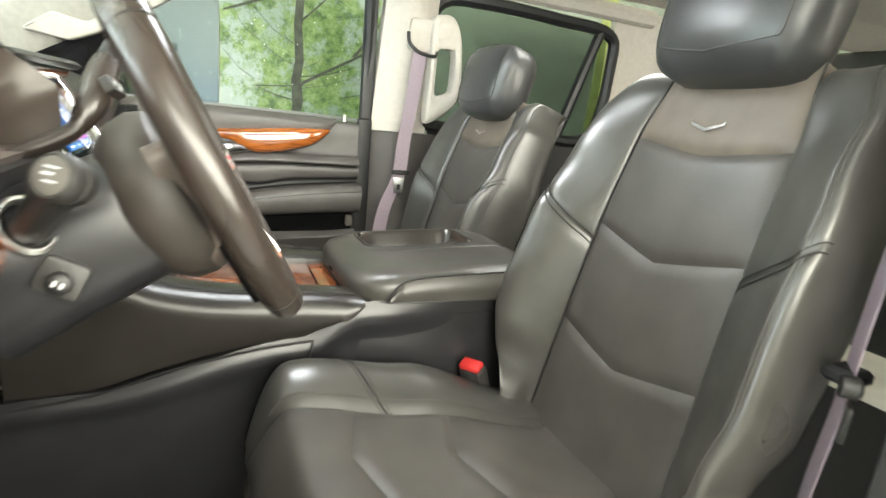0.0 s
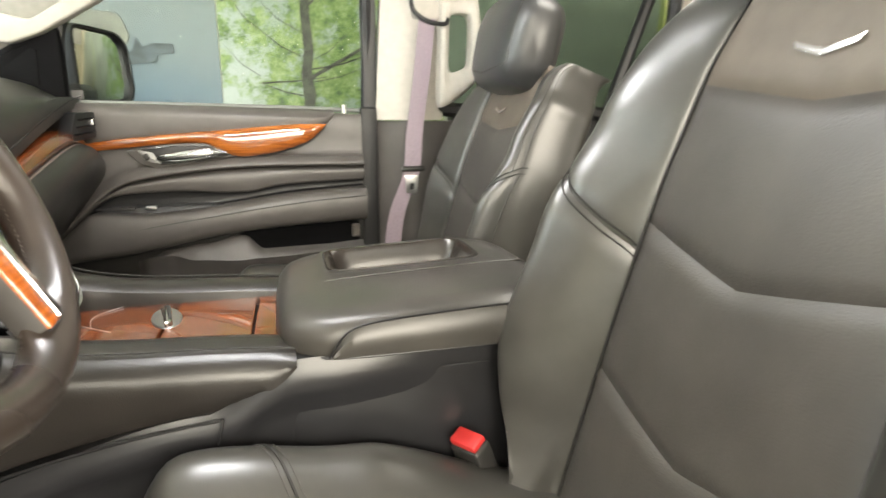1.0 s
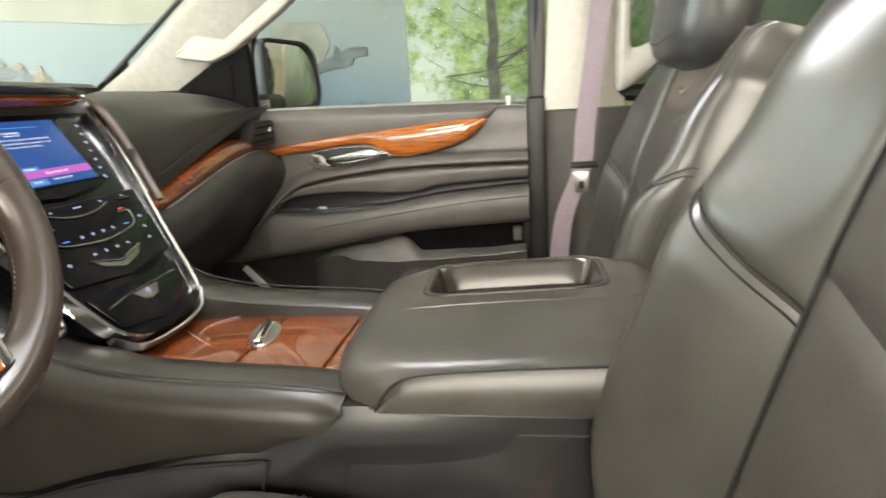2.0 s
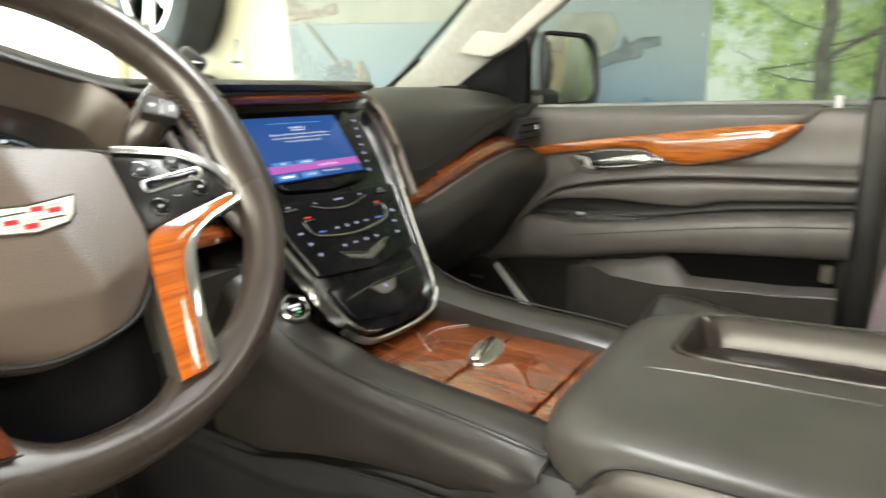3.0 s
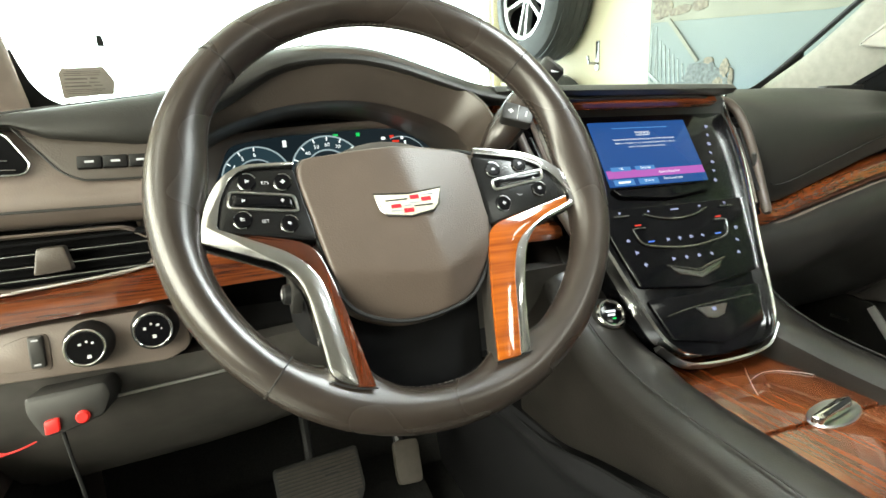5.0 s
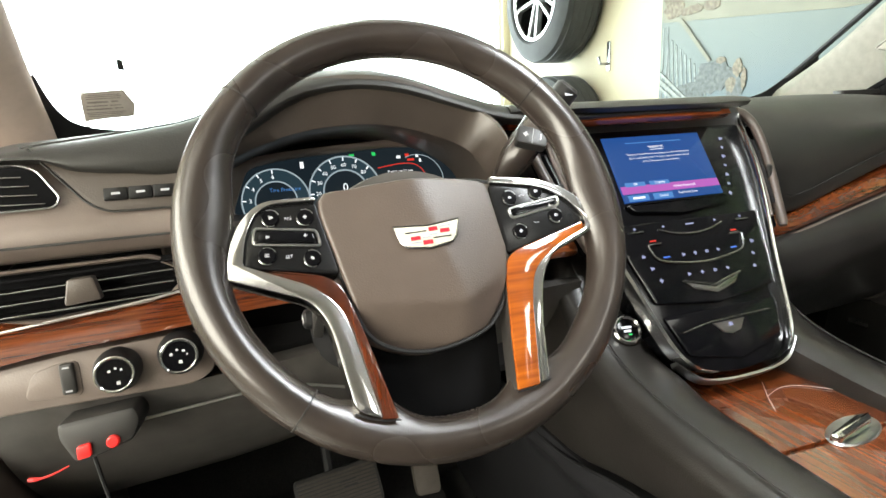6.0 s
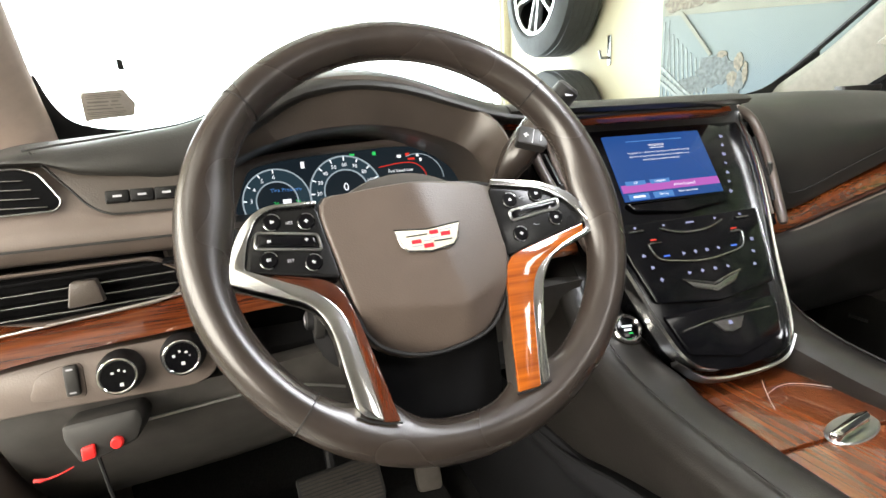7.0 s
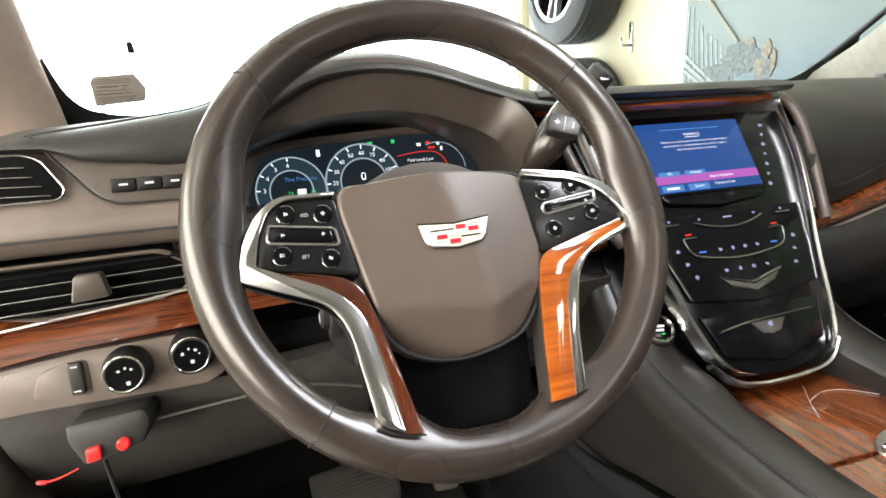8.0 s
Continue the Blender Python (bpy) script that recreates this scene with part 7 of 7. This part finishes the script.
PEDALS = (("brake_pedal", (-0.760, -0.483, 0.762), 0.953, 0.077, 0.152, 0.098, "wide worn ribbed rubber brake pedal"), ("gas_pedal", (-0.750, -0.317, 0.762), 0.95, -0.05, 0.048, 0.078, "narrow dark accelerator pedal"))
for nm, o, tilt_, turn_, w, h, lb in PEDALS:
    pd = thing(nm, o, lb, "pedal")
    up_ = V(-math.cos(tilt_), 0, math.sin(tilt_))
    side_ = V(0, 1, 0) * math.cos(turn_) + up_ * math.sin(turn_)
    mp_ = frame_of(o, side_, up_ * math.cos(turn_) - V(0, 1, 0) * math.sin(turn_))
    low_ = 0.40 if nm == "brake_pedal" else 0.46
    put("pad", *plate(rounded([(-w * low_, -h), (w * low_, -h), (w / 2, -h * 0.75), (w / 2, 0), (-w / 2, 0), (-w / 2, -h * 0.75)], 0.010), mp_, 0.016, 0.003), PLASTIC if nm == "brake_pedal" else RUBBER_PAD, pd)
    if nm == "brake_pedal":
        for i in range(14):
            yb = -0.007 - i * 0.0064
            wd = w / 2 - 0.006 - (0.012 if yb < -0.075 else 0)
            put("rib", *plate([(-wd, yb - 0.0040), (wd, yb - 0.0040), (wd, yb), (-wd, yb)], mp_, 0.004, 0.0009, top=0.0028), RUBBER_PAD, pd)
        bars(mp_ @ Matrix.Translation((0, 0, 0.0030)), [(0.018, -0.026, 0.030, 0.0035), (0.022, -0.036, 0.026, 0.0035)], BLACK, "worn_slot", pd)
    put("arm", *tube([mp_ @ V(-0.01, -0.02, -0.012), V(o[0] - 0.10, o[1] - 0.01, o[2] + 0.10), V(o[0] - 0.14, o[1] - 0.01, o[2] + 0.28)], 0.009, 8), BLACK, pd)
matt = thing("floor_mat", (-0.55, -0.45, 0.54), "black carpet floor mat in the driver's footwell", "floor mat")
put("mat", *sheet(lambda u, v: (-0.98 + 0.68 * u, -0.70 + 0.46 * v, 0.545 + 0.14 * max(0, 0.45 - u) ** 1.5), 12, 8, 0.01, (0, 0, -1)), CARPET, matt)
# ---- passenger door ----
DR = thing("passenger_door", (-0.2, 0.8, 0.6), "grey vinyl passenger door with a wood strip and armrest", "car door")


def dplate(pts, bulge, material, name, label="", d=0.02, bev=0.004, parent=None, y0=0.755):
    m = Matrix(((1, 0, 0, 0), (0, 0, -1, y0), (0, 1, 0, 0), (0, 0, 0, 1)))
    return put(name, *plate(pts, m, d, bev, top=bulge, steps=3), material, parent or DR, label)


# lines along the door: sill, lip of the upper panel, grab roll, armrest top and bottom
DX = [-0.80 + 0.98 * i / 60 for i in range(61)]
SILL = [(-0.80, 1.320), (-0.4, 1.316), (0.0, 1.306), (0.20, 1.300)]
LIP = [(-0.80, 0.905), (-0.66, 0.925), (-0.60, 0.978), (-0.53, 1.046), (-0.48, 1.092), (-0.445, 1.117), (-0.405, 1.134), (-0.30, 1.152), (-0.16, 1.165), (-0.02, 1.168), (0.20, 1.167)]
ROLL = [(-0.80, 0.900), (-0.66, 0.920), (-0.60, 0.970), (-0.53, 1.039), (-0.48, 1.080), (-0.43, 1.098), (-0.30, 1.104), (-0.20, 1.098), (-0.12, 1.098), (-0.055, 1.112), (0.05, 1.119), (0.20, 1.125)]
ARM_T = [(-0.80, 0.897), (-0.66, 0.918), (-0.60, 0.966), (-0.53, 1.030), (-0.49, 1.055), (-0.42, 1.052), (-0.348, 1.050), (-0.197, 1.064), (-0.11, 1.077), (-0.014, 1.090), (0.20, 1.105)]
ARM_B = [(-0.80, 0.890), (-0.66, 0.914), (-0.60, 0.928), (-0.53, 0.940), (-0.39, 0.957), (-0.231, 0.988), (-0.086, 1.005), (0.20, 1.021)]
SMOOTH = {}
PULL = [(-0.80, 0.0), (-0.68, 0.0), (-0.60, 0.35), (-0.52, 0.8), (-0.44, 1.0), (0.20, 1.0)]


for row in (SILL, LIP, ROLL, ARM_T, ARM_B, PULL):
    SMOOTH[id(row)] = curve(row, 6)


def door_rows(rows):
    """Sections across the door: rows gives (place across, height) for one x."""
    return loft([[V(x, y, z) for y, z in curve(rows(x), 4)] for x in DX], closed=False)


def on(line, x):
    return lerp(SMOOTH[id(line)], x)[0]


put("panel", *sheet(lambda u, v: (-0.80 + 0.98 * u, 0.782, 0.60 + 0.70 * v), 12, 10, 0.04, (0, 1, 0)), DASH_DARK, DR)
put("upper_panel", *door_rows(lambda x: [(0.790, on(SILL, x)), (0.775, on(SILL, x) - 0.004), (0.769, on(SILL, x) - 0.03), (0.768, 0.45 * on(SILL, x) + 0.55 * on(LIP, x)), (0.762, 0.2 * on(SILL, x) + 0.8 * on(LIP, x)), (0.748, on(LIP, x) + 0.022), (0.735, on(LIP, x) + 0.008), (0.734, on(LIP, x)), (0.742, on(LIP, x) - 0.004), (0.768, on(LIP, x) - 0.006)]), DOOR_VINYL, DR)
put("grab_roll", *door_rows(lambda x: [(0.772, on(LIP, x) - 0.003), (0.752, on(LIP, x) - 0.010), (0.741, 0.8 * on(LIP, x) + 0.2 * on(ROLL, x) - 0.004), (0.738, 0.5 * on(LIP, x) + 0.5 * on(ROLL, x)), (0.742, 0.15 * on(LIP, x) + 0.85 * on(ROLL, x)), (0.750, on(ROLL, x)), (0.772, on(ROLL, x) - 0.002)]), DOOR_VINYL, DR, "soft grab roll over the armrest")
# recess sheet in plain black: its shade is put into the colour
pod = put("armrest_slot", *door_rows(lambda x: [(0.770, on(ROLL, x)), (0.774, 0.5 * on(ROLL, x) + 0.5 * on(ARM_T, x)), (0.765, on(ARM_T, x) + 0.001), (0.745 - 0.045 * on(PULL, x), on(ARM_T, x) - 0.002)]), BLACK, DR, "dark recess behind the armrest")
put("armrest", *door_rows(lambda x: [(0.765, on(ARM_T, x) + 0.001), (0.745 - 0.035 * on(PULL, x), on(ARM_T, x) + 0.003), (0.744 - 0.052 * on(PULL, x), on(ARM_T, x) - 0.004), (0.744 - 0.060 * on(PULL, x), 0.75 * on(ARM_T, x) + 0.25 * on(ARM_B, x)), (0.744 - 0.060 * on(PULL, x), 0.4 * on(ARM_T, x) + 0.6 * on(ARM_B, x)), (0.744 - 0.050 * on(PULL, x), 0.1 * on(ARM_T, x) + 0.9 * on(ARM_B, x)), (0.744 - 0.025 * on(PULL, x), on(ARM_B, x) - 0.004), (0.775, on(ARM_B, x) - 0.012)]), DOOR_VINYL, DR, "padded door armrest")
put("armrest_seam", *tube(curve([(-0.46, 0.686, 1.000), (-0.38, 0.6840, 1.020), (-0.227, 0.6835, 1.043), (-0.083, 0.6835, 1.063), (0.05, 0.6835, 1.078), (0.176, 0.6835, 1.087)], 5), 0.0016, 5), SEAM, DR)
put("switch_pod", *plate(rounded([(-0.505, 0.0), (-0.44, -0.020), (-0.24, -0.018), (-0.17, 0.0), (-0.24, 0.010), (-0.44, 0.010)], 0.012), frame_of((0, 0.742, 1.065), (1, 0, 0), (0, 0.55, 0.83)), 0.01, 0.003, top=0.004), BLACK, pod, "dark switch pod")
put("window_switch", *box((-0.365, 0.732, 1.066), (0.026, 0.012, 0.010), 0.003), SATIN, pod, "silver window switch")
put("pod_slot", *box((-0.43, 0.734, 1.066), (0.055, 0.010, 0.010), 0.003), PLASTIC, pod)
# sill pad above the wood, cut off on a slant behind its tip
SP_B = [(-0.80, 1.18), (-0.60, 1.196), (-0.46, 1.226), (-0.305, 1.240), (-0.156, 1.250), (-0.017, 1.260), (0.06, 1.264), (0.082, 1.272), (0.108, 1.296)]
secs = []
for x in [-0.80 + 0.88 * i / 30 for i in range(31)] + [0.085, 0.092, 0.099, 0.106]:
    t, b = on(SILL, x), lerp(SP_B, x)[0]
    k = min(1.0, (0.108 - x) / 0.03)
    secs.append([V(x, y, z) for y, z in curve([(0.800, t + 0.006), (0.785, t + 0.008), (0.768, t + 0.003), (0.768 - 0.012 * k, t - 0.010 * k), (0.768 - 0.015 * k, 0.6 * t + 0.4 * b), (0.768 - 0.012 * k, b + 0.006 * k), (0.772, b)], 3)])
put("sill_pad", *loft(secs, closed=False), DOOR_VINYL, DR, "grey padded window sill")
put("window_seal", *tube([(-0.56, 0.802, 1.327), (0.0, 0.802, 1.316), (0.19, 0.802, 1.309)], 0.006, 8), mat("pale_seal", (0.17, 0.175, 0.17), 0.4, var=0.1), DR, "pale window seal")
# domed gloss wood strip
W_T = [(-0.72, 1.168), (-0.60, 1.205), (-0.52, 1.222), (-0.46, 1.234), (-0.305, 1.250), (-0.156, 1.262), (-0.017, 1.2735), (0.05, 1.2755), (0.083, 1.2745)]
W_B = [(-0.72, 1.150), (-0.60, 1.184), (-0.52, 1.203), (-0.386, 1.217), (-0.30, 1.225), (-0.225, 1.224), (-0.19, 1.207), (-0.155, 1.192), (-0.12, 1.190), (-0.055, 1.200), (0.025, 1.224), (0.064, 1.252), (0.083, 1.2735)]
secs = []
wt, wb = curve(W_T, 8), curve(W_B, 8)
for x in [-0.72 + 0.803 * i / 70 for i in range(71)]:
    t, b = lerp(wt, x)[0], lerp(wb, x)[0]
    bulge = 0.008 + 0.017 * min(1.0, (t - b) / 0.055)
    if x > 0.06:
        bulge *= max(0.15, (0.084 - x) / 0.024)
    secs.append([V(x, 0.752 - bulge * math.sin(math.pi * (0.02 + 0.96 * q / 10)) ** 0.6, t + (b - t) * (0.5 - 0.5 * math.cos(math.pi * q / 10))) for q in range(11)] + [V(x, 0.772, b), V(x, 0.772, t)])
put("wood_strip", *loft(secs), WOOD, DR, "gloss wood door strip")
put("wood_groove", *tube([(x, 0.755, lerp(wb, x)[0] - 0.002) for x in [-0.15 + 0.23 * i / 14 for i in range(15)]], 0.0025, 6), SEAM, DR)
# inner handle: bezel, dark cup, curved chrome blade
HB = rounded([(-0.412, 1.210), (-0.385, 1.178), (-0.345, 1.164), (-0.29, 1.170), (-0.20, 1.185), (-0.150, 1.194), (-0.205, 1.226), (-0.30, 1.226)], 0.010)
dplate(HB, 0.012, DOOR_VINYL, "handle_bezel", "grey handle surround", 0.02, 0.003)
HC = rounded([(-0.382, 1.212), (-0.355, 1.182), (-0.325, 1.174), (-0.25, 1.183), (-0.168, 1.196), (-0.212, 1.220), (-0.30, 1.221)], 0.010)
dplate(HC, 0.0145, BLACK, "handle_cup", "dark recessed handle cup", 0.02, 0.001)
put("bezel_plate", *plate(rounded([(-0.384, 1.211), (-0.357, 1.181), (-0.330, 1.176), (-0.350, 1.205)], 0.005), Matrix(((1, 0, 0, 0), (0, 0, -1, 0.755), (0, 1, 0, 0), (0, 0, 0, 1))), 0.004, 0.002, top=0.021), mat("bezel_grey", (0.20, 0.195, 0.19), 0.35, var=0.06), DR, "grey bezel plate with a lock key")
put("lock_button", *box((-0.363, 0.733, 1.194), (0.014, 0.006, 0.016), 0.003, Matrix.Rotation(-0.5, 4, "Y")), PLASTIC, DR)
secs = []
for x, y, z, w, h in curve([(-0.348, 0.742, 1.190, 0.004, 0.006), (-0.32, 0.730, 1.191, 0.005, 0.010), (-0.27, 0.722, 1.196, 0.005, 0.013), (-0.215, 0.724, 1.203, 0.005, 0.013), (-0.175, 0.738, 1.201, 0.004, 0.006)], 6):
    secs.append([V(x, y + w * math.cos(a), z + h * math.sin(a) + 0.3 * w * math.cos(a)) for a in [k * math.pi / 7 for k in range(14)]])
put("door_handle", *loft(secs), SATIN_DARK, DR, "curved chrome inner door handle")
put("handle_edge", *tube(curve([(-0.335, 0.733, 1.184), (-0.29, 0.720, 1.184), (-0.24, 0.717, 1.189), (-0.195, 0.726, 1.196)], 5), 0.0022, 6), CHROME, DR)
put("handle_rim", *tube([(x, 0.7395, z) for x, z in HC], 0.0014, 6, True), SATIN_DARK, DR)
# map pocket; a flat black plate paints the shade in its mouth
PT = [(-0.42, 0.915), (-0.38, 0.935), (-0.335, 0.953), (-0.25, 0.967), (-0.150, 0.986), (-0.132, 0.980), (-0.118, 0.960), (-0.10, 0.946), (0.05, 0.949), (0.18, 0.957)]
PL = [(-0.42, 0.912), (-0.38, 0.930), (-0.326, 0.943), (-0.265, 0.931), (-0.161, 0.925), (-0.09, 0.928), (0.05, 0.934), (0.18, 0.944)]
PO = [(-0.42, 0.0), (-0.38, 0.45), (-0.33, 0.8), (-0.26, 1.0), (0.18, 1.0)]
secs = []
for x in [-0.42 + 0.59 * i / 60 for i in range(61)]:
    a, b, o = lerp(PT, x)[0], min(lerp(PL, x)[0], lerp(PT, x)[0] - 0.004), lerp(PO, x)[0]
    secs.append([V(x, 0.779 - o * k, z) for k, z in ((0.045, a - 0.004), (0.055, a), (0.064, a - 0.003), (0.070 + 0.012 * min(1, (a - b) / 0.05), (a + b) / 2), (0.086, b + 0.003), (0.088, b), (0.085, b - 0.005), (0.070, b - 0.04), (0.050, b - 0.10), (0.035, 0.74))])
put("map_pocket", *loft(secs, closed=False), DOOR_VINYL, DR, "grey moulded map pocket")
dplate(rounded([(-0.14, 0.90), (0.165, 0.90), (0.165, 1.01), (-0.16, 0.99)], 0.01), 0.0, MATT_BLACK, "pocket_mouth_shade", "", 0.01, 0.002)
put("pocket_clip", *box((0.150, 0.722, 0.985), (0.022, 0.02, 0.036), 0.004), RUBBER_PAD, DR)
dplate(rounded([(-0.765, 0.74), (-0.452, 0.74), (-0.478, 0.77), (-0.605, 0.918), (-0.74, 0.925)], 0.015), 0.02, DASH_DARK, "speaker_grille", "dark door speaker grille", 0.03, 0.004)
put("metal_strip", *plate([(-0.013, -0.13), (0.013, -0.13), (0.008, 0.093), (-0.009, 0.093)], frame_of((-0.545, 0.728, 0.840), (0.754, 0, 0.657), (-0.657, 0, 0.754)), 0.006, 0.002, top=0.006), mat("brushed_strip", (0.62, 0.61, 0.58), 0.42, metal=0.35, var=0.08, scale=80), DR, "brushed metal strip")
bars(Matrix(((1, 0, 0, -0.675), (0, 0, -1, 0.734), (0, 1, 0, 0.862), (0, 0, 0, 1))), [(0, 0, 0.045, 0.008)], SATIN, "badge_bar", DR)
# sail panel and window
put("sail_panel", *plate(rounded([(-0.90, 1.30), (-0.532, 1.318), (-0.530, 1.495), (-0.545, 1.503), (-0.735, 1.398)], 0.01), Matrix(((1, 0, 0, 0), (0, 0, -1, 0.79), (0, 1, 0, 0), (0, 0, 0, 1))), 0.03, 0.004, top=0.02), MATT_BLACK, DR, "dark triangular mirror panel")
put("sail_inset", *plate(rounded([(-0.680, 1.378), (-0.582, 1.362), (-0.578, 1.445), (-0.592, 1.448)], 0.006), Matrix(((1, 0, 0, 0), (0, 0, -1, 0.77), (0, 1, 0, 0), (0, 0, 0, 1))), 0.004, 0.001, top=0.004), MATT_BLACK, DR)
put("window_frame", *tube(curve([(-0.545, 0.80, 1.325), (-0.535, 0.80, 1.50), (-0.44, 0.79, 1.60), (-0.25, 0.78, 1.70), (0.0, 0.77, 1.755), (0.19, 0.77, 1.765)], 5), 0.016, 8), BLACK, DR)
put("door_edge", *box((0.203, 0.80, 0.96), (0.046, 0.05, 0.72), 0.006), BLACK, DR, "black rubber door seal")
put("rear_frame", *box((0.208, 0.800, 1.53), (0.040, 0.036, 0.46), 0.006), BLACK, DR)
g = put("window_glass", *box((-0.18, 0.806, 1.52), (0.74, 0.004, 0.44), 0.001), GLASS, DR, "clear side window")
g.visible_shadow = False
put("lock_pin", *tube([(0.135, 0.788, 1.298), (0.135, 0.788, 1.325)], 0.006, 10), SATIN, DR, "small silver lock pin")

# ---- outside mirror ----
MR = thing("door_mirror", (-0.5, 0.95, 1.36), "black door mirror outside the passenger window", "mirror")
mo_ = rounded([(-0.100, -0.105), (0.083, -0.100), (0.098, -0.06), (0.087, 0.06), (0.053, 0.092), (-0.100, 0.100)], 0.03, 4)
mm = frame_of((-0.500, 0.97, 1.425), (0.5, 0.866, 0.0), (0, 0, 1))
mm = mm if (mm.to_3x3() @ V(0, 0, 1)).x > 0 else mm @ Matrix.Rotation(math.pi, 4, "Y")
put("housing", *domed(mo_, mm, [(0.35, -0.14), (0.12, -0.11), (0.02, -0.06), (0.0, -0.02), (0.0, 0.012), (0.02, 0.018), (0.07, 0.018), (0.08, 0.004)]), BLACK, MR, "black mirror housing")
put("mirror_glass", *plate(inset(mo_, 0.010), mm, 0.004, 0.0006, top=0.007), mat("mirror_silver", (0.75, 0.77, 0.78), 0.02, metal=1.0, var=0.01), MR, "mirror glass")
put("arm", *box((-0.55, 0.86, 1.345), (0.10, 0.12, 0.05), 0.015), BLACK, MR)

# ---- paper on the windscreen ----
ps = thing("sticker_sheet", (-0.9, -0.76, 1.40), "paper notice stuck low on the windscreen", "sticker")
mps = frame_of((-0.885, -0.765, 1.418), (0.0, 1, 0.03), (0.55, 0.0, 0.83))
put("sheet", *plate([(-0.037, -0.026), (0.034, -0.022), (0.040, 0.0), (0.028, 0.026), (-0.028, 0.024), (-0.034, 0.016)], mps, 0.001, 0.0002, top=0.0), mat("grey_paper", (0.30, 0.27, 0.24), 0.8, var=0.1, scale=60), ps)
bars(mps @ Matrix.Translation((0, 0, 0.0004)), [(0.0, 0.0195, 0.046, 0.0010), (-0.002, 0.0165, 0.050, 0.0010), (-0.003, 0.0130, 0.048, 0.0012), (-0.012, 0.0070, 0.030, 0.0030), (0.012, 0.0072, 0.010, 0.0024), (-0.014, 0.0005, 0.030, 0.0014), (0.012, 0.0005, 0.016, 0.0014), (-0.012, -0.0055, 0.036, 0.0020), (0.016, -0.0050, 0.012, 0.0016), (-0.004, -0.0115, 0.056, 0.0010), (-0.006, -0.0145, 0.050, 0.0010), (-0.008, -0.0180, 0.046, 0.0010)], mat("grey_ink", (0.16, 0.14, 0.125), 0.8), "print_bar", ps)
st_ = thing("sticker", (-0.85, -0.73, 1.47), "small dark sticker on the windscreen", "sticker")
put("sheet", *plate(rounded([(-0.005, -0.009), (0.005, -0.009), (0.004, 0.009), (-0.004, 0.009)], 0.002), frame_of((-0.87, -0.735, 1.478), (0, 1, 0), (0.55, 0, 0.83)), 0.001, 0.0002), PLASTIC, st_)
